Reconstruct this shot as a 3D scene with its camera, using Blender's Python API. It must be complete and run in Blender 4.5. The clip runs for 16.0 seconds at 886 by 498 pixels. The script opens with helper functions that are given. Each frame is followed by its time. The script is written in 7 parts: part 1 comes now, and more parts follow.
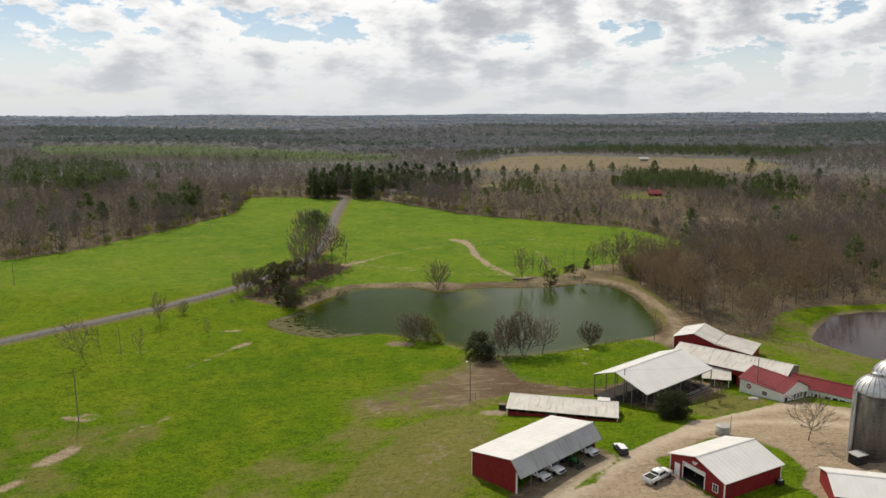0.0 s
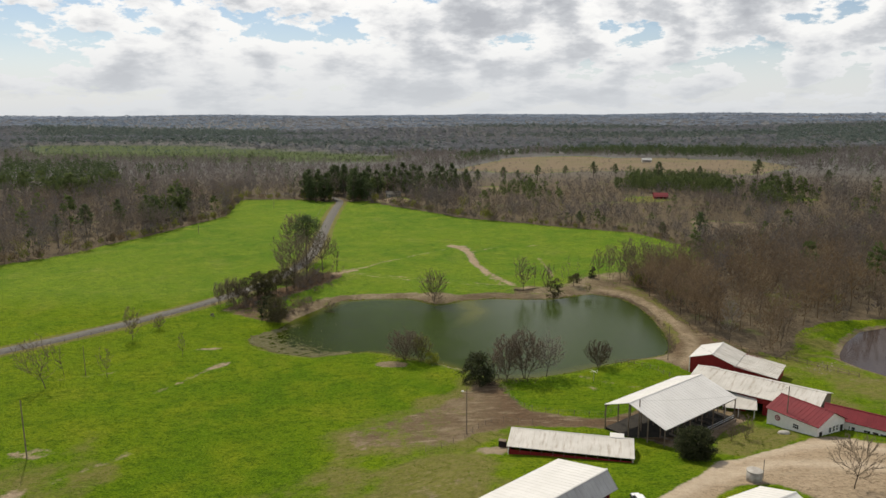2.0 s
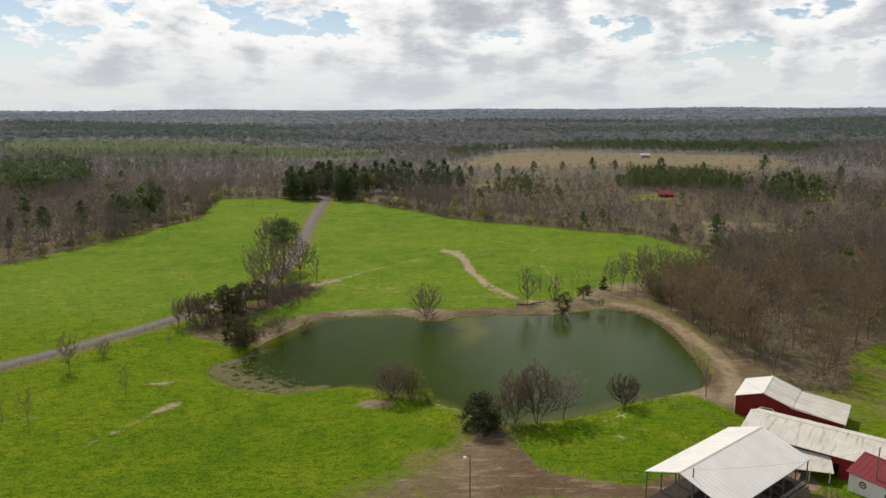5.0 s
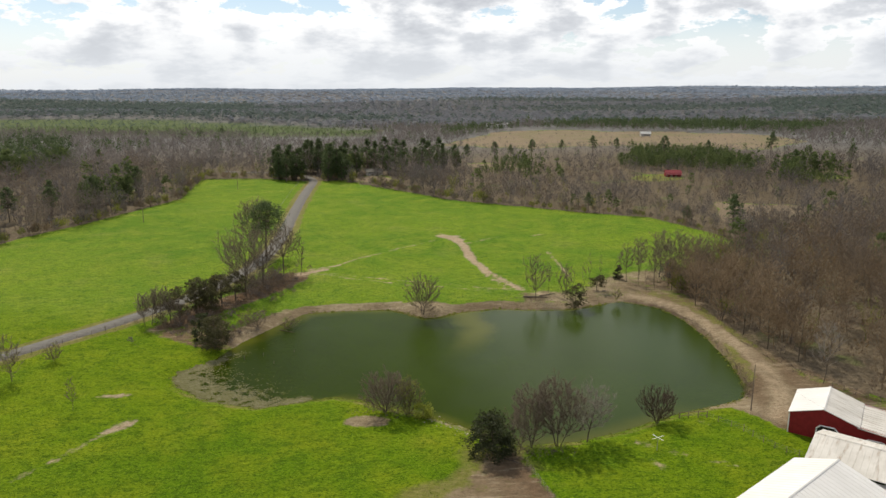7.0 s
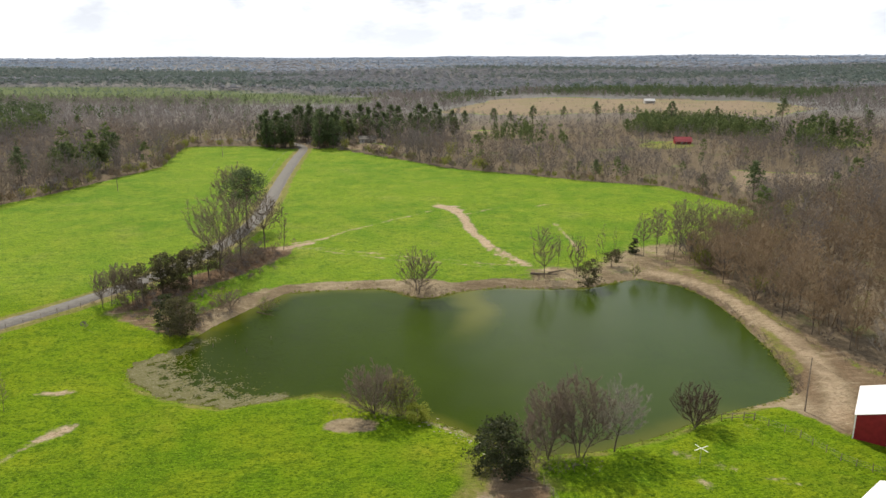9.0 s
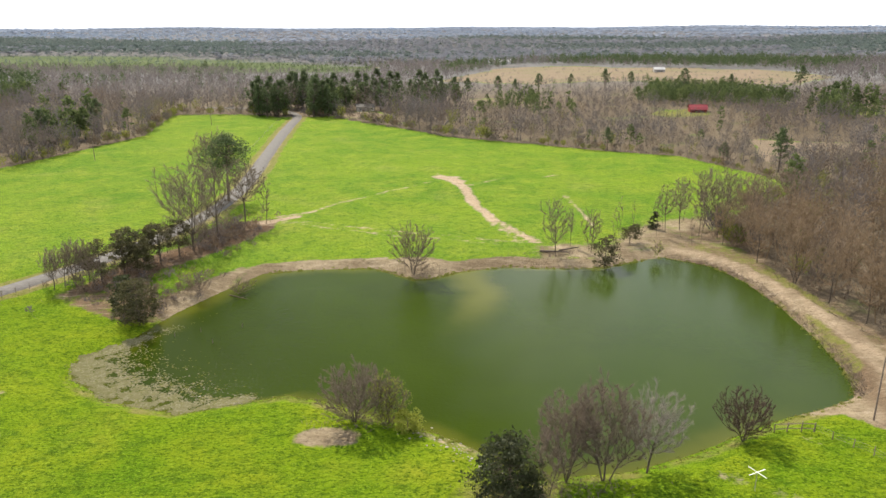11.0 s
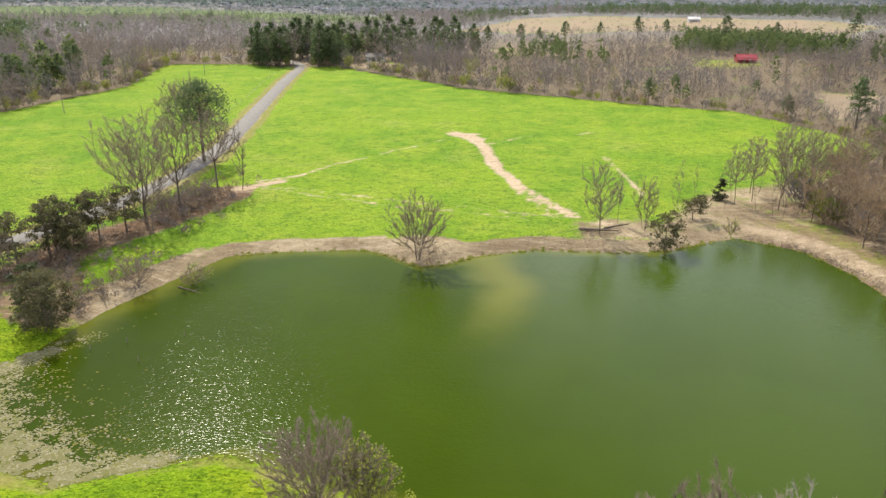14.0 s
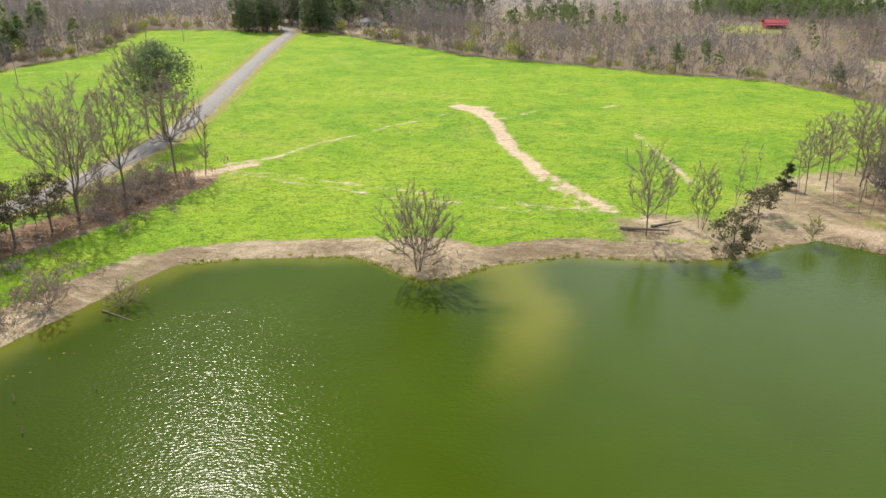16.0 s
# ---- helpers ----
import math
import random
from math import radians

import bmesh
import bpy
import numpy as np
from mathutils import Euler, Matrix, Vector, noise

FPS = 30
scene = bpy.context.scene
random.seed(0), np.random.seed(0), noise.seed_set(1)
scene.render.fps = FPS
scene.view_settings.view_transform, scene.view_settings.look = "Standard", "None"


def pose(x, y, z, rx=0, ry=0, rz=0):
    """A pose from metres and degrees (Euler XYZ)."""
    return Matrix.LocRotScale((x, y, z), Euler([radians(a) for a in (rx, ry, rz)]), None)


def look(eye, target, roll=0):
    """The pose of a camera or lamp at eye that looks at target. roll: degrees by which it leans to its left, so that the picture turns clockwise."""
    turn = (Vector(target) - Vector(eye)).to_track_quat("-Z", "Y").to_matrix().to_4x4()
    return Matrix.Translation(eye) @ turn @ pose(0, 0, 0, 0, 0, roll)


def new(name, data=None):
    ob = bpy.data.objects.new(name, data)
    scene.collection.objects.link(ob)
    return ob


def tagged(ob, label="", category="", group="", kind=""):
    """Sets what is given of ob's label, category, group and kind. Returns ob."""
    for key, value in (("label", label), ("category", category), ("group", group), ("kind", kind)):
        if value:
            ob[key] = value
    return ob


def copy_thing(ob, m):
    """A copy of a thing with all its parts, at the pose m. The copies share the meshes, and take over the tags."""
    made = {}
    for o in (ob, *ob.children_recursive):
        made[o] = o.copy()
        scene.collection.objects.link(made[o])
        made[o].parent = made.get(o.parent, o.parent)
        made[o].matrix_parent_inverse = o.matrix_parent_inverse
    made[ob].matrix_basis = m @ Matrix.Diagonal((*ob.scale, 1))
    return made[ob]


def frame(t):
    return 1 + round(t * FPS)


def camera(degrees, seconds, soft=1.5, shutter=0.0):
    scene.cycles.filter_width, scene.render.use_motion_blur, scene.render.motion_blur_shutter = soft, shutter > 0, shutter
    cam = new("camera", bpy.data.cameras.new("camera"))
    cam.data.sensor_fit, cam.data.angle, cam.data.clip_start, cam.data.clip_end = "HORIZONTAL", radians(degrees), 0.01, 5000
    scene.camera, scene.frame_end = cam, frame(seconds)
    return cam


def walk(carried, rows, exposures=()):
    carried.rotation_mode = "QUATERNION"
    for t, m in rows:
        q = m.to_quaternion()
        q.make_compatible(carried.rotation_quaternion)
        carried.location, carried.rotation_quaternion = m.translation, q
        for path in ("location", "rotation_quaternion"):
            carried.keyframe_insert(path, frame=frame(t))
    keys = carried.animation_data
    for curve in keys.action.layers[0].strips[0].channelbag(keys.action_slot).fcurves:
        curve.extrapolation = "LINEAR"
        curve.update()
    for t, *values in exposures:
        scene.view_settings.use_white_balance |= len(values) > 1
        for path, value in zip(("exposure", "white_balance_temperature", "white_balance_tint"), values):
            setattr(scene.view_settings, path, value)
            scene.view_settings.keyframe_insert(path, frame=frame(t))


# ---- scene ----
cam = camera(63.05, 16.0)
# seconds, eye x y z, then yaw to the left, pitch and roll in degrees
PATH = [
    (0.0, 0.00, -0.00, 67.19, 0.00, -10.78, -0.19),
    (0.5, 0.35, 4.26, 67.27, 0.39, -10.79, -0.20),
    (1.0, 0.71, 8.60, 67.23, 0.25, -10.81, -0.18),
    (1.5, 1.06, 13.03, 67.10, 0.15, -10.77, -0.18),
    (2.0, 1.38, 17.47, 67.06, 0.01, -10.77, -0.16),
    (2.5, 1.54, 21.89, 67.01, -0.09, -10.75, -0.16),
    (3.0, 1.64, 26.80, 66.95, -0.20, -10.81, -0.18),
    (3.5, 1.73, 32.18, 66.76, -0.29, -10.87, -0.20),
    (4.0, 1.58, 37.96, 66.48, -0.41, -10.94, -0.20),
    (6.5, -0.74, 68.63, 63.66, -1.21, -12.16, -0.16),
    (7.0, -0.77, 74.53, 62.81, -1.31, -12.75, -0.18),
    (7.5, -0.69, 80.20, 61.72, -1.38, -13.33, -0.19),
    (8.0, -0.60, 85.75, 60.45, -1.44, -13.87, -0.18),
    (8.5, -0.61, 91.26, 59.15, -1.52, -14.43, -0.17),
    (9.0, -0.53, 96.71, 57.83, -1.57, -15.03, -0.15),
    (11.5, 1.42, 121.72, 51.46, -1.09, -17.64, -0.13),
    (12.0, 1.74, 126.91, 50.30, -0.74, -18.19, -0.12),
    (12.5, 2.01, 132.64, 49.12, -0.43, -18.75, -0.13),
    (13.0, 2.29, 139.02, 47.86, -0.20, -19.28, -0.18),
    (13.5, 2.54, 145.37, 46.67, 0.00, -19.87, -0.14),
    (14.0, 2.43, 152.00, 45.37, 0.11, -20.43, -0.10),
    (14.5, 2.29, 158.78, 44.10, 0.18, -20.99, -0.09),
    (15.0, 2.11, 165.64, 42.81, 0.17, -21.53, -0.09),
    (15.5, 1.67, 172.49, 41.50, 0.07, -22.08, -0.08),
    (16.0, 1.26, 179.55, 40.16, 0.01, -22.61, 0.00),
]


def aim(row):
    t, x, y, z, yaw, pitch, roll = row
    c = math.cos(radians(pitch))
    way = (-math.sin(radians(yaw)) * c, math.cos(radians(yaw)) * c, math.sin(radians(pitch)))
    return t, look((x, y, z), (x + way[0], y + way[1], z + way[2]), roll)


EXPOSURES = [(0.0, -0.04, 6500, 10), (4.0, -0.06, 6500, 10), (7.0, 0.2, 6450, 10), (9.0, 0.6, 6400, 11), (11.5, 1.14, 6300, 13), (12.5, 1.28, 6250, 13), (14.0, 1.34, 6200, 13), (16.0, 1.38, 6150, 13)]
walk(cam, [aim(row) for row in PATH], exposures=EXPOSURES)

# ---- world and sun ----
SUN_AZ, SUN_EL = radians(-24), radians(47)      # azimuth from +y, to the right
sun_dir = Vector((math.sin(SUN_AZ) * math.cos(SUN_EL), math.cos(SUN_AZ) * math.cos(SUN_EL), math.sin(SUN_EL)))
world = bpy.data.worlds.new("sky")
scene.world = world
world.use_nodes = True
wn, wl = world.node_tree.nodes, world.node_tree.links
wn.clear()


def wmath(op, a, b=None, c=None, clamp=False):
    n = wn.new("ShaderNodeMath")
    n.operation, n.use_clamp = op, clamp
    for i, v in enumerate((a, b, c)):
        if v is None:
            continue
        if hasattr(v, "links"):
            wl.new(v, n.inputs[i])
        else:
            n.inputs[i].default_value = v
    return n.outputs[0]


sky = wn.new("ShaderNodeTexSky")
sky.sky_type, sky.sun_disc = "NISHITA", False
sky.sun_elevation, sky.sun_rotation = SUN_EL, SUN_AZ
sky.air_density, sky.dust_density, sky.ozone_density = 1.0, 0.3, 4.0
skylit = wn.new("ShaderNodeBackground")
skylit.inputs["Strength"].default_value = 0.085
wl.new(sky.outputs[0], skylit.inputs["Color"])
# broken cumulus: lumps set out over the dome, wider than high, lit from above and grey below
coord = wn.new("ShaderNodeTexCoord")
sep = wn.new("ShaderNodeSeparateXYZ")
wl.new(coord.outputs["Generated"], sep.inputs[0])
up = wmath("MAXIMUM", sep.outputs[2], 0.0)
tall = wmath("MULTIPLY", wmath("POWER", up, 0.85), 2.0)
layer = wn.new("ShaderNodeCombineXYZ")
wl.new(sep.outputs[0], layer.inputs[0])
wl.new(sep.outputs[1], layer.inputs[1])
wl.new(tall, layer.inputs[2])


def cloud_noise(scale, detail, rough, shift):
    m = wn.new("ShaderNodeMapping")
    m.inputs["Location"].default_value = shift
    wl.new(layer.outputs[0], m.inputs["Vector"])
    n = wn.new("ShaderNodeTexNoise")
    n.inputs["Scale"].default_value, n.inputs["Detail"].default_value, n.inputs["Roughness"].default_value = scale, detail, rough
    wl.new(m.outputs[0], n.inputs["Vector"])
    return n.outputs[0]


def wramp(value, stops):
    r = wn.new("ShaderNodeValToRGB")
    els = r.color_ramp.elements
    while len(els) < len(stops):
        els.new(0.5)
    for e, (p, c) in zip(els, stops):
        e.position, e.color = p, (*c, 1) if len(c) == 3 else c
    wl.new(value, r.inputs[0])
    return r.outputs[0]


puffs = cloud_noise(12.5, 12.0, 0.60, (3.1, 1.7, 0.4))
above = cloud_noise(12.5, 7.0, 0.54, (3.1, 1.7, 0.436))
broad = cloud_noise(2.6, 2.0, 0.5, (7.7, 2.2, 1.3))
thick = wmath("SUBTRACT", wmath("ADD", wmath("MULTIPLY", puffs, 0.8), wmath("MULTIPLY", broad, 0.4)), wmath("MULTIPLY", up, 0.10))
cover = wramp(thick, [(0.505, (0, 0, 0)), (0.545, (1, 1, 1))])
belly = wmath("ADD", wmath("MULTIPLY", wmath("SUBTRACT", above, 0.5), 1.5), wmath("MULTIPLY", wmath("SUBTRACT", thick, 0.6), 1.6))
tone = wramp(wmath("ADD", belly, 0.35), [(0.22, (1.20, 1.19, 1.16)), (0.36, (1.02, 1.02, 1.02)), (0.50, (0.74, 0.76, 0.79)), (0.70, (0.55, 0.57, 0.61))])
low = wramp(up, [(0.0, (1, 1, 1)), (0.04, (0.72, 0.72, 0.72)), (0.085, (0.2, 0.2, 0.2)), (0.15, (0, 0, 0))])          # far cloud runs together above the horizon
veil = wn.new("ShaderNodeMix")
veil.data_type = "RGBA"
wl.new(wmath("MULTIPLY", low, 0.8), veil.inputs[0])
wl.new(tone, veil.inputs[6])
veil.inputs[7].default_value = (0.78, 0.81, 0.84, 1)
cloud = wn.new("ShaderNodeBackground")
cloud.inputs["Strength"].default_value = 0.86
wl.new(veil.outputs[2], cloud.inputs["Color"])
mix = wn.new("ShaderNodeMixShader")
wl.new(wmath("MAXIMUM", cover, wmath("ADD", wmath("MULTIPLY", low, 0.9), 0.08)), mix.inputs[0])
wl.new(skylit.outputs[0], mix.inputs[1])
wl.new(cloud.outputs[0], mix.inputs[2])
world_out = wn.new("ShaderNodeOutputWorld")
wl.new(mix.outputs[0], world_out.inputs[0])

sun = new("sun", bpy.data.lights.new("sun", "SUN"))
sun.data.energy, sun.data.angle, sun.data.color = 4.1, radians(0.6), (1.0, 0.90, 0.73)
sun.matrix_world = look(sun_dir * 400, (0, 0, 0))

# ---- materials ----
class Mat:
    """A node material in the making: short calls that return sockets."""

    def __init__(self, name, rough=0.8, metal=0.0):
        self.m = bpy.data.materials.new(name)
        self.m.use_nodes = True
        self.n, self.l = self.m.node_tree.nodes, self.m.node_tree.links
        self.n.clear()
        self.out = self.n.new("ShaderNodeOutputMaterial")
        self.b = self.n.new("ShaderNodeBsdfPrincipled")
        self.b.inputs["Roughness"].default_value, self.b.inputs["Metallic"].default_value = rough, metal
        self.b.inputs["Specular IOR Level"].default_value = 0.25
        self.l.new(self.b.outputs[0], self.out.inputs[0])
        self.co = self.n.new("ShaderNodeTexCoord")
        self.geo = self.n.new("ShaderNodeNewGeometry")

    def put(self, value, socket):
        if hasattr(value, "links"):
            self.l.new(value, socket)
        elif isinstance(value, tuple) and len(value) == 3 and socket.type == "RGBA":
            socket.default_value = (*value, 1)
        else:
            socket.default_value = value

    def noise(self, scale, detail=4.0, rough=0.6, world=True, stretch=(1, 1, 1), shift=(0, 0, 0)):
        mp = self.n.new("ShaderNodeMapping")
        mp.inputs["Scale"].default_value, mp.inputs["Location"].default_value = stretch, shift
        self.l.new(self.geo.outputs["Position"] if world else self.co.outputs["Object"], mp.inputs[0])
        t = self.n.new("ShaderNodeTexNoise")
        t.inputs["Scale"].default_value, t.inputs["Detail"].default_value, t.inputs["Roughness"].default_value = scale, detail, rough
        self.l.new(mp.outputs[0], t.inputs["Vector"])
        return t.outputs[0]

    def math(self, op, a, b=0.0, clamp=False):
        t = self.n.new("ShaderNodeMath")
        t.operation, t.use_clamp = op, clamp
        self.put(a, t.inputs[0]), self.put(b, t.inputs[1])
        return t.outputs[0]

    def step(self, value, lo, hi):
        t = self.n.new("ShaderNodeMapRange")
        t.interpolation_type = "SMOOTHSTEP"
        self.put(value, t.inputs[0])
        t.inputs[1].default_value, t.inputs[2].default_value = lo, hi
        return t.outputs[0]

    def mix(self, f, a, b, blend="MIX"):
        t = self.n.new("ShaderNodeMix")
        t.data_type, t.blend_type = "RGBA", blend
        self.put(f, t.inputs[0]), self.put(a, t.inputs[6]), self.put(b, t.inputs[7])
        return t.outputs[2]

    def attr(self, name):
        t = self.n.new("ShaderNodeAttribute")
        t.attribute_name = name
        return t.outputs["Fac"]

    def island(self):
        return self.geo.outputs["Random Per Island"]

    def each(self):
        t = self.n.new("ShaderNodeObjectInfo")
        return t.outputs["Random"]

    def color(self, value):
        self.put(value, self.b.inputs["Base Color"])
        return self

    def rough(self, value):
        self.put(value, self.b.inputs["Roughness"])
        return self

    def bump(self, height, dist=0.1, strength=0.6):
        t = self.n.new("ShaderNodeBump")
        t.inputs["Strength"].default_value, t.inputs["Distance"].default_value = strength, dist
        self.l.new(height, t.inputs["Height"])
        self.l.new(t.outputs[0], self.b.inputs["Normal"])
        return self

    def thin(self, color, share):
        """Light passes through thin leaves and twigs: a share of it shines out on the far side."""
        t, x = self.n.new("ShaderNodeBsdfTranslucent"), self.n.new("ShaderNodeMixShader")
        self.put(color, t.inputs["Color"])
        x.inputs[0].default_value = share
        self.l.new(self.b.outputs[0], x.inputs[1])
        self.l.new(t.outputs[0], x.inputs[2])
        self.l.new(x.outputs[0], self.out.inputs[0])
        return self

    def done(self):
        return self.m


def plain(name, c1, c2, scale=2.0, rough=0.7, metal=0.0, bump=0.02, world=False, spec=0.25):
    m = Mat(name, rough, metal)
    n = m.noise(scale, 6, 0.65, world)
    m.color(m.mix(m.step(n, 0.3, 0.7), c1, c2))
    m.b.inputs["Specular IOR Level"].default_value = spec
    if bump:
        m.bump(m.noise(scale * 5, 4, 0.6, world), bump)
    return m.done()


def make_ground():
    m = Mat("pasture_and_soil", 0.95)
    m.b.inputs["Specular IOR Level"].default_value = 0.03
    big, mid, fine, tuft = m.noise(0.012, 3), m.noise(0.09, 5), m.noise(0.9, 5, 0.7), m.noise(3.5, 3, 0.7)
    streak = m.noise(0.6, 6, 0.75, stretch=(0.7, 1.1, 1))
    lumps = m.noise(2.6, 5, 0.75, stretch=(0.7, 1.1, 1), shift=(1, 6, 0))
    grass = m.mix(m.step(big, 0.35, 0.65), (0.078, 0.148, 0.004), (0.132, 0.194, 0.005))
    grass = m.mix(m.step(mid, 0.38, 0.75), grass, (0.166, 0.208, 0.008))
    grass = m.mix(m.math("MULTIPLY", m.step(m.noise(0.04, 5, 0.65, shift=(7, 2, 0)), 0.55, 0.72), 0.55), grass, (0.195, 0.205, 0.018))
    # small shadows of the grass relief, painted in as dark streaks and lumps
    grass = m.mix(m.math("MULTIPLY", m.step(streak, 0.46, 0.62), 0.58), grass, (0.030, 0.072, 0.004))
    grass = m.mix(m.math("MULTIPLY", m.step(lumps, 0.49, 0.60), 0.78), grass, (0.022, 0.056, 0.003))
    grass = m.mix(m.math("MULTIPLY", m.step(tuft, 0.52, 0.66), 0.55), grass, (0.20, 0.28, 0.020))
    yy = m.n.new("ShaderNodeSeparateXYZ")
    m.l.new(m.geo.outputs["Position"], yy.inputs[0])
    # far pasture brighter and bluer: its sunnier light is put into the colour
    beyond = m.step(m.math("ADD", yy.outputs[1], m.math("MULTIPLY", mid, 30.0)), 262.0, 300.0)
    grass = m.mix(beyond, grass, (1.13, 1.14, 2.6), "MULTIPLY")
    dry = m.step(m.math("ADD", m.attr("dry"), m.math("MULTIPLY", m.math("SUBTRACT", mid, 0.5), 1.6)), 0.35, 0.75)
    straw = m.mix(m.step(fine, 0.35, 0.7), (0.13, 0.12, 0.035), (0.20, 0.165, 0.075))
    grass = m.mix(m.math("MULTIPLY", dry, 0.75), grass, straw)
    litter = m.mix(m.step(fine, 0.3, 0.7), (0.088, 0.07, 0.046), (0.15, 0.121, 0.083))
    litter = m.mix(m.math("MULTIPLY", m.step(m.noise(0.06, 4), 0.58, 0.72), 0.6), litter, (0.09, 0.13, 0.03))
    edge = m.math("ADD", m.math("MULTIPLY", m.math("SUBTRACT", m.noise(0.28, 6, 0.7), 0.5), 1.25), m.math("MULTIPLY", m.math("SUBTRACT", fine, 0.5), 0.5))
    woods = m.step(m.math("ADD", m.attr("woods"), edge), 0.42, 0.58)
    soil = m.mix(m.step(mid, 0.35, 0.68), (0.155, 0.12, 0.074), (0.26, 0.213, 0.137))
    soil = m.mix(m.math("MULTIPLY", m.step(m.noise(0.4, 6, 0.7, shift=(9, 3, 0)), 0.45, 0.7), 0.65), soil, (0.12, 0.092, 0.054))
    soil = m.mix(m.math("MULTIPLY", m.step(m.noise(0.7, 5, 0.7, shift=(2, 8, 0)), 0.55, 0.7), 0.5), soil, (0.31, 0.26, 0.18))
    soil = m.mix(m.math("MULTIPLY", m.attr("mud"), 0.85), soil, m.mix(m.step(fine, 0.3, 0.7), (0.065, 0.038, 0.024), (0.135, 0.082, 0.050)))
    soil = m.mix(m.math("MULTIPLY", m.attr("gravel"), 0.85), soil, m.mix(m.step(fine, 0.3, 0.7), (0.34, 0.262, 0.178), (0.44, 0.348, 0.245)))
    soil = m.mix(m.math("MULTIPLY", m.step(m.noise(1.6, 5, 0.75), 0.48, 0.66), 0.6), soil, (0.115, 0.085, 0.052))
    drag = m.noise(0.5, 6, 0.75, stretch=(0.3, 1.4, 1), shift=(4, 4, 0))
    soil = m.mix(m.math("MULTIPLY", m.step(drag, 0.52, 0.66), 0.5), soil, (0.35, 0.295, 0.21))
    soil = m.mix(m.math("MULTIPLY", m.step(m.math("SUBTRACT", 1.0, drag), 0.54, 0.68), 0.55), soil, (0.095, 0.07, 0.044))
    soil = m.mix(m.math("MULTIPLY", m.attr("worn"), 0.8), soil, m.mix(m.step(fine, 0.3, 0.7), (0.45, 0.37, 0.275), (0.53, 0.445, 0.34)))
    dirt = m.step(m.math("ADD", m.attr("dirt"), edge), 0.32, 0.68)
    # litter turns grey with distance: haze put into its colour
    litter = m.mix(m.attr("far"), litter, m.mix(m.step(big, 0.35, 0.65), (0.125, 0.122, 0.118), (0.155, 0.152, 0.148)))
    field = m.mix(woods, grass, litter)
    hay = m.mix(m.step(fine, 0.3, 0.7), (0.16, 0.125, 0.085), (0.215, 0.17, 0.118))
    hay = m.mix(m.math("MULTIPLY", m.step(m.noise(0.02, 6, 0.7), 0.45, 0.62), 0.7), hay, (0.15, 0.14, 0.075))
    field = m.mix(m.step(m.math("ADD", m.attr("hay"), m.math("ADD", m.math("MULTIPLY", edge, 0.4), m.math("MULTIPLY", m.math("SUBTRACT", m.noise(0.03, 5, 0.7), 0.5), 1.6))), 0.42, 0.58), field, hay)
    sapling = m.mix(m.step(m.noise(0.05, 5, 0.7), 0.35, 0.65), (0.060, 0.085, 0.034), (0.095, 0.115, 0.052))
    field = m.mix(m.attr("young"), field, sapling)
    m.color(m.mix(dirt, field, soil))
    m.bump(m.math("ADD", m.math("MULTIPLY", m.noise(0.6, 6, 0.7), 0.8), m.math("MULTIPLY", m.noise(1.5, 5, 0.7, stretch=(0.6, 1.2, 1)), 0.55)), 0.9, 0.9)
    return m.done()


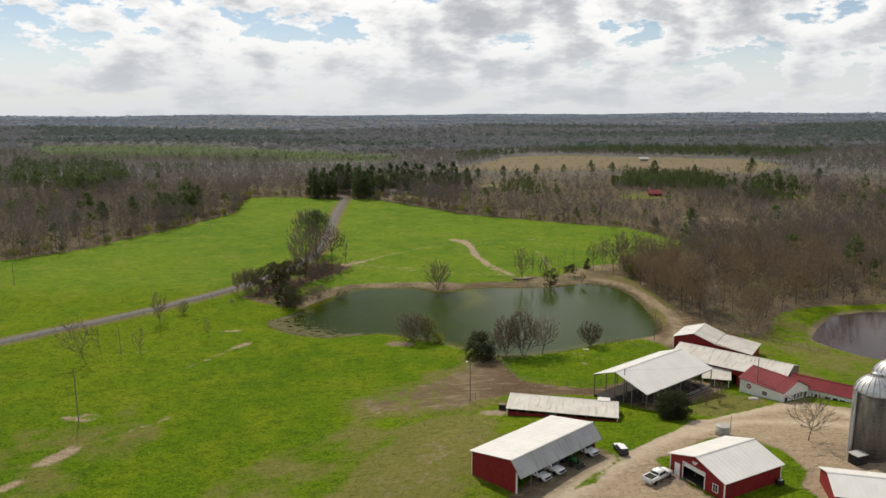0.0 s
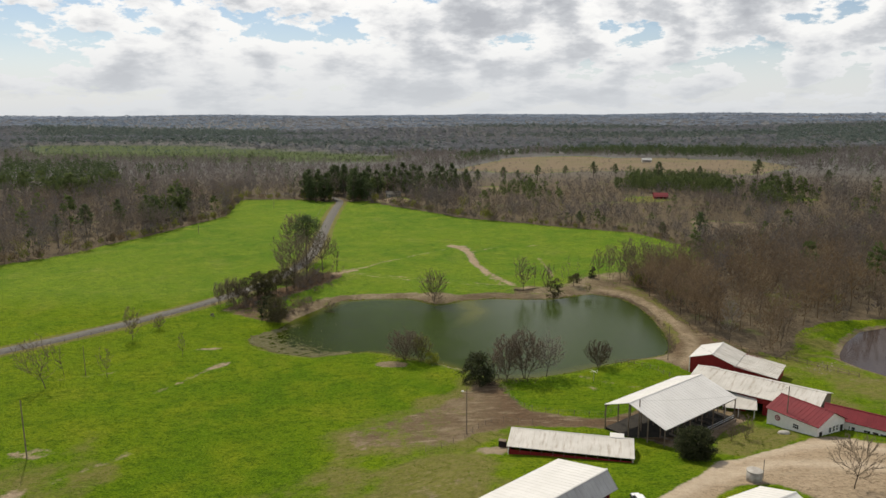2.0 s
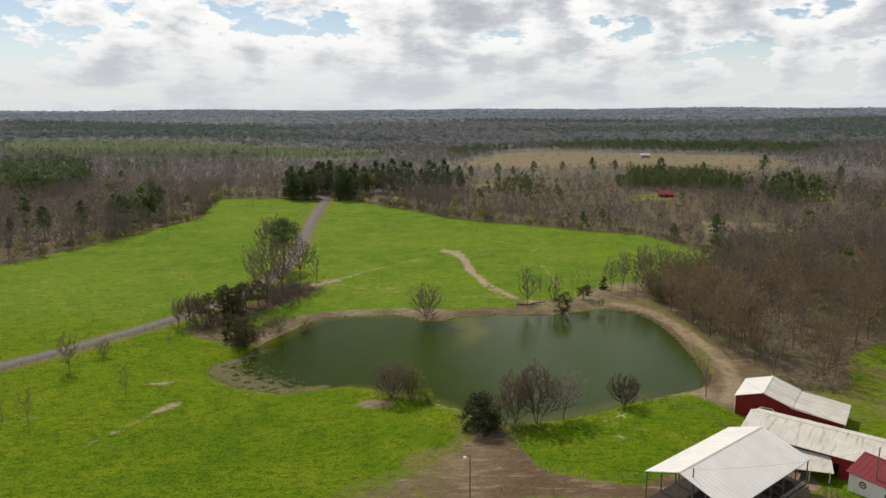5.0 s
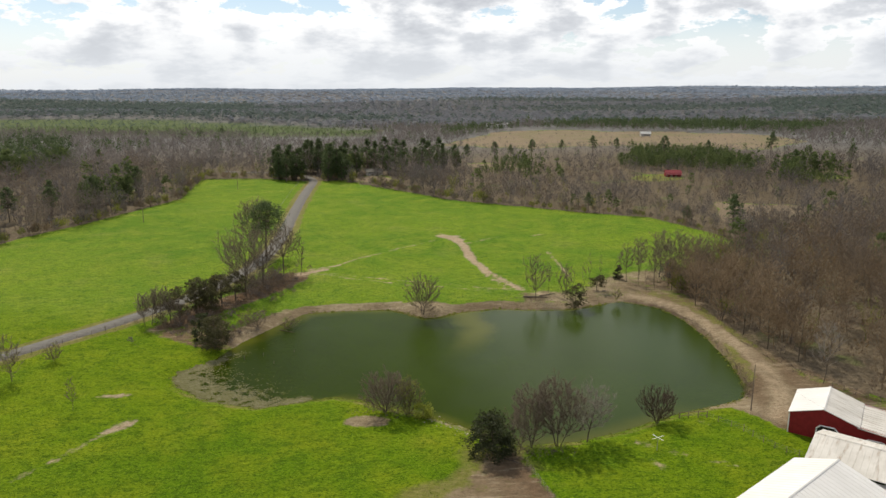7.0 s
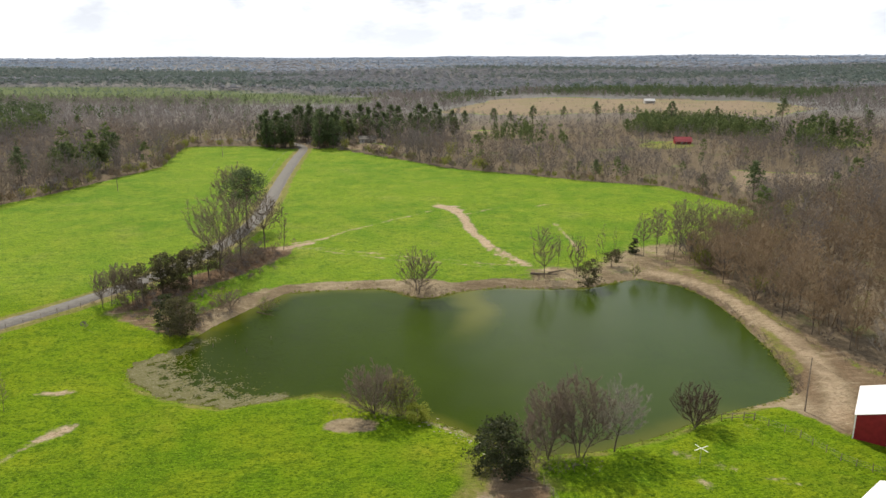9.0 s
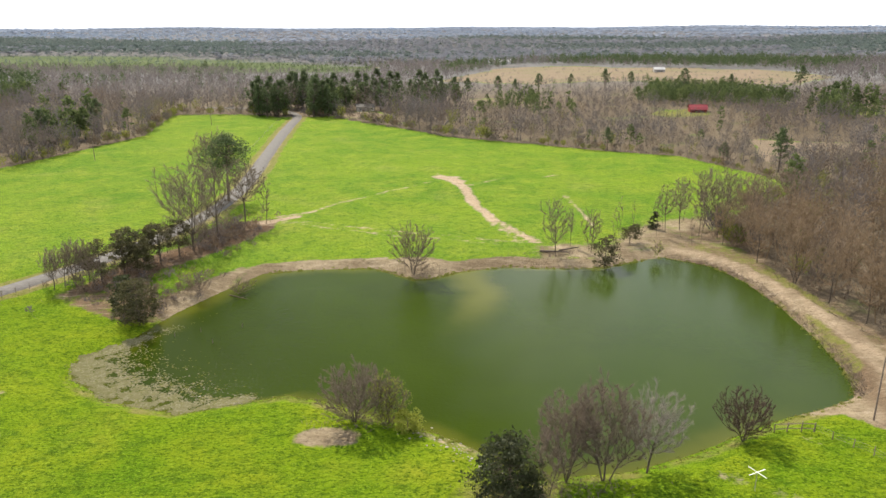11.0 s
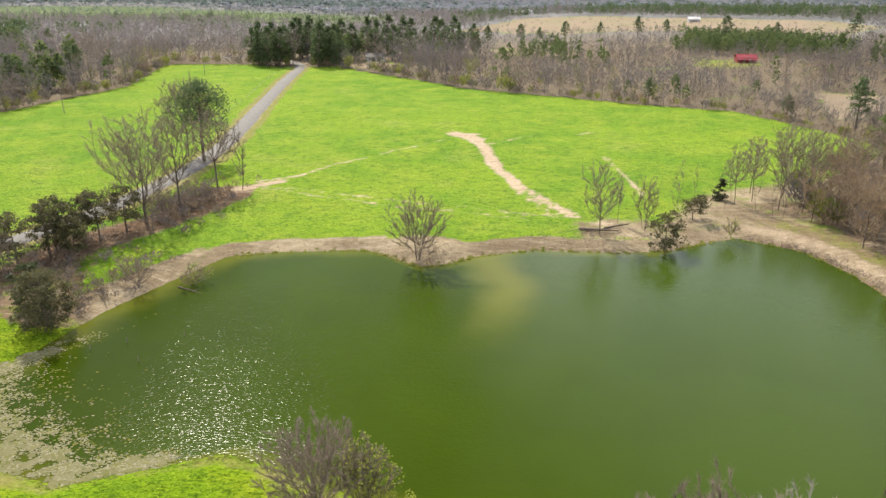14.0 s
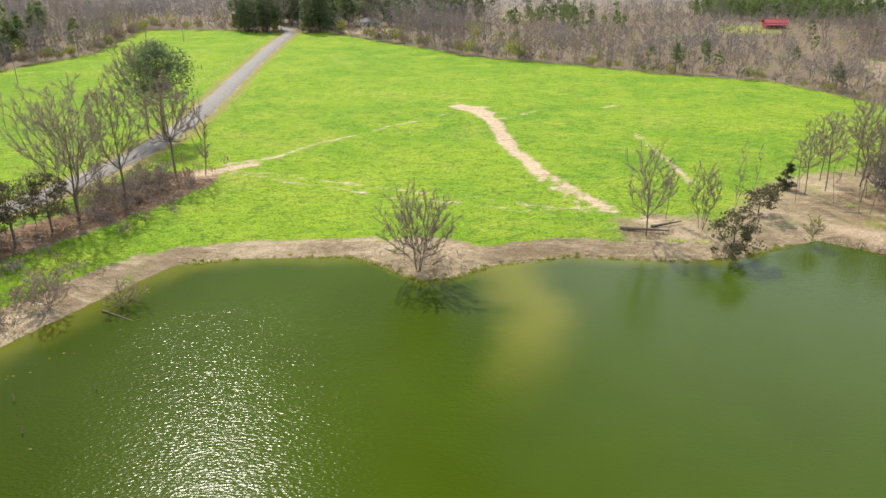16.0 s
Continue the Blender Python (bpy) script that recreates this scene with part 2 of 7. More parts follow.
def make_water(name, deep, pale, rough, calm=0.2):
    """Opaque green or brown water: a wind-ruffled reach beside calmer water, silt stirred up off the bank."""
    m = Mat(name, rough)
    m.b.inputs["IOR"].default_value = 1.33
    xyz = m.n.new("ShaderNodeSeparateXYZ")
    m.l.new(m.geo.outputs["Position"], xyz.inputs[0])
    x, y = xyz.outputs[0], xyz.outputs[1]
    wander = m.math("MULTIPLY", m.math("SUBTRACT", m.noise(0.06, 4, 0.6), 0.5), 16.0)
    bow = m.math("MULTIPLY", m.math("ABSOLUTE", m.math("SUBTRACT", y, 257.0)), 0.30)
    across = m.math("ABSOLUTE", m.math("ADD", m.math("ADD", m.math("SUBTRACT", x, 13.5), bow), m.math("MULTIPLY", wander, 0.5)))
    silt = m.math("MULTIPLY", m.math("SUBTRACT", 1.0, m.step(across, 0.3, 7.0)), m.step(m.math("ADD", y, wander), 234.0, 256.0))
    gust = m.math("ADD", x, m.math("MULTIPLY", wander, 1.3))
    ruffle = m.math("MULTIPLY", m.step(gust, -44.0, -32.0), m.math("SUBTRACT", 1.0, m.step(gust, -6.0, 14.0)))
    ruffle = m.math("MULTIPLY", ruffle, m.math("SUBTRACT", 1.0, m.step(m.math("ADD", y, wander), 255.0, 268.0)))
    m.put(m.math("ADD", 0.032, m.math("MULTIPLY", m.step(gust, 0.0, 26.0), 0.128)), m.b.inputs["Specular IOR Level"])
    col = m.mix(m.math("MULTIPLY", m.step(m.noise(0.03, 3, shift=(5, 1, 0)), 0.35, 0.7), 0.5), deep, tuple(0.66 * v for v in deep))
    col = m.mix(m.math("MULTIPLY", silt, 0.62), col, pale)
    shallow = m.step(m.math("ADD", m.attr("shore"), m.math("MULTIPLY", m.math("SUBTRACT", m.noise(0.12, 4), 0.5), 0.10)), 0.86, 0.99)
    shallow = m.math("MULTIPLY", shallow, m.math("SUBTRACT", 1.0, m.step(x, 40.0, 58.0)))
    # water colour gets darker towards the west end
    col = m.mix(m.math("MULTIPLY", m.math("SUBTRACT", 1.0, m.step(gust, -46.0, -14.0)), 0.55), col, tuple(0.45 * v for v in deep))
    m.color(m.mix(m.math("MULTIPLY", shallow, 0.55), col, pale))
    wave = m.math("ADD", m.noise(3.0, 1, 0.5, stretch=(0.65, 1.4, 1)), m.math("MULTIPLY", m.noise(0.8, 1, 0.5, stretch=(0.6, 1.4, 1)), 0.6))
    swell = m.math("MULTIPLY", wave, m.math("ADD", m.math("MULTIPLY", ruffle, 1.0 - calm), calm))
    m.bump(swell, 0.046, 1.0)
    return m.done()


def make_bark(name, c1, c2, thin=0.0):
    m = Mat(name, 0.95)
    m.b.inputs["Specular IOR Level"].default_value = 0.1
    n = m.noise(1.2, 5, 0.7, stretch=(2, 2, 0.5))
    c = m.mix(m.step(n, 0.3, 0.7), c1, c2)
    c = m.mix(m.math("MULTIPLY", m.each(), 0.35), c, tuple(1.5 * v for v in c2))
    m.color(c)
    if thin:
        m.thin(c, thin)
    else:
        m.bump(n, 0.05)
    return m.done()


def make_leaf(name, c1, c2, c3):
    m = Mat(name, 0.7)
    m.b.inputs["Specular IOR Level"].default_value = 0.2
    c = m.mix(m.island(), c1, c2)
    c = m.mix(m.math("MULTIPLY", m.each(), 0.5), c, c3)
    m.color(c).thin(c, 0.4)
    return m.done()


def make_wood(name, lo, hi, alt, thin=0.0):
    """Far or massed trees: each tree has its own tint, each twig a shade of it."""
    m = Mat(name, 0.95)
    m.b.inputs["Specular IOR Level"].default_value = 0.05
    c = m.mix(m.attr("tint"), lo, hi)
    c = m.mix(m.math("MULTIPLY", m.island(), 0.5), c, alt)
    m.color(c)
    if thin:
        m.thin(c, thin)
    return m.done()


def make_roof(name, c1, c2, stain, rough=0.45, metal=0.0, stains=0.5):
    """Ribbed metal sheet: streaks of stain that run down the slope."""
    m = Mat(name, rough, metal)
    n = m.noise(0.6, 5, 0.65, world=False, stretch=(2.5, 0.35, 0.35))
    c = m.mix(m.step(m.noise(0.25, 4, world=False), 0.3, 0.7), c1, c2)
    m.color(m.mix(m.math("MULTIPLY", m.step(n, 0.5, 0.75), stains), c, stain))
    m.rough(m.math("ADD", m.math("MULTIPLY", n, 0.25), rough))
    m.bump(m.noise(3, 3, world=False), 0.01, 0.3)
    return m.done()


M = {
    "ground": make_ground(),
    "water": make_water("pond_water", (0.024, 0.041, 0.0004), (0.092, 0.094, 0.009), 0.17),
    "brown_water": make_water("brown_pond_water", (0.052, 0.038, 0.033), (0.07, 0.05, 0.042), 0.06),
    "asphalt": plain("worn_asphalt", (0.082, 0.077, 0.068), (0.122, 0.115, 0.102), 0.8, 0.9, bump=0.01, world=True),
    "bark": make_bark("grey_bark", (0.055, 0.043, 0.032), (0.12, 0.098, 0.075)),
    "twig": make_bark("fine_twigs", (0.118, 0.094, 0.070), (0.18, 0.145, 0.110), 0.25),
    "pale_twig": make_bark("pale_twigs", (0.17, 0.15, 0.125), (0.25, 0.225, 0.19), 0.2),
    "gold_twig": make_bark("golden_twigs", (0.165, 0.122, 0.078), (0.25, 0.185, 0.118), 0.3),
    "red_twig": make_bark("reddish_twigs", (0.07, 0.05, 0.038), (0.12, 0.086, 0.066), 0.2),
    "bud": make_leaf("spring_buds", (0.24, 0.28, 0.03), (0.33, 0.36, 0.05), (0.26, 0.27, 0.05)),
    "needle": make_leaf("dark_needles", (0.055, 0.085, 0.034), (0.11, 0.142, 0.058), (0.075, 0.095, 0.042)),
    "holly": make_leaf("evergreen_leaves", (0.028, 0.04, 0.015), (0.065, 0.075, 0.03), (0.05, 0.052, 0.026)),
    "cedar": make_leaf("brownish_cedar", (0.055, 0.058, 0.022), (0.10, 0.095, 0.042), (0.09, 0.075, 0.04)),
    "wood_bare": make_wood("bare_woods", (0.150, 0.138, 0.134), (0.215, 0.152, 0.084), (0.105, 0.088, 0.076), 0.25),
    "wood_pine": make_wood("pine_woods", (0.068, 0.098, 0.038), (0.14, 0.172, 0.064), (0.095, 0.118, 0.046), 0.4),
    "wood_budding": make_wood("budding_woods", (0.13, 0.145, 0.042), (0.22, 0.235, 0.045), (0.15, 0.15, 0.055), 0.4),
    # air haze is put into these four colours: greyer and bluer than near woods
    "wood_bare_far": make_wood("hazed_bare_woods", (0.165, 0.178, 0.204), (0.195, 0.206, 0.23), (0.18, 0.192, 0.217), 0.45),
    "wood_pine_far": make_wood("hazed_pine_woods", (0.095, 0.125, 0.115), (0.128, 0.156, 0.14), (0.11, 0.14, 0.127), 0.45),
    "wood_bare_back": make_wood("haze_blue_woods", (0.29, 0.34, 0.42), (0.32, 0.365, 0.44), (0.305, 0.352, 0.43), 0.5),
    "wood_pine_back": make_wood("haze_blue_pines", (0.22, 0.275, 0.345), (0.25, 0.30, 0.37), (0.235, 0.288, 0.358), 0.5),
    "wood_bare_mid": make_wood("bare_woods_beyond", (0.125, 0.113, 0.110), (0.165, 0.146, 0.134), (0.14, 0.124, 0.116), 0.45),
    "wood_pine_mid": make_wood("pine_woods_beyond", (0.058, 0.085, 0.038), (0.10, 0.13, 0.058), (0.08, 0.105, 0.048), 0.4),
    # ridge colour is haze blue, painted in
    "haze_ridge": plain("ridge_haze_blue", (0.30, 0.35, 0.42), (0.34, 0.385, 0.45), 0.004, 1.0, bump=0, world=True, spec=0.0),
    "red": plain("barn_red_boards", (0.17, 0.012, 0.014), (0.235, 0.018, 0.02), 1.2, 0.6, bump=0.01),
    "white_roof": make_roof("white_roof_sheet", (0.56, 0.55, 0.53), (0.62, 0.61, 0.59), (0.46, 0.45, 0.42), 0.45, 0.0, 0.3),
    "old_roof": make_roof("weathered_roof_sheet", (0.46, 0.44, 0.40), (0.56, 0.54, 0.50), (0.27, 0.215, 0.16), 0.55, 0.0, 0.85),
    "grey_roof": make_roof("grey_roof_sheet", (0.34, 0.34, 0.33), (0.42, 0.42, 0.41), (0.22, 0.20, 0.18), 0.5, 0.1, 0.6),
    "red_roof": make_roof("red_roof_sheet", (0.125, 0.008, 0.015), (0.165, 0.013, 0.02), (0.12, 0.025, 0.025), 0.55, 0.0, 0.4),
    "white": plain("white_paint", (0.72, 0.72, 0.70), (0.80, 0.80, 0.78), 1.5, 0.5, bump=0.004),
    # near black, for dark parts and for interior shade painted on
    "dark": plain("dark_part_and_shade", (0.02, 0.018, 0.016), (0.04, 0.036, 0.03), 1.0, 0.9, bump=0.01),
    "post": plain("weathered_timber", (0.13, 0.10, 0.075), (0.24, 0.19, 0.15), 2.5, 0.9, bump=0.02),
    "concrete": plain("stained_concrete", (0.30, 0.28, 0.25), (0.45, 0.43, 0.39), 0.8, 0.9, bump=0.02),
    "galv": plain("galvanised_steel", (0.42, 0.42, 0.43), (0.60, 0.60, 0.61), 1.5, 0.45, 0.7, bump=0.005),
    "glass": plain("dark_glass", (0.015, 0.018, 0.022), (0.03, 0.035, 0.04), 1.0, 0.08, bump=0, spec=0.6),
    "car_white": plain("white_car_paint", (0.76, 0.76, 0.75), (0.80, 0.80, 0.80), 1.0, 0.25, bump=0, spec=0.5),
    "car_black": plain("black_car_paint", (0.012, 0.012, 0.014), (0.03, 0.03, 0.032), 1.0, 0.2, bump=0, spec=0.5),
    "tyre": plain("tyre_rubber", (0.018, 0.018, 0.018), (0.035, 0.033, 0.03), 6.0, 0.9, bump=0.005),
    "tractor": plain("green_tractor_paint", (0.02, 0.09, 0.02), (0.03, 0.12, 0.03), 1.5, 0.4, bump=0),
}
M["galv_dark"] = plain("rusty_hoops", (0.10, 0.085, 0.075), (0.22, 0.20, 0.18), 2.0, 0.7, 0.3, bump=0.003)

# ---- mesh helpers ----
def build_mesh(name, verts, faces, material, smooth=False, attrs=None):
    """A mesh from numpy arrays; faces: an (n, 3) or (n, 4) array or a list of such."""
    me = bpy.data.meshes.new(name)
    blocks = [np.asarray(f, np.int32) for f in (faces if isinstance(faces, list) else [faces]) if len(f)]
    verts = np.asarray(verts, np.float32)
    me.vertices.add(len(verts))
    me.vertices.foreach_set("co", verts.ravel())
    loops = np.concatenate([b.ravel() for b in blocks])
    sizes = np.concatenate([np.full(len(b), b.shape[1], np.int32) for b in blocks])
    me.loops.add(len(loops))
    me.loops.foreach_set("vertex_index", loops)
    me.polygons.add(len(sizes))
    me.polygons.foreach_set("loop_start", np.concatenate([[0], np.cumsum(sizes)[:-1]]).astype(np.int32))
    me.polygons.foreach_set("use_smooth", np.full(len(sizes), smooth, bool))
    for key, values in (attrs or {}).items():
        me.attributes.new(key, "FLOAT", "POINT").data.foreach_set("value", np.asarray(values, np.float32))
    me.materials.append(material)
    me.update(calc_edges=True)
    return me


def mesh_part(name, me, parent=None, label=""):
    ob = new(name, me)
    ob.parent = parent
    return tagged(ob, label)


def part(name, bm, material, parent=None, label="", smooth=False):
    """One bmesh as one mesh object under a thing or under a part."""
    me = bpy.data.meshes.new(name)
    for f in bm.faces:
        f.smooth = smooth
    bm.to_mesh(me)
    bm.free()
    me.materials.append(material)
    return mesh_part(name, me, parent, label)


def thing(name, m, label, category, group="", kind=""):
    ob = new(name)
    ob.matrix_world = m
    return tagged(ob, label, category, group, kind)


def add_box(bm, lo, hi, m=None):
    """A box between two corners, in the local frame m."""
    x0, y0, z0 = lo
    x1, y1, z1 = hi
    vs = [bm.verts.new(v) for v in ((x0, y0, z0), (x1, y0, z0), (x1, y1, z0), (x0, y1, z0), (x0, y0, z1), (x1, y0, z1), (x1, y1, z1), (x0, y1, z1))]
    for f in ((3, 2, 1, 0), (4, 5, 6, 7), (0, 1, 5, 4), (1, 2, 6, 5), (2, 3, 7, 6), (3, 0, 4, 7)):
        bm.faces.new([vs[i] for i in f])
    if m is not None:
        bmesh.ops.transform(bm, matrix=m, verts=vs)
    return bm


def box(lo, hi, bevel=0.0):
    bm = add_box(bmesh.new(), lo, hi)
    if bevel:
        bmesh.ops.bevel(bm, geom=bm.edges[:], offset=bevel, segments=2, affect="EDGES")
    return bm


def slab(corners, thick):
    """A sheet with thickness through four or more corners, grown downwards."""
    bm = bmesh.new()
    top = [bm.verts.new(c) for c in corners]
    bot = [bm.verts.new((c[0], c[1], c[2] - thick)) for c in corners]
    bm.faces.new(top)
    bm.faces.new(bot[::-1])
    n = len(corners)
    for i in range(n):
        bm.faces.new((top[i], bot[i], bot[(i + 1) % n], top[(i + 1) % n]))
    bmesh.ops.recalc_face_normals(bm, faces=bm.faces[:])
    return bm


def extrude_outline(points, axis, a, b):
    """A prism: outline points (p, q) swept along axis from a to b. axis 'x': outline in y, z; 'y': in x, z; 'z': in x, y."""
    def at(p, q, s):
        return {"x": (s, p, q), "y": (p, s, q), "z": (p, q, s)}[axis]
    bm = bmesh.new()
    one = [bm.verts.new(at(p, q, a)) for p, q in points]
    two = [bm.verts.new(at(p, q, b)) for p, q in points]
    bm.faces.new(one)
    bm.faces.new(two[::-1])
    n = len(points)
    for i in range(n):
        bm.faces.new((one[i], two[i], two[(i + 1) % n], one[(i + 1) % n]))
    bmesh.ops.recalc_face_normals(bm, faces=bm.faces[:])
    return bm


def lathe(profile, sides=24):
    """Radius and height pairs turned round z."""
    bm = bmesh.new()
    rings = []
    for r, z in profile:
        rings.append([bm.verts.new((r * math.cos(2 * math.pi * i / sides), r * math.sin(2 * math.pi * i / sides), z)) for i in range(sides)])
    for a, b in zip(rings, rings[1:]):
        for i in range(sides):
            bm.faces.new((a[i], a[(i + 1) % sides], b[(i + 1) % sides], b[i]))
    bm.faces.new(rings[0][::-1])
    bm.faces.new(rings[-1])
    return bm


def tubes(p0, p1, r0, r1, sides):
    """Tapered tubes between rows of points, as arrays of vertices and quads."""
    p0, p1, r0, r1 = (np.asarray(v, float) for v in (p0, p1, r0, r1))
    along = p1 - p0
    along /= np.maximum(np.linalg.norm(along, axis=1, keepdims=True), 1e-6)
    helper = np.where(np.abs(along[:, 2:3]) < 0.9, [[0, 0, 1.0]], [[1.0, 0, 0]])
    s = np.cross(along, helper)
    s /= np.linalg.norm(s, axis=1, keepdims=True)
    w = np.cross(along, s)
    ang = np.arange(sides) * 2 * math.pi / sides
    ring = np.cos(ang)[None, :, None] * s[:, None] + np.sin(ang)[None, :, None] * w[:, None]
    a, b = p0[:, None] + ring * r0[:, None, None], p1[:, None] + ring * r1[:, None, None]
    verts = np.concatenate([a, b], 1).reshape(-1, 3)
    i = np.arange(sides)
    quad = np.stack([i, (i + 1) % sides, (i + 1) % sides + sides, i + sides], 1)
    faces = (np.arange(len(p0))[:, None, None] * 2 * sides + quad[None]).reshape(-1, 4)
    return verts, faces


# ---- the lie of the land ----
POND = np.array([(-51.5, 234), (-47, 248), (-41, 260), (-35.5, 270), (-26, 272.5), (-11, 273), (-6, 268.5), (-2, 265), (3, 266), (8, 270), (19, 273), (32, 271.5), (42, 272), (49, 276),
                 (57, 279), (66, 272), (69, 262), (70, 248), (69, 231), (67, 218), (64, 211), (58, 208), (51, 205.5), (43, 201.5), (35, 197), (26, 193.5), (14, 192), (7, 199), (2, 203),
                 (-3, 205.5), (-14, 212), (-20, 214), (-26, 212), (-35, 209), (-46, 213), (-55, 220.5), (-57, 226.5)], float)
PLANTATION = np.array([(-760, 1330), (-560, 1020), (-330, 1000), (-70, 985), (-60, 1090), (-230, 1240), (-480, 1370)], float)
POND_B = np.array([(110, 205.5), (112, 210), (119, 220), (129.4, 230.8), (140.5, 235.5), (150, 236), (175, 234), (195, 222), (190, 188), (152, 174), (121, 187), (116, 192), (112, 199)], float)
FIELD = np.array([(-320, 250), (-201, 321), (-176, 352), (-158, 404), (-138, 480), (-153, 569), (-98, 563), (-57, 553), (-26, 519), (9, 473), (45, 446), (77, 426), (105, 409), (121, 374),
                  (126, 350), (104, 330), (84, 312), (75, 296), (76, 272), (77, 248), (78, 235), (80, 222), (93, 204), (102, 213), (110, 228), (122, 237), (140, 241), (175, 243), (330, 238), (330, -300), (-320, -300)], float)


def inside_dist(poly, x, y):
    """Distance to a closed outline, negative inside."""
    x, y = np.asarray(x, float), np.asarray(y, float)
    best, odd = np.full(x.shape, 1e9), np.zeros(x.shape, bool)
    for (ax, ay), (bx, by) in zip(poly, np.roll(poly, -1, 0)):
        dx, dy = bx - ax, by - ay
        s = np.clip(((x - ax) * dx + (y - ay) * dy) / (dx * dx + dy * dy), 0, 1)
        best = np.minimum(best, np.hypot(x - ax - s * dx, y - ay - s * dy))
        cross = (ay > y) != (by > y)
        odd ^= cross & (x < (bx - ax) * (y - ay) / (dy if abs(dy) > 1e-9 else 1e-9) + ax)
    return np.where(odd, -best, best)


def stroke_dist(line, x, y):
    best = np.full(np.shape(x), 1e9)
    for (ax, ay), (bx, by) in zip(line, line[1:]):
        dx, dy = bx - ax, by - ay
        s = np.clip(((x - ax) * dx + (y - ay) * dy) / (dx * dx + dy * dy), 0, 1)
        best = np.minimum(best, np.hypot(x - ax - s * dx, y - ay - s * dy))
    return best


def smooth(a, b, v):
    s = np.clip((v - a) / (b - a), 0, 1)
    return s * s * (3 - 2 * s)


def land(x, y):
    """Height of the ground."""
    x, y = np.asarray(x, float), np.asarray(y, float)
    z = 1 + 7.0 * np.exp(-(np.maximum(0, y - 112) / 41) ** 2) / (1 + np.exp(-(x + 8) / 9))
    z = z + 4.5 * smooth(40, 170, x) * smooth(380, 540, y)
    z = z + 0.25 * np.sin(x * 0.071 + 1.3) * np.sin(y * 0.053) + 0.12 * np.sin(x * 0.23) * np.cos(y * 0.19 + 0.7)
    r = np.hypot(x, y)
    z = z + 36 * smooth(1500, 4950, r) + smooth(700, 1600, r) * (5 * np.sin(x * 0.0042 + 1) * np.sin(y * 0.0031) + 3 * np.sin(x * 0.0017 + y * 0.0023))
    for pond, slope in ((POND, 0.30), (POND_B, 0.25)):
        d = inside_dist(pond, x, y)
        z = np.where(d < 0, np.maximum(d * slope, -1.6), z * smooth(0, 5, d) + np.minimum(d, 5) * 0.10 * (1 - smooth(0, 5, d)))
    return z


def at_land(x, y):
    return float(land(np.array([x]), np.array([y]))[0])


def axis_steps(lo, hi, step, far_lo, far_hi, grow=1.075):
    mid = list(np.arange(lo, hi + step / 2, step))
    s, v = step, mid[-1]
    while v < far_hi:
        s *= grow
        v += s
        mid.append(min(v, far_hi))
    s, v, low = step, mid[0], []
    while v > far_lo:
        s *= grow
        v -= s
        low.append(max(v, far_lo))
    return np.array(low[::-1] + mid)


gx, gy = axis_steps(-125, 130, 1.4, -4900, 4900), axis_steps(92, 420, 1.4, -1500, 4900)
GX, GY = np.meshgrid(gx, gy)
fx, fy = GX.ravel(), GY.ravel()
shore = inside_dist(POND, fx, fy)


def band(d, w, soft=1.6):
    """1 within w of a line or outline, fading over soft."""
    return 1 - smooth(w - soft / 2, w + soft / 2, d)


def area(points, soft=2.5):
    return band(inside_dist(np.array(points, float), fx, fy), 0, soft)


ROAD = [(-260, 50), (-200, 118), (-160, 166), (-130, 203), (-112, 223), (-95, 244), (-80, 265), (-69, 290), (-62.5, 314), (-60, 340), (-61.5, 370), (-65, 410), (-69, 455), (-72.5, 505), (-75, 553), (-79, 574), (-92, 592), (-116, 606), (-150, 612)]
dirt = np.zeros(fx.shape)
roadside = stroke_dist(ROAD, fx, fy)
dirt = np.maximum(dirt, band(shore, 4.6, 2.2) * smooth(238, 258, fy) * smooth(-44, -36, fx))                    # far bank
dirt = np.maximum(dirt, band(shore, 6.5, 3) * smooth(238, 248, fy) * (1 - smooth(-44, -36, fx)))          # bank under the shrubs
dirt = np.maximum(dirt, band(np.hypot(fx + 1, fy - 270), 8, 3))
dirt = np.maximum(dirt, 0.55 * band(shore, 2.4, 2) * smooth(60, 66, fx) * smooth(200, 208, fy))
LOUNGE = [(24, 272), (27, 286), (36, 290), (44, 287), (56, 304), (70, 312), (90, 318), (84, 300), (79, 286), (70, 284), (60, 282), (44, 276), (30, 274)]
dirt = np.maximum(dirt, 0.68 * area(LOUNGE, 9))
TRACK = [(60, 282.5), (66, 279), (70.7, 269), (73.2, 254), (74.6, 240), (75, 230), (73.6, 219), (71, 209), (66, 200)]
dirt = np.maximum(dirt, 0.95 * band(stroke_dist(TRACK, fx, fy), 2.2, 1.8))
dirt = np.maximum(dirt, area([(50, 206), (58, 205), (62, 200), (64, 194), (72, 200), (82, 212), (80, 224), (74, 226), (68, 216), (62, 210)], 2.5))
dirt = np.maximum(dirt, 0.9 * area([(-68, 276), (-58, 290), (-50, 312), (-41, 314), (-40, 304), (-46, 290), (-56, 274), (-66, 256), (-72, 256)], 5))
dirt = np.maximum(dirt, 0.6 * area([(-75, 254), (-70, 264), (-58, 266), (-51, 250), (-50, 240), (-56, 240)], 5))
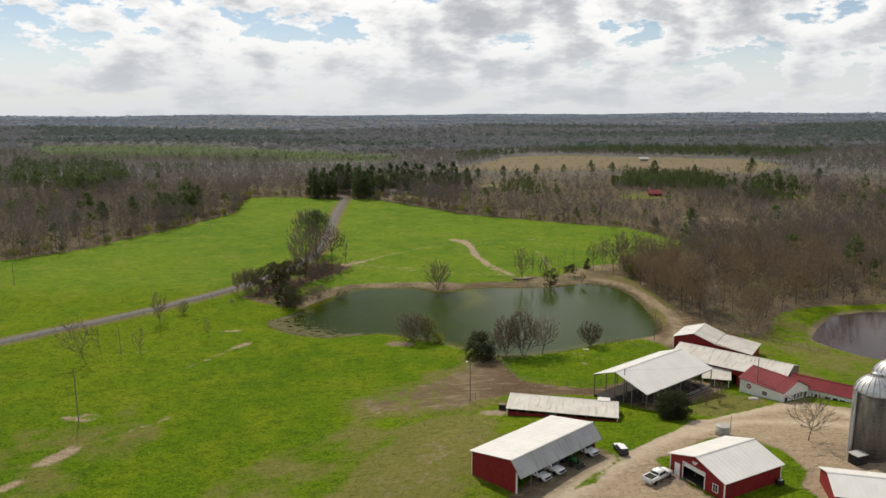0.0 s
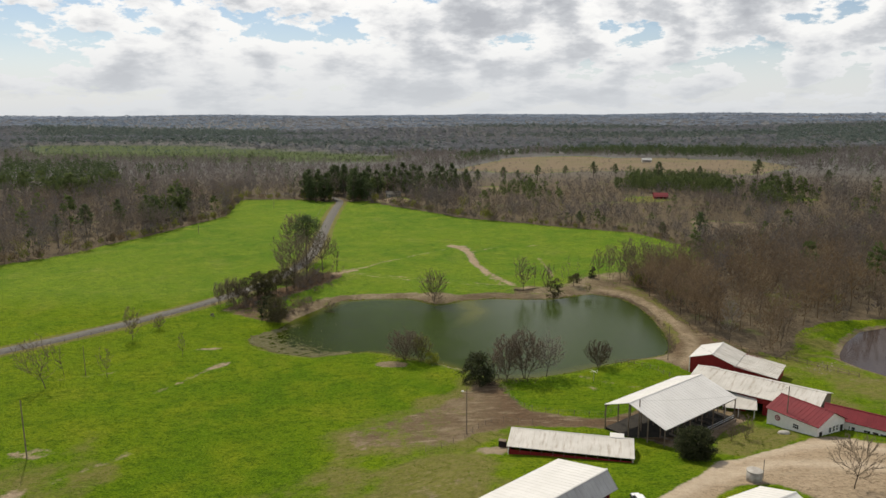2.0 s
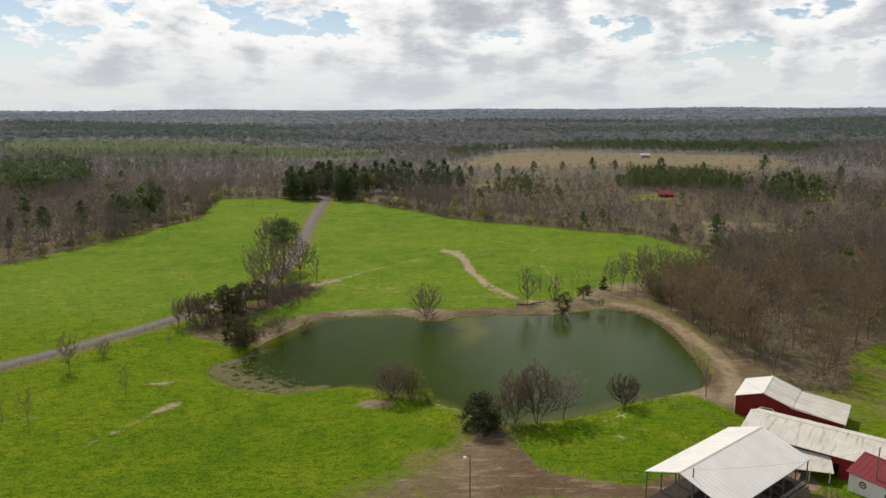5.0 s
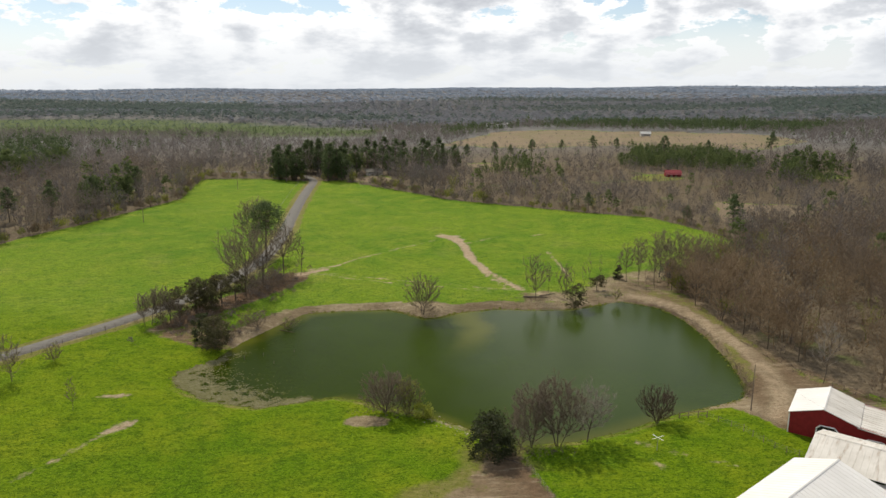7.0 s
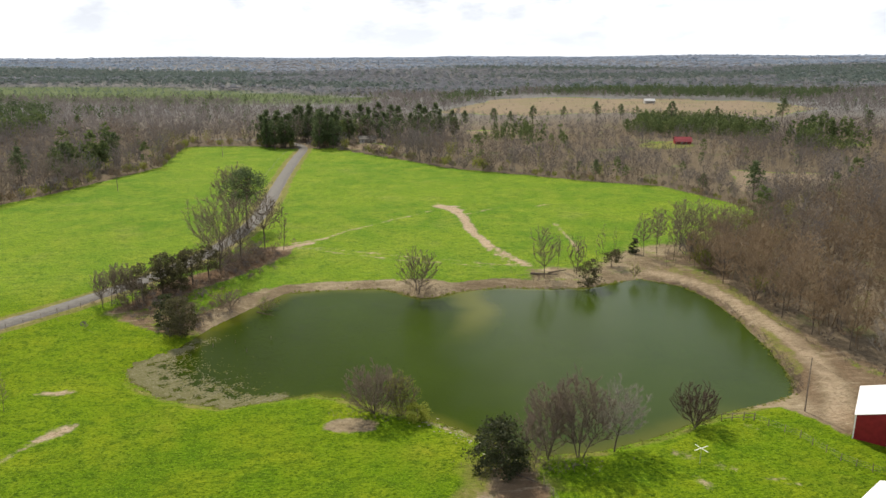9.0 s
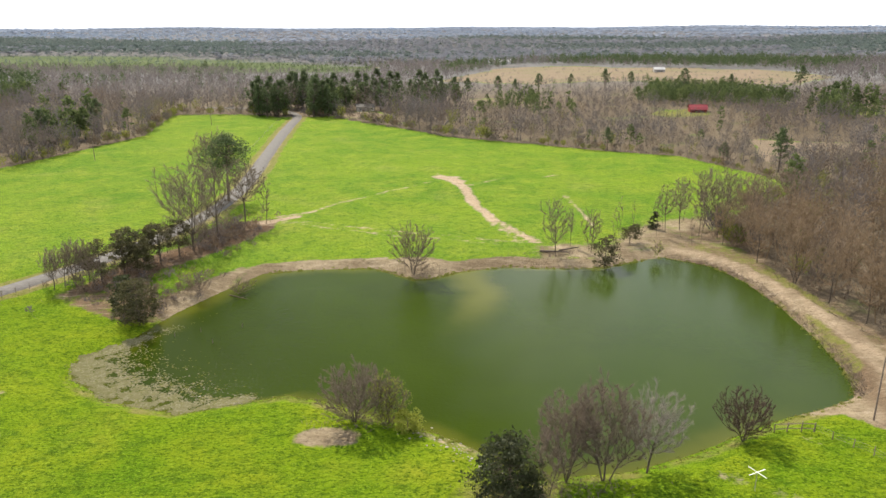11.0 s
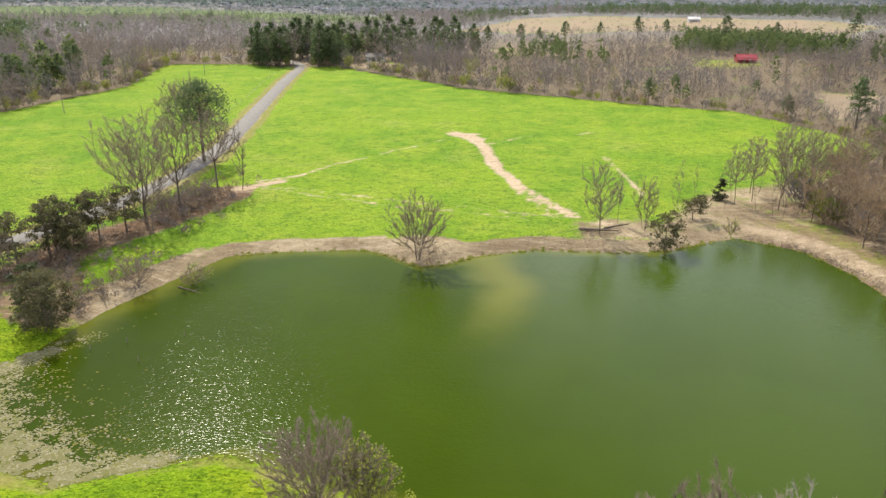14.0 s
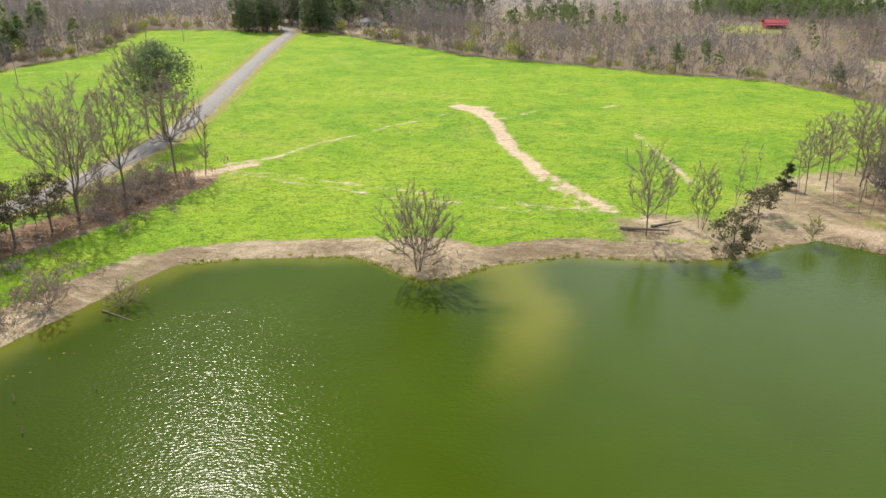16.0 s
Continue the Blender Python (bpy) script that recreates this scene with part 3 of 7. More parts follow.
WEAR = [((5, 379), (7, 372), 0.6), ((6, 372), (12, 364), 3.0), ((5, 371), (12, 371), 1.6), ((10, 368), (14, 352), 2.0), ((14, 354), (15.2, 333), 1.7), ((15.2, 334), (20, 310), 1.5), ((20, 312), (28.5, 289), 1.1), ((18, 312), (24, 290), 0.7), ((19.5, 306), (34, 284), 0.55),
        ((-41, 316), (-33, 321), 1.1), ((-33, 321), (-26, 332.5), 0.75), ((-26, 332.5), (-11, 350), 0.45), ((-11, 350), (3, 364), 0.35), ((-41, 312), (-28, 309.5), 0.5), ((-28, 309.5), (-7, 301), 0.42), ((-7, 301), (12, 293.5), 0.42), ((12, 293.5), (27, 289), 0.5),
        ((-38, 310), (-7, 296.5), 0.32), ((-7, 296.5), (22, 287), 0.32), ((44.9, 341), (45.6, 322), 0.6), ((45.6, 322), (46, 304), 0.75), ((14, 357), (29, 370), 0.5), ((44, 372), (48, 375), 0.94), ((-44, 310), (-36, 316), 1.6),
        ((-62, 214), (-70, 213), 0.65), ((-57, 201), (-59, 198.5), 1.4), ((-60, 197), (-68, 180), 0.36), ((-83, 149), (-78, 148), 1.15), ((-80, 150.5), (-76, 150), 0.8), ((-74, 134), (-76.5, 128), 1.5), ((-78, 121), (-79, 119), 1.3),
        ((-96, 190), (-84, 196), 0.36), ((35, 191), (38, 189), 0.55), ((41, 187), (44, 185), 0.5), ((47, 183.5), (50, 182), 0.5), ((37, 184), (38, 181), 0.58), ((50, 199), (51, 198), 0.65), ((-70, 138), (-60, 150), 0.25),
        ((4, 201), (10, 196), 0.86), ((2, 200), (0, 203), 0.58)]
for a, b, w in WEAR:
    dirt = np.maximum(dirt, min(1.0, 0.38 + 0.40 * w) * band(stroke_dist([a, b], fx, fy), max(w, 1.0), 2.4 + 1.5 * w))
path_wear = np.max([band(stroke_dist([a, b], fx, fy), w + 0.7, 1.6) for a, b, w in WEAR], 0)
dirt = np.maximum(dirt, band(np.hypot((fx + 12.5) / 1.7, fy - 200.8), 2.5, 2.2))
LANE = [(-21, 156), (-12, 163), (-2, 170), (5, 179), (9, 188), (15, 188), (17, 178), (20, 169), (29, 163.5), (37, 162), (46, 168), (45, 160), (38, 156), (16, 157.5), (9, 153), (3, 147.5), (-5, 147), (-16, 149)]
lane = area(LANE, 4)
dirt = np.maximum(dirt, lane * (0.52 + 0.34 * smooth(-12, 22, fx)))
YARD = [(12, 96), (17, 104), (25, 108.5), (33, 119.5), (45, 130.5), (50.5, 137), (55, 138), (58, 140.5), (67, 145.5), (73, 149), (78, 150), (85, 146), (95, 140), (112, 131), (117, 112), (104, 93), (84, 84), (62, 90), (57, 106), (61, 112), (60, 120), (56, 126),
        (49, 126), (42, 119), (37, 116), (37, 111), (43, 101), (30, 80)]
yard = area(YARD, 2)
dirt = np.maximum(dirt, 0.52 * area([(56, 281), (70, 302), (84, 302), (80, 270), (73, 260), (66, 274)], 4))
dirt = np.maximum(dirt, 0.62 * area([(73, 236), (80, 238), (84, 224), (93, 207), (86, 197), (74, 202)], 3))
aisle = area([(43, 146), (48.5, 141.5), (53, 147.6), (58.5, 154.6), (66, 161), (67, 168), (60, 163), (54, 157)], 1.5)
dirt = np.maximum(dirt, 0.95 * area([(34, 161), (44, 145), (66, 166), (56, 176)], 3))           # under the open barn
dirt = np.maximum(dirt, 0.8 * area([(9, 104), (13, 109.5), (27.5, 121.5), (31, 118), (29, 114), (18, 104), (12, 101)], 2.5))
worn = np.maximum(band(stroke_dist([(10, 96), (20, 105), (29, 114), (43, 127), (53, 138), (66, 144), (80, 147), (84, 139)], fx, fy), 2.0, 3.5), band(stroke_dist([(43, 127), (60, 136), (75, 134), (92, 128)], fx, fy), 1.8, 3.5))
worn = np.maximum(worn, 0.45 * band(np.hypot(fx - 11, (fy - 143.5) * 1.4), 3.2, 2))
dirt = np.maximum(dirt, 0.75 * band(np.hypot(fx - 11, (fy - 143.5) * 1.4), 3.5, 3))
gravel = np.maximum(np.maximum(yard, aisle * 0.6), 0.85 * path_wear)
for off in (-0.95, 0.95):                                                        # pale wheel ruts
    gravel = np.maximum(gravel, 0.55 * band(stroke_dist([(x + off, y + 0.2 * off) for x, y in TRACK], fx, fy), 0.7, 1.4))
dirt = np.maximum(dirt, np.maximum(yard, aisle))
mud = np.maximum(lane * (0.35 + 0.6 * smooth(0, 22, fx)), area([(36, 150), (48, 142), (66, 160), (56, 172)], 4))
mud = np.maximum(mud, 0.8 * area([(-78, 252), (-70, 268), (-58, 268), (-50, 250), (-50, 240), (-58, 240)], 5))
mud = np.maximum(mud, 1.0 * area([(-68, 276), (-58, 290), (-50, 312), (-41, 314), (-40, 304), (-46, 290), (-56, 274), (-66, 256), (-72, 256)], 5))
mud = np.maximum(mud, 0.6 * area([(60, 281), (72, 300), (84, 300), (80, 240), (93, 207), (86, 197), (62, 200), (66, 215), (70, 235)], 4) * (1 - band(stroke_dist(TRACK, fx, fy), 2.4, 2.5)))
woods = smooth(-2, 4, inside_dist(FIELD, fx, fy))
clear = np.maximum(band(np.hypot((fx - 147) / 1.2, fy - 531), 14, 7), band(np.hypot((fx - 252) / 1.4, fy - 526), 9, 5))
hay = np.maximum(area([(15, 850), (100, 1045), (240, 990), (375, 935), (400, 830), (310, 725), (200, 765), (100, 780)], 20), area([(136, 396), (150, 446), (198, 436), (190, 418), (160, 404)], 8))
hay = np.maximum(hay, area([(28, 650), (46, 668), (82, 612), (66, 602)], 10))
hay = np.maximum(hay, area([(-60, 560), (-20, 540), (-26, 575), (-50, 585)], 8))
hay = np.maximum(hay, area([(-230, 1000), (-60, 1090), (-60, 1110), (-230, 1030)], 16))
woods = np.clip(woods - clear - hay, 0, 1)
dry = 0.55 * area([(-30, 140), (-14, 150), (4, 148), (16, 140), (12, 96), (-60, 96)], 10) + 0.5 * area([(-112, 130), (-70, 158), (-56, 140), (-70, 100), (-120, 100)], 12)
dry = np.maximum(dry, 0.55 * band(np.abs(shore - 1.5), 1.5, 2) * (1 - smooth(215, 235, fy)))
dry = np.maximum(dry, 0.45 * area([(55, 296), (75, 316), (124, 352), (110, 330), (84, 308)], 8))

dry = np.maximum(dry, 0.62 * band(inside_dist(np.array(LANE, float), fx, fy), 5, 8) * (1 - smooth(14, 30, fx)))
dry = np.maximum(dry, 1.0 * band(shore, 13, 3) * smooth(56, 62, fx) * smooth(206, 214, fy))
dirt = np.maximum(dirt, 0.44 * band(shore, 13, 3) * smooth(56, 62, fx) * smooth(206, 214, fy))
dry = np.maximum(dry, 0.72 * area([(50, 141), (57, 154), (66, 160), (74, 152), (66, 145), (56, 139)], 4))
dry = np.maximum(dry, 0.8 * clear)
dry = np.maximum(dry, 0.9 * area([(-6, 142), (8, 144), (12, 130), (4, 113), (-14, 104), (-18, 122)], 9))
dirt = np.maximum(dirt, 0.34 * area([(-2, 138), (8, 140), (9, 126), (3, 113), (-12, 104), (-14, 118)], 8))
dirt = np.maximum(dirt, 0.62 * band(inside_dist(POND_B, fx, fy), 2.2, 2))
dry = np.maximum(dry, 0.6 * area([(88, 165), (86, 200), (100, 222), (120, 236), (112, 205), (118, 186), (110, 165)], 8))
dirt = np.maximum(dirt, 0.3 * area([(100, 180), (104, 215), (122, 234), (112, 205), (118, 186)], 5))
dry = np.maximum(dry, 0.95 * band(roadside, 5.6, 2.5))
dirt = np.maximum(dirt, 0.52 * band(roadside, 4.0, 1.5))
nx, ny = len(gx), len(gy)
idx = np.arange(nx * ny).reshape(ny, nx)
quads = np.stack([idx[:-1, :-1], idx[:-1, 1:], idx[1:, 1:], idx[1:, :-1]], -1).reshape(-1, 4)
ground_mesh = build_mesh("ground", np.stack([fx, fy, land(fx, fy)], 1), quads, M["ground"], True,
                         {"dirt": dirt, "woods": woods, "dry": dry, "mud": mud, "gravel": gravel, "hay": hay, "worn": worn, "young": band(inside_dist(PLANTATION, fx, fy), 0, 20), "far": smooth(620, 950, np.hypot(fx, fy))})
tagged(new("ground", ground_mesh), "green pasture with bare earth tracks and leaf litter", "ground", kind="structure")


def sheet_in(outline, z, grow, name, material, label):
    """Water in rings from its middle to just under the bank."""
    mid = outline.mean(0)
    rim = np.array([mid + (p - mid) * (1 + grow / np.hypot(*(p - mid))) for p in outline])
    share = np.array([0.03, 0.5, 0.75, 0.86, 0.93, 1.0])
    ring = mid + (rim - mid)[None] * share[:, None, None]
    n, k = len(rim), np.arange(len(rim))
    v = np.column_stack([ring.reshape(-1, 2), np.full(len(share) * n, z)])
    f = np.concatenate([np.stack([k + i * n, (k + 1) % n + i * n, (k + 1) % n + (i + 1) * n, k + (i + 1) * n], 1) for i in range(len(share) - 1)])
    if np.sum(rim[:, 0] * np.roll(rim[:, 1], -1) - rim[:, 1] * np.roll(rim[:, 0], -1)) > 0:
        f = f[:, ::-1]
    me = build_mesh(name, v, [f, k[None, ::1] if f[0, 0] > f[0, 1] else k[None, ::-1]], material, False, {"shore": np.repeat(share, n)})
    ob = tagged(new(name, me), label, "water", kind="structure")
    if me.polygons[0].normal.z < 0:
        me.flip_normals()
    return ob


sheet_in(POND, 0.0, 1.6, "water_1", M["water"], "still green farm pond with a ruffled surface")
sheet_in(POND_B, 0.0, 1.6, "water_2", M["brown_water"], "muddy brown farm pond among the trees")

# ---- the road: asphalt strip on a low bed ----


def ribbon(line, width, lift, step=4.0, off=0.0):
    pts = []
    for a, b in zip(line, line[1:]):
        n = max(1, int(math.dist(a, b) / step))
        pts += [(a[0] + (b[0] - a[0]) * i / n, a[1] + (b[1] - a[1]) * i / n) for i in range(n)]
    pts = np.array(pts + [line[-1]])
    for _ in range(12):
        pts[1:-1] = 0.5 * pts[1:-1] + 0.25 * (pts[:-2] + pts[2:])
    way = np.gradient(pts, axis=0)
    side = np.stack([way[:, 1], -way[:, 0]], 1) / np.linalg.norm(way, axis=1, keepdims=True)
    mid = pts + side * off
    z = land(mid[:, 0], mid[:, 1])
    z = np.maximum(z, np.maximum(land(*(mid + side * width / 2).T), land(*(mid - side * width / 2).T))) + lift
    left, right = mid - side * width / 2, mid + side * width / 2
    out = side * 0.5
    rows = [np.column_stack([left - out, z - 0.5]), np.column_stack([left, z]), np.column_stack([mid, z + 0.05]), np.column_stack([right, z]), np.column_stack([right + out, z - 0.5])]
    n = len(pts)
    verts = np.concatenate(rows)
    i = np.arange(n - 1)
    faces = np.concatenate([np.stack([i + k * n, i + (k + 1) * n, i + 1 + (k + 1) * n, i + 1 + k * n], 1) for k in range(4)])
    return verts, faces[:, ::-1]


tagged(new("road", build_mesh("road", *ribbon(ROAD, 5.2, 0.10), M["asphalt"], True)), "worn grey asphalt country road through pasture", "road", kind="structure")

# ---- trees ----
def branching(rng, height, width, bottom=0.3, tips=220, stems=1, lean=(0, 0), splay=0.5, rise=0.45, gauge=0.0036):
    """A leafless tree grown towards points strewn through its crown.
    Rows of p0, p1, r0, r1, and the number of the main stem that a piece belongs to, or 0."""
    cap = tips * 5 + stems * 7 + 8
    pos, par, stem, n = np.zeros((cap, 3)), np.full(cap, -1), np.zeros(cap, int), 0
    ahead, run = np.tile((0, 0, 1.0), (cap, 1)), np.zeros(cap)
    for k in range(stems):
        a = 2.399 * k + rng.uniform(0, 0.9)
        tilt = 0.03 if stems == 1 else splay * math.sqrt((k + 0.5) / stems)
        d = np.array([math.sin(tilt) * math.cos(a) + lean[0], math.sin(tilt) * math.sin(a) + lean[1], math.cos(tilt)])
        reach = height * (bottom + rise * (1 - bottom)) * rng.uniform(0.9, 1.1)
        p = np.array([0, 0, -0.025 * height]) if stems == 1 else np.array([*rng.normal(0, 0.02 * height, 2), -0.025 * height])
        for i in range(7):
            pos[n], par[n], stem[n] = p, n - 1 if i else -1, k + 1
            ahead[n], run[n] = d, i * reach / 6
            n += 1
            d = d + rng.normal(0, 0.06, 3) + (0, 0, 0.04)
            d /= np.linalg.norm(d)
            p = p + d * reach / 6
    v = rng.normal(0, 1, (tips, 3))
    v /= np.linalg.norm(v, axis=1, keepdims=True)
    a = np.arctan2(v[:, 1], v[:, 0])
    lobe = 1 + 0.15 * np.sin(3 * a + rng.uniform(0, 6)) + 0.10 * np.sin(5 * a + 3 * v[:, 2] + rng.uniform(0, 6))
    v *= (rng.uniform(0.05, 1, tips) ** 0.42 * lobe)[:, None]
    half = height * (1 - bottom) / 2
    mark = np.column_stack([v[:, 0] * width / 2, v[:, 1] * width / 2, height - half + v[:, 2] * half])
    mark[:, 2] += 0.12 * np.hypot(mark[:, 0], mark[:, 1])
    mark[:, :2] += np.array(lean) * mark[:, 2:]
    low = height * bottom * (0.85 if stems == 1 else 0.5)
    mark = mark[np.argsort(np.linalg.norm(mark - (lean[0] * low, lean[1] * low, low), axis=1))]
    for p in mark:
        q = pos[:n]
        d = p - q
        far = np.linalg.norm(d, axis=1)
        cost = far + 1.6 * np.maximum(0, q[:, 2] - p[2] + 0.5 * np.hypot(d[:, 0], d[:, 1])) + np.where(q[:, 2] < low, height, 0)
        cost += 0.62 * run[:n] + 0.25 * far * (1 - np.sum(ahead[:n] * d, axis=1) / np.maximum(far, 1e-6))
        i = int(np.argmin(cost))
        way = ahead[i]
        bend = pos[i] + way * far[i] * 0.16 + (p - pos[i]) * 0.36 + (0, 0, -0.03 * far[i])
        steps = int(min(4, max(1, far[i] / (0.07 * height))))
        last, start = i, pos[i].copy()
        for k in range(1, steps + 1):
            t = k / steps
            pos[n] = start * (1 - t) ** 2 + 2 * t * (1 - t) * bend + t * t * p + rng.normal(0, 0.025 * far[i] * (k < steps), 3)
            ahead[n] = (pos[n] - pos[last]) / max(np.linalg.norm(pos[n] - pos[last]), 1e-6)
            par[n], run[n] = last, run[last] + np.linalg.norm(pos[n] - pos[last])
            last = n
            n += 1
    load = np.ones(n)
    kids = np.zeros(n, bool)
    kids[par[:n][par[:n] >= 0]] = True
    load[kids[:n]] = 0.0
    for i in range(n - 1, -1, -1):
        load[i] = max(load[i], 1.0)
        if par[i] >= 0:
            load[par[i]] += load[i]
    rad = gauge * math.sqrt(height) * np.power(load, 0.48)
    has = np.where(par[:n] >= 0)[0]
    up = par[has]
    return np.column_stack([pos[up], pos[has], np.minimum(rad[up], rad[has] * 1.5), rad[has], stem[has]])


def blades(rng, rows, per, length, width, radial=True, loose=0.38):
    """Fine twigs: slender three-cornered slips round the given segments."""
    p0, p1 = rows[:, :3], rows[:, 3:6]
    pick = np.repeat(np.arange(len(rows)), per)
    f = rng.uniform(0.2, 1.0, (len(pick), 1))
    base = p0[pick] * (1 - f) + p1[pick] * f
    way = p1[pick] - p0[pick]
    way /= np.linalg.norm(way, axis=1, keepdims=True)
    away = base * (1, 1, 0)
    away = away / np.maximum(np.linalg.norm(away, axis=1, keepdims=True), 0.05) if radial else 0 * base
    way = 0.6 * way + 0.4 * away + rng.normal(0, loose, way.shape) + (0, 0, 0.3)
    way /= np.linalg.norm(way, axis=1, keepdims=True)
    s = np.cross(way, rng.normal(0, 1, way.shape))
    s /= np.linalg.norm(s, axis=1, keepdims=True)
    tip = base + way * length * rng.uniform(0.5, 1.2, (len(pick), 1))
    verts = np.stack([base - s * width, base + s * width, tip], 1).reshape(-1, 3)
    return verts, np.arange(len(verts)).reshape(-1, 3)


def flakes(rng, centres, radii, per, size):
    """Leaf or needle tufts: small bent triangles strewn through uneven clumps."""
    pick = np.repeat(np.arange(len(centres)), per)
    v = rng.normal(0, 1, (len(pick), 3))
    v /= np.linalg.norm(v, axis=1, keepdims=True)
    c = centres[pick] + v * radii[pick] * rng.uniform(0.35, 1.05, (len(pick), 1))
    a, b = rng.normal(0, 1, c.shape), rng.normal(0, 1, c.shape)
    a /= np.linalg.norm(a, axis=1, keepdims=True)
    b /= np.linalg.norm(b, axis=1, keepdims=True)
    s = size * rng.uniform(0.6, 1.3, (len(pick), 1))
    verts = np.stack([c - a * s * 0.5, c + a * s * 0.5, c + b * s], 1).reshape(-1, 3)
    return verts, np.arange(len(verts)).reshape(-1, 3)


def bare_tree(seed, height, width, label, name="bare_tree", twigs=6, buds=0, loose=0.45, category="tree", group="", twig="twig", slip=0.9, **habit):
    """A leafless tree, standing at the origin: trunk, limbs, branches and a crown of twigs, each a part."""
    rng = np.random.default_rng(seed)
    rows = branching(rng, height, width, **habit)
    tree = thing(name, Matrix(), label, category, group)
    r, main = rows[:, 7], rows[:, 8] > 0
    for n in range(1, int(rows[:, 8].max()) + 1):
        q = rows[rows[:, 8] == n]
        v, f = tubes(q[:, :3], q[:, 3:6], q[:, 6], q[:, 7], 7)
        mesh_part("trunk", build_mesh("trunk", v, f, M["bark"], True), tree)
    for what, pick, k in (("limb", ~main & (r > 0.045), 5), ("branch", ~main & (r <= 0.045) & (r > 0.022), 3)):
        q = rows[pick]
        if len(q):
            v, f = tubes(q[:, :3], q[:, 3:6], q[:, 6], q[:, 7], k)
            tagged(mesh_part(what, build_mesh(what, v, f, M["bark"], True), tree), kind="stuff")
    q = rows[~main & (r <= 0.022)]
    v, f = tubes(q[:, :3], q[:, 3:6], q[:, 6], q[:, 7] * 0.7, 3)
    v2, f2 = blades(rng, rows[~main & (r <= 0.04)], 2 * twigs + 5, slip * max(0.55, 0.07 * height), 0.015 + 0.0008 * height, True, loose)
    tagged(mesh_part("crown", build_mesh("crown", np.concatenate([v, v2]), [f, f2 + len(v)], M[twig]), tree), kind="stuff")
    if buds:
        tips = q[rng.choice(len(q), min(buds, len(q)), False)][:, 3:6]
        v, f = flakes(rng, tips, np.full((len(tips), 1), 0.5), 9, 0.17)
        tagged(mesh_part("foliage", build_mesh("foliage", v, f, M["bud"]), tree, "pale green spring buds"), kind="stuff")
    return tree


def evergreen(seed, height, width, label, name="evergreen_tree", bottom=0.1, clumps=60, per=40, size=0.35, leaf="needle", shape="cone", category="tree", group=""):
    """An evergreen: tapered trunk, limbs and a ragged crown of small tufts."""
    rng = np.random.default_rng(seed)
    tree = thing(name, Matrix(), label, category, group)
    levels = np.linspace(0, 1, 7)
    bend = np.cumsum(rng.normal(0, 0.012 * height, (7, 2)), 0) * levels[:, None]
    pts = np.column_stack([bend, levels * height * 0.94 - 0.3 * (1 - levels)])
    rad = height * 0.022 * (1.05 - levels)
    v, f = tubes(pts[:-1], pts[1:], rad[:-1], rad[1:], 6)
    mesh_part("trunk", build_mesh("trunk", v, f, M["bark"], True), tree)
    h = bottom + (1 - bottom) * rng.uniform(0, 1, clumps) ** (1.15 if shape == "cone" else 0.9)
    q = (h - bottom) / (1 - bottom)
    reach = {"cone": (1 - q) ** 0.75 * 0.95 + 0.08, "dome": np.sqrt(np.clip(1 - np.abs(2 * q - 0.85) ** 2.6 * 0.62, 0.05, 1)), "pine": np.sin(np.clip(q * 0.85 + 0.15, 0, 1) * math.pi) ** 0.7}[shape]
    ang = rng.uniform(0, 2 * math.pi, clumps)
    dist = width / 2 * reach * np.sqrt(rng.uniform(0.15, 1.0, clumps)) * rng.uniform(0.85, 1.12, clumps)
    centres = np.column_stack([np.cos(ang) * dist, np.sin(ang) * dist, h * height])
    core = np.column_stack([np.interp(centres[:, 2], pts[:, 2], pts[:, 0]), np.interp(centres[:, 2], pts[:, 2], pts[:, 1]), centres[:, 2] - 0.25 * dist])
    centres[:, :2] += core[:, :2]
    v, f = tubes(core, centres, np.full(clumps, height * 0.006), np.full(clumps, 0.02), 3)
    tagged(mesh_part("limb", build_mesh("limb", v, f, M["bark"], True), tree), kind="stuff")
    radii = (width * 0.16 * rng.uniform(0.6, 1.3, clumps))[:, None] * np.array([[1, 1, 0.6]])
    v, f = flakes(rng, centres, radii, per, size)
    tagged(mesh_part("crown", build_mesh("crown", v, f, M[leaf]), tree), kind="stuff")
    return tree


def stand(tree, x, y, turn=0.0, scale=1.0, sink=0.0):
    tree.matrix_world = pose(x, y, at_land(x, y) - sink, 0, 0, turn) @ Matrix.Scale(scale, 4)
    return tree


def again(tree, x, y, turn, scale, label=""):
    c = copy_thing(tree, pose(x, y, at_land(x, y), 0, 0, turn))
    c.scale = (scale, scale, scale)
    return tagged(c, label) if label else c


# the grove of tall trees beside the road
stand(bare_tree(1, 22, 15, "tall leafless hardwood by the road, broad crown", bottom=0.2, gauge=0.0046, tips=430, twigs=5), -55.6, 285.5)
stand(bare_tree(2, 20, 9.5, "leafless hardwood with a narrow crown in trampled earth", bottom=0.26, gauge=0.0048, tips=230, twigs=6), -52.5, 296)
stand(bare_tree(3, 17.5, 11.5, "leafless hardwood with a wide low crown beside the road", gauge=0.0048, bottom=0.34, tips=280, twigs=7), -48.6, 309)
stand(bare_tree(4, 14.5, 3.6, "slender leafless tree at the edge of the grove", gauge=0.005, bottom=0.2, tips=70, twigs=5, rise=0.7), -43, 309)
stand(bare_tree(5, 21, 14, "large leafless tree growing beside a pine", bottom=0.25, tips=430, twigs=7), -66, 342)
stand(evergreen(6, 20, 16, "dark green pine rising over the grove", "pine_tree", 0.48, 80, 52, 0.5, shape="pine"), -60, 336)
stand(bare_tree(7, 14, 6.0, "leafless roadside tree in brush", bottom=0.25, tips=110), -62.5, 300)
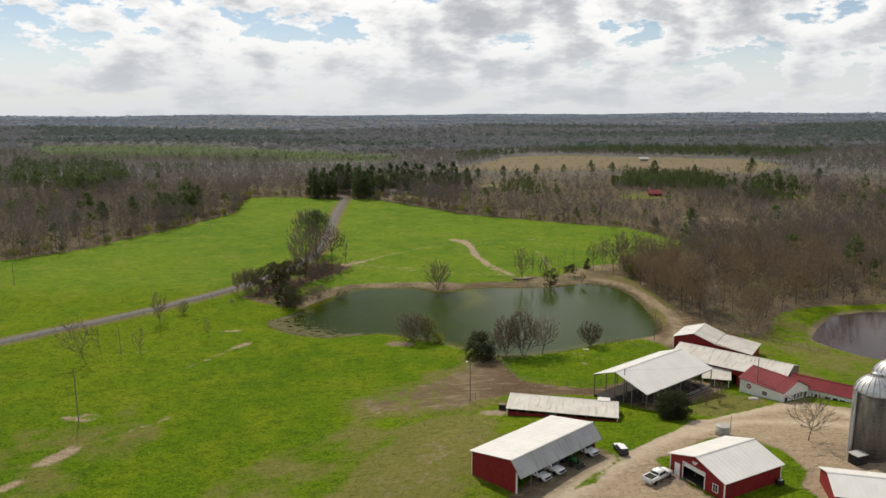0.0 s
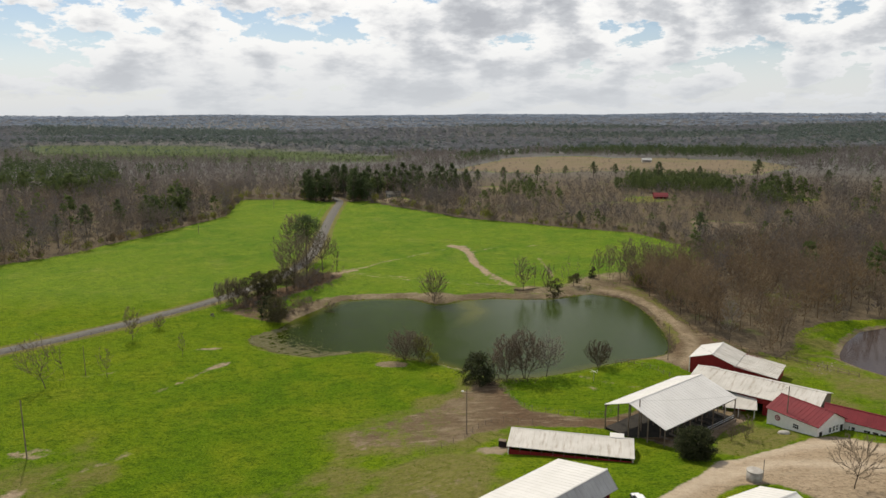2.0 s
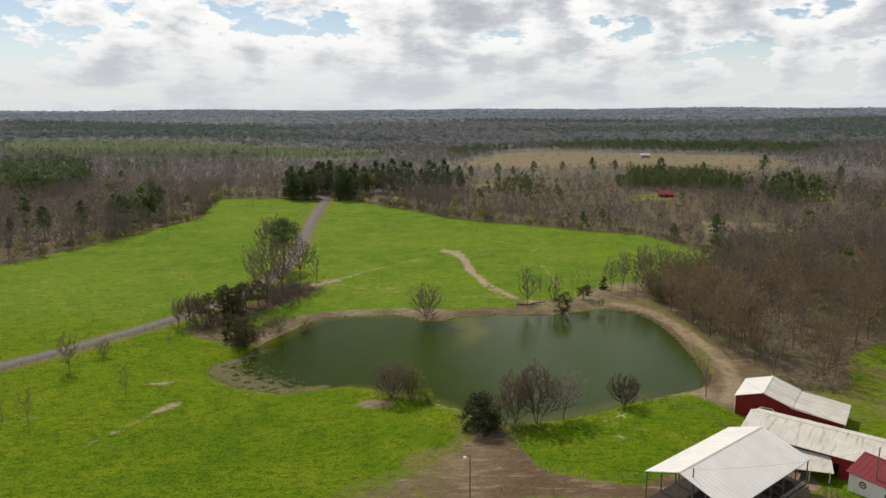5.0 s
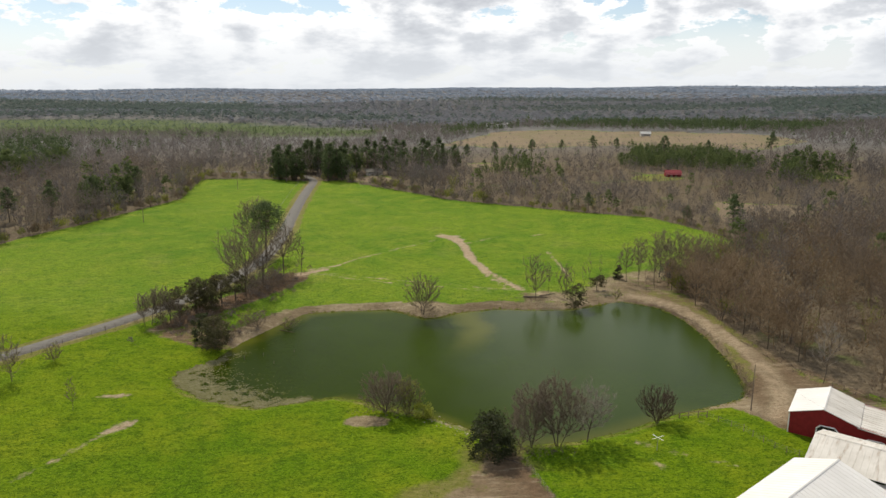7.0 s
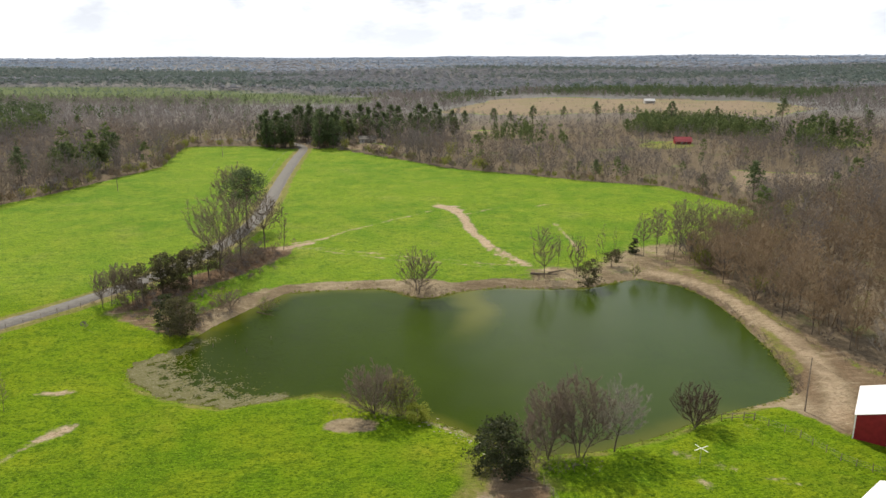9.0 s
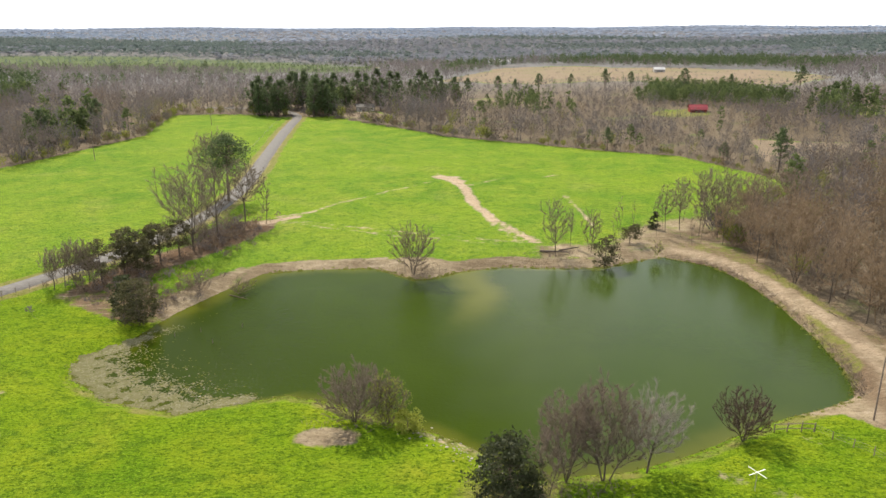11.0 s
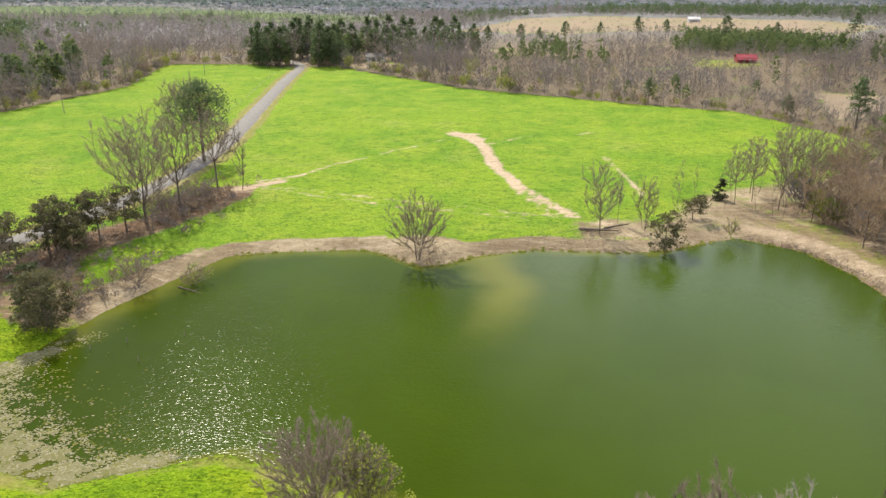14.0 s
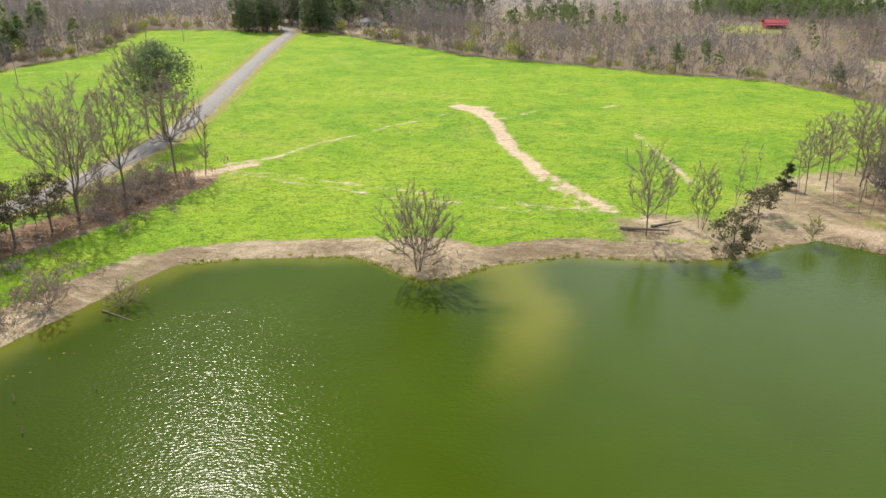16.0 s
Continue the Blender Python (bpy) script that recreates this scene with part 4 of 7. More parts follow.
for i, (x, y, h, w) in enumerate([(-67.5, 262, 9.5, 6), (-64.5, 266.5, 10, 5.5), (-62.3, 268.5, 9, 6), (-66, 271.5, 9.5, 5.5), (-59.8, 275, 10, 6.5), (-57.3, 280.5, 9, 6), (-63, 276, 8.5, 5), (-60.5, 267, 7, 4.5)]):
    stand(evergreen(20 + i, h, w, "bushy brown-green cedar in the hedgerow by the road", "cedar_tree", 0.26, 46, 46, 0.34, leaf="cedar", shape="dome", group="hedgerow cedars"), x, y)
thin = bare_tree(30, 9.5, 4.2, "slender leafless hedgerow tree", bottom=0.25, tips=120, twigs=7, rise=0.6, group="slender hedgerow trees")
stand(thin, -72, 262)
for i, (x, y, s) in enumerate([(-73.5, 258.5, 1.0), (-72, 260, 1.05), (-69.5, 260.5, 1.0), (-75, 257, 0.95), (-70.5, 263, 1.0), (-76.5, 260, 0.9), (-67, 257.5, 0.85), (-74, 263, 1.0), (-61, 283, 0.9), (-54.5, 291, 0.6), (-51, 301, 0.6), (-57, 297, 0.7)]):
    again(thin, x, y, 40 * i, s)
stand(evergreen(35, 8.0, 7.5, "dark ragged cedar leaning over the pond's corner", "cedar_tree", 0.02, 90, 45, 0.36, leaf="cedar", shape="dome"), -52.3, 241.5)
stand(evergreen(36, 7, 5.0, "low dark evergreen beside the pond", "cedar_tree", 0.02, 50, 40, 0.4, leaf="holly", shape="dome"), -57, 247)
# tall pines where the road enters the woods
roadside_pine = evergreen(90, 21, 8, "tall dark pine where the road enters the woods", "pine_tree", 0.1, 80, 36, 0.62, shape="pine", group="roadside pines")
stand(roadside_pine, -88, 561)
for i, (x, y, sc) in enumerate([(-94, 557, 1.0), (-100, 562, 0.9), (-92, 568, 1.1), (-86, 572, 1.0), (-105, 570, 0.95), (-66, 556, 1.1), (-61, 560, 1.0), (-57, 556, 0.9), (-64, 566, 1.15), (-56, 566, 1.0), (-69, 573, 1.1), (-78, 591, 1.05), (-83, 601, 1.1), (-86, 609, 1.1), (-79, 611, 1.15), (-73, 598, 1.0), (-90, 604, 1.0), (-60, 578, 1.0), (-100, 571, 1.1), (-50, 588, 1.0), (-38, 596, 1.1), (-28, 590, 0.95), (-18, 602, 1.1), (-8, 594, 0.9), (2, 606, 1.05), (-44, 610, 1.15), (-24, 616, 1.1), (-4, 622, 1.1), (12, 612, 0.95), (22, 618, 0.9), (-58, 600, 1.1), (8, 632, 1.1), (-34, 630, 1.15)]):
    again(roadside_pine, x, y, 67 * i, sc)
lone_pine = evergreen(91, 16, 8, "dark pine standing over bare woods", "pine_tree", 0.3, 54, 26, 0.62, shape="pine", group="lone pines in the woods")
stand(lone_pine, 131, 377)
for i, (x, y, sc) in enumerate([(80, 429, 0.6), (-190, 440, 1.0), (-183, 425, 0.9), (-196, 412, 1.0), (-205, 398, 0.8), (-176, 455, 1.0), (118, 396, 0.5), (143, 698, 0.95), (164, 700, 0.8), (194, 664, 1.05), (286, 672, 1.15), (312, 600, 0.9), (91, 703, 0.9), (59, 705, 0.85), (72, 699, 0.7), (33, 674, 0.9), (20, 664, 0.8), (120, 720, 0.7), (240, 690, 0.7), (-170, 500, 1.0), (-164, 482, 0.9)]):
    again(lone_pine, x, y, 51 * i, sc)
# left pasture
stand(bare_tree(40, 13, 10.0, "crooked dead-looking tree leaning in the pasture", lean=(-0.28, 0.05), bottom=0.2, tips=120, twigs=4), -95.5, 184)
stand(bare_tree(41, 9, 3.4, "slender leaning leafless tree in the pasture", lean=(-0.2, 0), bottom=0.25, tips=36, twigs=4, rise=0.7), -95, 192)
stand(bare_tree(42, 9, 4.2, "small leafless tree in the pasture", bottom=0.2, tips=44, twigs=4, stems=2, splay=0.3), -84.4, 192)
stand(bare_tree(43, 10.5, 5.6, "pale-budding tree beside the road fence", buds=90, bottom=0.15, tips=150, rise=0.6), -90.6, 222.5)
stand(bare_tree(44, 4.6, 4.6, "low budding shrub by the road fence", "shrub", buds=50, stems=5, bottom=0.12, tips=90, category="shrub"), -87, 233.5)
stand(bare_tree(45, 7, 2.4, "small sapling in the pasture", bottom=0.25, tips=36, twigs=4, rise=0.7), -70.5, 207.5)
# far bank
stand(bare_tree(50, 11.5, 9.8, "round leafless tree on a spit of the far bank", bottom=0.1, tips=330, twigs=8, buds=70, stems=3, splay=0.3), -2, 267.5)
stand(bare_tree(51, 14, 7.8, "leafless tree on the trampled bank", bottom=0.22, tips=150, twigs=6, rise=0.6), 31.3, 279)
stand(bare_tree(52, 10, 2.2, "slender leafless tree on the trampled bank", bottom=0.3, tips=40, twigs=6, rise=0.75), 36.2, 286)
stand(bare_tree(53, 10.5, 5.0, "slender leafless trees of one root on the trampled bank", bottom=0.2, tips=130, twigs=6, stems=4, splay=0.28, rise=0.7), 40.2, 281.5)
snag = bare_tree(54, 11, 1.5, "thin leafless tree in trampled earth", bottom=0.3, tips=16, twigs=5, rise=0.9, group="thin trees on the bank")
stand(snag, 50.3, 294.5)
for i, (x, y, s) in enumerate([(55, 299, 0.8), (60, 293.7, 1.15), (66, 293, 1.0), (66.6, 286.5, 0.9), (69.3, 288, 1.2), (44, 289, 0.8), (47, 287, 0.9), (42, 291, 0.75), (64, 301, 0.9), (73, 296, 1.1), (79, 303, 1.2), (83, 299, 1.3)]):
    again(snag, x, y, 57 * i, s)
stand(bare_tree(55, 12, 1.2, "bare broken pole of a tree leaning to one side", lean=(0.3, 0), bottom=0.4, tips=9, twigs=3, rise=0.9), 57.6, 296)
stand(bare_tree(56, 16, 9.0, "leafless hardwood at the wood's edge", bottom=0.2, tips=230, twigs=6), 75.4, 302.5)
stand(evergreen(57, 7, 6.8, "olive-brown cedar spreading over the water's edge", "cedar_tree", 0.04, 46, 40, 0.36, leaf="cedar", shape="dome"), 41.7, 272.8)
stand(evergreen(58, 5, 6.5, "low spreading evergreen on the bank", "evergreen_shrub", 0.3, 34, 36, 0.36, leaf="cedar", shape="dome", category="shrub"), 51.5, 288)
stand(evergreen(59, 4.5, 3.2, "small dark cedar on the bank", "cedar_tree", 0.05, 35, 35, 0.35, leaf="holly", shape="cone"), 61.4, 301)
stand(bare_tree(60, 4.5, 3.4, "small budding tree growing out of the shallows", bottom=0.3, tips=50, buds=34), 55, 277.5)
stand(bare_tree(61, 5, 6.0, "pale leafless shrub on the muddy bank", "shrub", stems=6, bottom=0.1, tips=150, twigs=5, category="shrub"), -45.5, 256)
stand(bare_tree(62, 4, 5.5, "leafless shrub fallen towards the water", "shrub", stems=3, lean=(0.5, -0.3), buds=16, bottom=0.1, tips=70, twigs=4, category="shrub"), -38.5, 259)
# along the shore track
stand(bare_tree(63, 14, 10, "golden-brown hardwood of many stems beside the shore track", stems=4, bottom=0.14, tips=300, twigs=6, splay=0.35, twig="gold_twig"), 78.3, 258)
shore_tree = bare_tree(64, 13, 8.0, "leafless golden-brown hardwood beside the shore track", bottom=0.22, tips=190, twigs=6, twig="gold_twig", group="hardwoods along the shore track")
stand(shore_tree, 76.0, 271)
for i, (x, y, sc) in enumerate([(79, 281, 0.9), (83.5, 268, 1.1), (79, 246, 1.0), (80.5, 236, 1.05), (85, 250, 1.15), (84, 228, 1.0), (88, 240, 1.1), (74, 286, 0.85), (82, 290, 1.0), (88, 278, 1.1), (91, 262, 1.2), (86, 300, 1.1), (92, 290, 1.1)]):
    again(shore_tree, x, y, 83 * i, sc)
stand(bare_tree(65, 13.5, 6.5, "pale-barked leafless tree at the edge of the trampled lane", bottom=0.3, tips=110, twigs=6, twig="pale_twig"), 83.2, 216)
bank_tree = bare_tree(66, 12.5, 5.2, "thin-crowned leafless tree on trampled ground", bottom=0.3, tips=90, twigs=6, rise=0.65, group="thin-crowned trees by the bank")
stand(bank_tree, 63.5, 298)
for i, (x, y, sc) in enumerate([(68, 300, 1.1), (71, 294, 0.95), (75, 292, 1.1), (70, 306, 1.0), (78, 309, 1.15), (84, 308, 1.2), (90, 306, 1.1)]):
    again(bank_tree, x, y, 71 * i, sc)
# near bank
stand(bare_tree(70, 8.4, 9.6, "many-stemmed leafless tree over bare soil at the pond", "multi_stem_tree", stems=9, bottom=0.06, tips=620, twigs=9, splay=0.8), -9.2, 205)
stand(bare_tree(71, 7.8, 5.4, "many-stemmed tree flushed with yellow-green buds", "multi_stem_tree", stems=6, bottom=0.08, tips=330, twigs=8, buds=230, splay=0.6), -4.6, 205)
stand(evergreen(72, 3.0, 4.0, "low green shrub beside the budding tree", "evergreen_shrub", 0.0, 40, 45, 0.25, leaf="bud", shape="dome", category="shrub"), -1.8, 203)
stand(evergreen(73, 7.0, 8.2, "dense dark holly on the near bank", "holly_tree", 0.0, 110, 45, 0.38, leaf="holly", shape="dome"), 10.2, 187.5)
stand(bare_tree(74, 12.8, 9.4, "leafless tree on the near bank", stems=3, bottom=0.16, tips=520, twigs=9, splay=0.3), 21.8, 191)
stand(bare_tree(75, 11.2, 7.6, "pale leafless tree leaning on the near bank", lean=(0.08, 0), bottom=0.2, tips=300, twigs=7, twig="pale_twig"), 27.6, 192.5)
stand(bare_tree(76, 11.8, 7.4, "leafless tree crowding the near bank", stems=3, bottom=0.14, tips=400, twigs=9, splay=0.25), 17.2, 191)
stand(bare_tree(77, 8.5, 5.0, "small leafless tree beside the holly", stems=2, bottom=0.2, tips=140, twigs=6, splay=0.3), 14.3, 187.5)
stand(bare_tree(78, 7.2, 7.2, "vase-shaped leafless tree on the grassy bank", "multi_stem_tree", stems=7, bottom=0.12, tips=420, twigs=9, splay=0.75, twig="red_twig"), 42.4, 199.3)
# farmyard
stand(bare_tree(80, 9.5, 9.4, "bare spreading tree in the gravel yard", bottom=0.22, tips=130, twigs=4), 67.2, 124)
stand(evergreen(81, 5.2, 6.6, "rounded dark evergreen by the open barn", "evergreen_shrub", 0.0, 170, 60, 0.3, leaf="holly", shape="dome", category="shrub"), 46.9, 139.6)
stand(bare_tree(82, 4.4, 2.2, "small vase-shaped yard tree without leaves", stems=5, bottom=0.1, tips=60, twigs=5, splay=0.3), 57.4, 148.6)
stand(bare_tree(83, 5.0, 3.0, "small vase-shaped yard tree without leaves", stems=6, bottom=0.1, tips=80, twigs=5, splay=0.4), 60.8, 149.9)

# ---- woods: massed trees, each of them geometry ----
def clump(rng, tris, rx, rz, zc, taper=0.0, loose=0.6):
    """A far crown: small tufts strewn through a rounded or tapering body."""
    q = rng.normal(0, 1, (tris, 3)) + (0, 0, 0.1)
    q *= (rng.uniform(0.1, 1.0, tris) ** 0.4 / np.linalg.norm(q, axis=1))[:, None]
    c = q * (rx, rx, rz) + (0, 0, zc)
    c[:, :2] *= 1 - taper * (c[:, 2:] - zc) / rz
    n = np.array([[0, 0, 1.0]]) + rng.normal(0, loose, c.shape)
    a = np.cross(n, rng.normal(0, 1, c.shape))
    b = np.cross(n, a)
    s = 0.15 * math.sqrt(50 / tris) * rx / 0.27 * rng.uniform(0.6, 1.3, (tris, 1))
    a, b = a * s / np.linalg.norm(a, axis=1, keepdims=True), b * s / np.linalg.norm(b, axis=1, keepdims=True)
    v = np.stack([c - a * 0.5, c + a * 0.5, c + b], 1).reshape(-1, 3)
    return v, np.arange(len(v)).reshape(-1, 3)


def sprays(rng, count, rx, rz, zc, wide, tall):
    """A far leafless crown: slender upright sprays that fan out from its middle."""
    q = rng.normal(0, 1, (count, 3))
    q *= (rng.uniform(0.05, 1.0, count) ** 0.42 / np.linalg.norm(q, axis=1))[:, None]
    c = q * (rx, rx, rz) + (0, 0, zc)
    way = q * (0.5, 0.5, 0.25) + (0, 0, 0.8) + rng.normal(0, 0.18, q.shape)
    way /= np.linalg.norm(way, axis=1, keepdims=True)
    a = rng.uniform(0, 6.28, count)
    s = np.column_stack([np.cos(a), np.sin(a), 0 * a]) * (wide * rng.uniform(0.5, 1.3, count))[:, None]
    tip = c + way * tall * rng.uniform(0.6, 1.3, (count, 1))
    low = c - way * tall * 0.35
    v = np.stack([low, c + s, tip, c - s], 1).reshape(-1, 3)
    k = 4 * np.arange(count)[:, None]
    return v, np.concatenate([k + (0, 1, 2), k + (0, 2, 3)])


def wood_template(rng, kind, tips, per, dense=1.0):
    """Vertices and triangles of one tree of unit height, with few faces."""
    if kind == "pine" and tips:
        v, f = tubes([(0, 0, -0.03)], [(0, 0, 0.9)], [0.013], [0.003], 3)
        f = np.concatenate([f[:, [0, 1, 2]], f[:, [0, 2, 3]]])
        h = rng.uniform(0.3, 1.0, tips)
        r = 0.17 * np.sin(np.clip((h - 0.3) / 0.7 * 0.8 + 0.2, 0, 1) * math.pi) ** 0.8
        a = rng.uniform(0, 6.28, tips)
        c = np.column_stack([np.cos(a) * r, np.sin(a) * r, h])
        fv, ff = flakes(rng, c, np.full((tips, 1), 0.06) * np.array([[1, 1, 0.7]]), per, 0.085 * math.sqrt(160 / (tips * per)))
        return np.concatenate([v, fv]), np.concatenate([f, ff + len(v)])
    if kind == "pine":
        return clump(rng, per, 0.2, 0.42, 0.58, 0.45)
    if not tips and per < 16:
        return clump(rng, 2 * per, 0.27, 0.3, 0.5, 0.0, 0.22)
    if not tips:
        return sprays(rng, per, 0.27, 0.36, 0.5, 0.016 * dense * math.sqrt(40 / per), 0.16)
    rows = branching(rng, 1.0, rng.uniform(0.46, 0.72), bottom=rng.uniform(0.2, 0.36), tips=tips, stems=1 if rng.uniform() < 0.7 else 2, splay=0.22, gauge=0.0009)
    p0, p1 = rows[:, :3], rows[:, 3:6]
    main = rows[:, 8] > 0
    v, f = tubes(p0[main], p1[main], rows[main, 6] + 0.004, rows[main, 7] + 0.003, 3)
    f = np.concatenate([f[:, [0, 1, 2]], f[:, [0, 2, 3]]])
    q = rows[~main]
    s = np.cross(q[:, 3:6] - q[:, :3], rng.normal(0, 1, (len(q), 3)))
    s /= np.maximum(np.linalg.norm(s, axis=1, keepdims=True), 1e-6)
    thick = np.clip(q[:, 7], 0.0018, 0.009)[:, None]
    lv = np.stack([q[:, :3] - s * thick * 1.2, q[:, :3] + s * thick * 1.2, q[:, 3:6] + s * thick * 0.7, q[:, 3:6] - s * thick * 0.7], 1).reshape(-1, 3)
    k = 4 * np.arange(len(q))[:, None]
    lf = np.concatenate([k + (0, 1, 2), k + (0, 2, 3)])
    thin = q[q[:, 7] < 0.007]
    bv, bf = blades(rng, thin, per, 0.10, 0.0034 * math.sqrt(240 / (len(thin) * per)) + 0.0012, True, 0.7)
    return np.concatenate([v, lv, bv]), np.concatenate([f, lf + len(v), bf + len(v) + len(lv)])


def stature(x, y):
    """Young or cut-over growth stands lower in places."""
    k = np.ones(np.shape(x))
    for ax, ay, bx, by, w, low in ((118, 420, 158, 530, 16, 0.5), (205, 430, 252, 515, 14, 0.5), (120, 380, 165, 415, 12, 0.6), (100, 445, 190, 485, 42, 0.72), (60, 745, 330, 660, 60, 0.5), (120, 560, 200, 760, 70, 0.62), (40, 560, 55, 650, 14, 0.5), (-120, 900, -140, 1010, 60, 0.6)):
        d = stroke_dist([(ax, ay), (bx, by)], x, y)
        k = np.minimum(k, low + (1 - low) * smooth(w, w * 1.7, d))
    young = inside_dist(PLANTATION, x, y)
    return np.minimum(k, 0.35 + 0.65 * smooth(-20, 20, young))


def massed(name, kind, spots, height, tips, per, variants, seed, label, tints=None, wide=1.0, shade="", dense=1.0):
    """One object of many trees at the given spots."""
    rng = np.random.default_rng(seed)
    kinds = [wood_template(rng, kind, tips, per, dense) for _ in range(variants)]
    n = len(spots)
    which = rng.integers(0, variants, n)
    tint = rng.uniform(0, 1, n) if tints is None else tints
    z = land(spots[:, 0], spots[:, 1])
    hs = height * rng.uniform(0.62, 1.2, n) * np.where(rng.uniform(0, 1, n) < 0.08, 1.28, 1) * stature(spots[:, 0], spots[:, 1])
    turn = rng.uniform(0, 6.28, n)
    vs, fs, ts, count = [], [], [], 0
    for k, (v, f) in enumerate(kinds):
        pick = np.where(which == k)[0]
        c, s, h = np.cos(turn[pick])[:, None], np.sin(turn[pick])[:, None], hs[pick][:, None]
        x = (v[None, :, 0] * c - v[None, :, 1] * s) * h * wide + spots[pick, 0][:, None]
        y = (v[None, :, 0] * s + v[None, :, 1] * c) * h * wide + spots[pick, 1][:, None]
        zz = v[None, :, 2] * h + z[pick][:, None]
        vs.append(np.stack([x, y, zz], -1).reshape(-1, 3))
        fs.append((f[None] + (np.arange(len(pick)) * len(v))[:, None, None] + count).reshape(-1, 3))
        ts.append(np.repeat(tint[pick], len(v)))
        count += len(pick) * len(v)
    me = build_mesh(name, np.concatenate(vs), np.concatenate(fs), M["wood_" + kind + shade], False, {"tint": np.concatenate(ts)})
    return tagged(new(name, me), label, "woods", kind="stuff")


def scatter(rng, x0, x1, y0, y1, gap):
    xs, ys = np.meshgrid(np.arange(x0, x1, gap), np.arange(y0, y1, gap))
    p = np.column_stack([xs.ravel(), ys.ravel()])
    return p + rng.uniform(-0.48 * gap, 0.48 * gap, p.shape)


PINES = [([(-285, 560), (-285, 660), (-400, 900), (-520, 900), (-420, 640)], 0.9), ([(-470, 1380), (-50, 1335), (-60, 1540), (-540, 1600)], 0.85), ([(150, 1055), (370, 945), (440, 900), (560, 1040), (260, 1280)], 1.0),
         ([(30, 930), (110, 1055), (150, 1065), (60, 1130), (10, 1000)], 0.9), ([(40, 575), (78, 570), (92, 668), (50, 670)], 0.65), ([(135, 580), (190, 558), (200, 525), (222, 560), (232, 610), (146, 625)], 0.95),
         ([(150, 600), (185, 735), (262, 702), (222, 580)], 0.9), ([(208, 500), (240, 490), (275, 545), (235, 550)], 0.9), ([(663, 1460), (800, 1320), (1450, 2330), (1100, 2400)], 0.85), ([(-1000, 1830), (-390, 1750), (-740, 3300), (-1970, 3500)], 0.9),
         ([(-104, 556), (-83, 556), (-86, 600), (-108, 595)], 1.0), ([(-72, 558), (-55, 556), (-40, 600), (-72, 600)], 0.85), ([(-60, 600), (28, 610), (30, 690), (-70, 680)], 0.5),
         ([(-192, 455), (-160, 452), (-158, 480), (-190, 482)], 0.75), ([(-320, 770), (-265, 775), (-270, 812), (-315, 810)], 0.8), ([(60, 535), (82, 530), (86, 548), (64, 552)], 0.6)]


def pine_share(x, y):
    """Where pines stand rather than hardwoods, from 0 to 1."""
    s = 0.03 + 0.05 * smooth(640, 800, y)
    for poly, w in PINES:
        s = np.maximum(s, w * (1 - smooth(-8, 10, inside_dist(np.array(poly, float), x, y))))
    s = np.maximum(s, np.where(inside_dist(PLANTATION, x, y) < 0, 1.0, 0))
    bands = np.sin(y * 0.0105 + 1.5 * np.sin(x * 0.0031)) + 0.7 * np.sin(x * 0.0052 + y * 0.0021 + 1.0)
    return np.maximum(s, smooth(1150, 1500, y) * smooth(0.25, 0.8, bands) * 0.85)


def pines_among(p, seed):
    return np.random.default_rng(seed).uniform(0, 1, len(p)) < pine_share(p[:, 0], p[:, 1])


def in_view(p):
    """The sector that the walk ever looks over, with a margin."""
    return np.abs(p[:, 0]) < 90 + 0.72 * (p[:, 1] + 20)


open_land = lambda p: (inside_dist(FIELD, p[:, 0], p[:, 1]) > 1.5) & (np.hypot((p[:, 0] - 147) / 1.2, p[:, 1] - 531) > 15 + 3 * np.sin(p[:, 0] * 0.31)) & (np.hypot((p[:, 0] - 252) / 1.4, p[:, 1] - 526) > 10)
hay_free = lambda q: hay_clear(q + np.random.default_rng(3).normal(0, 1, q.shape) * np.where(q[:, 1:] > 680, 9, 3))
hay_clear = lambda p: ((inside_dist(np.array([(15, 850), (100, 1045), (240, 990), (375, 935), (400, 830), (310, 725), (200, 765), (100, 780)], float), p[:, 0], p[:, 1]) > 0) & (inside_dist(np.array([(136, 396), (150, 446), (198, 436), (190, 418), (160, 404)], float), p[:, 0], p[:, 1]) > 0)
                      & (inside_dist(np.array([(28, 650), (46, 668), (82, 612), (66, 602)], float), p[:, 0], p[:, 1]) > 0) & (inside_dist(np.array([(-60, 560), (-20, 540), (-26, 575), (-50, 585)], float), p[:, 0], p[:, 1]) > 0)
                      & (inside_dist(np.array([(-230, 1000), (-60, 1090), (-60, 1110), (-230, 1030)], float), p[:, 0], p[:, 1]) > 0) & (stroke_dist(ROAD, p[:, 0], p[:, 1]) > 5))
rng = np.random.default_rng(5)


def keep(p):
    return p[in_view(p) & open_land(p) & hay_free(p) & (inside_dist(POND_B, p[:, 0], p[:, 1]) > 4)]


def thinned(p, seed, low=0.55):
    """Stands are uneven: close in places, with gaps between."""
    x, y = p.T
    k = 0.5 + 0.5 * np.sin(x * 0.083 + 1.7 * np.sin(y * 0.051)) * np.sin(y * 0.097 + 1.3 * np.sin(x * 0.064))
    return p[np.random.default_rng(seed).uniform(0, 1, len(p)) < low + (1 - low) * k]


near = thinned(keep(np.concatenate([scatter(rng, 70, 330, 190, 400, 6.6), scatter(rng, -420, -120, 300, 620, 7.4), scatter(rng, -120, 330, 400, 620, 7.4), scatter(rng, 60, 240, 390, 530, 8.5)])), 70)
piny = pines_among(near, 71)
bare = near[~piny]


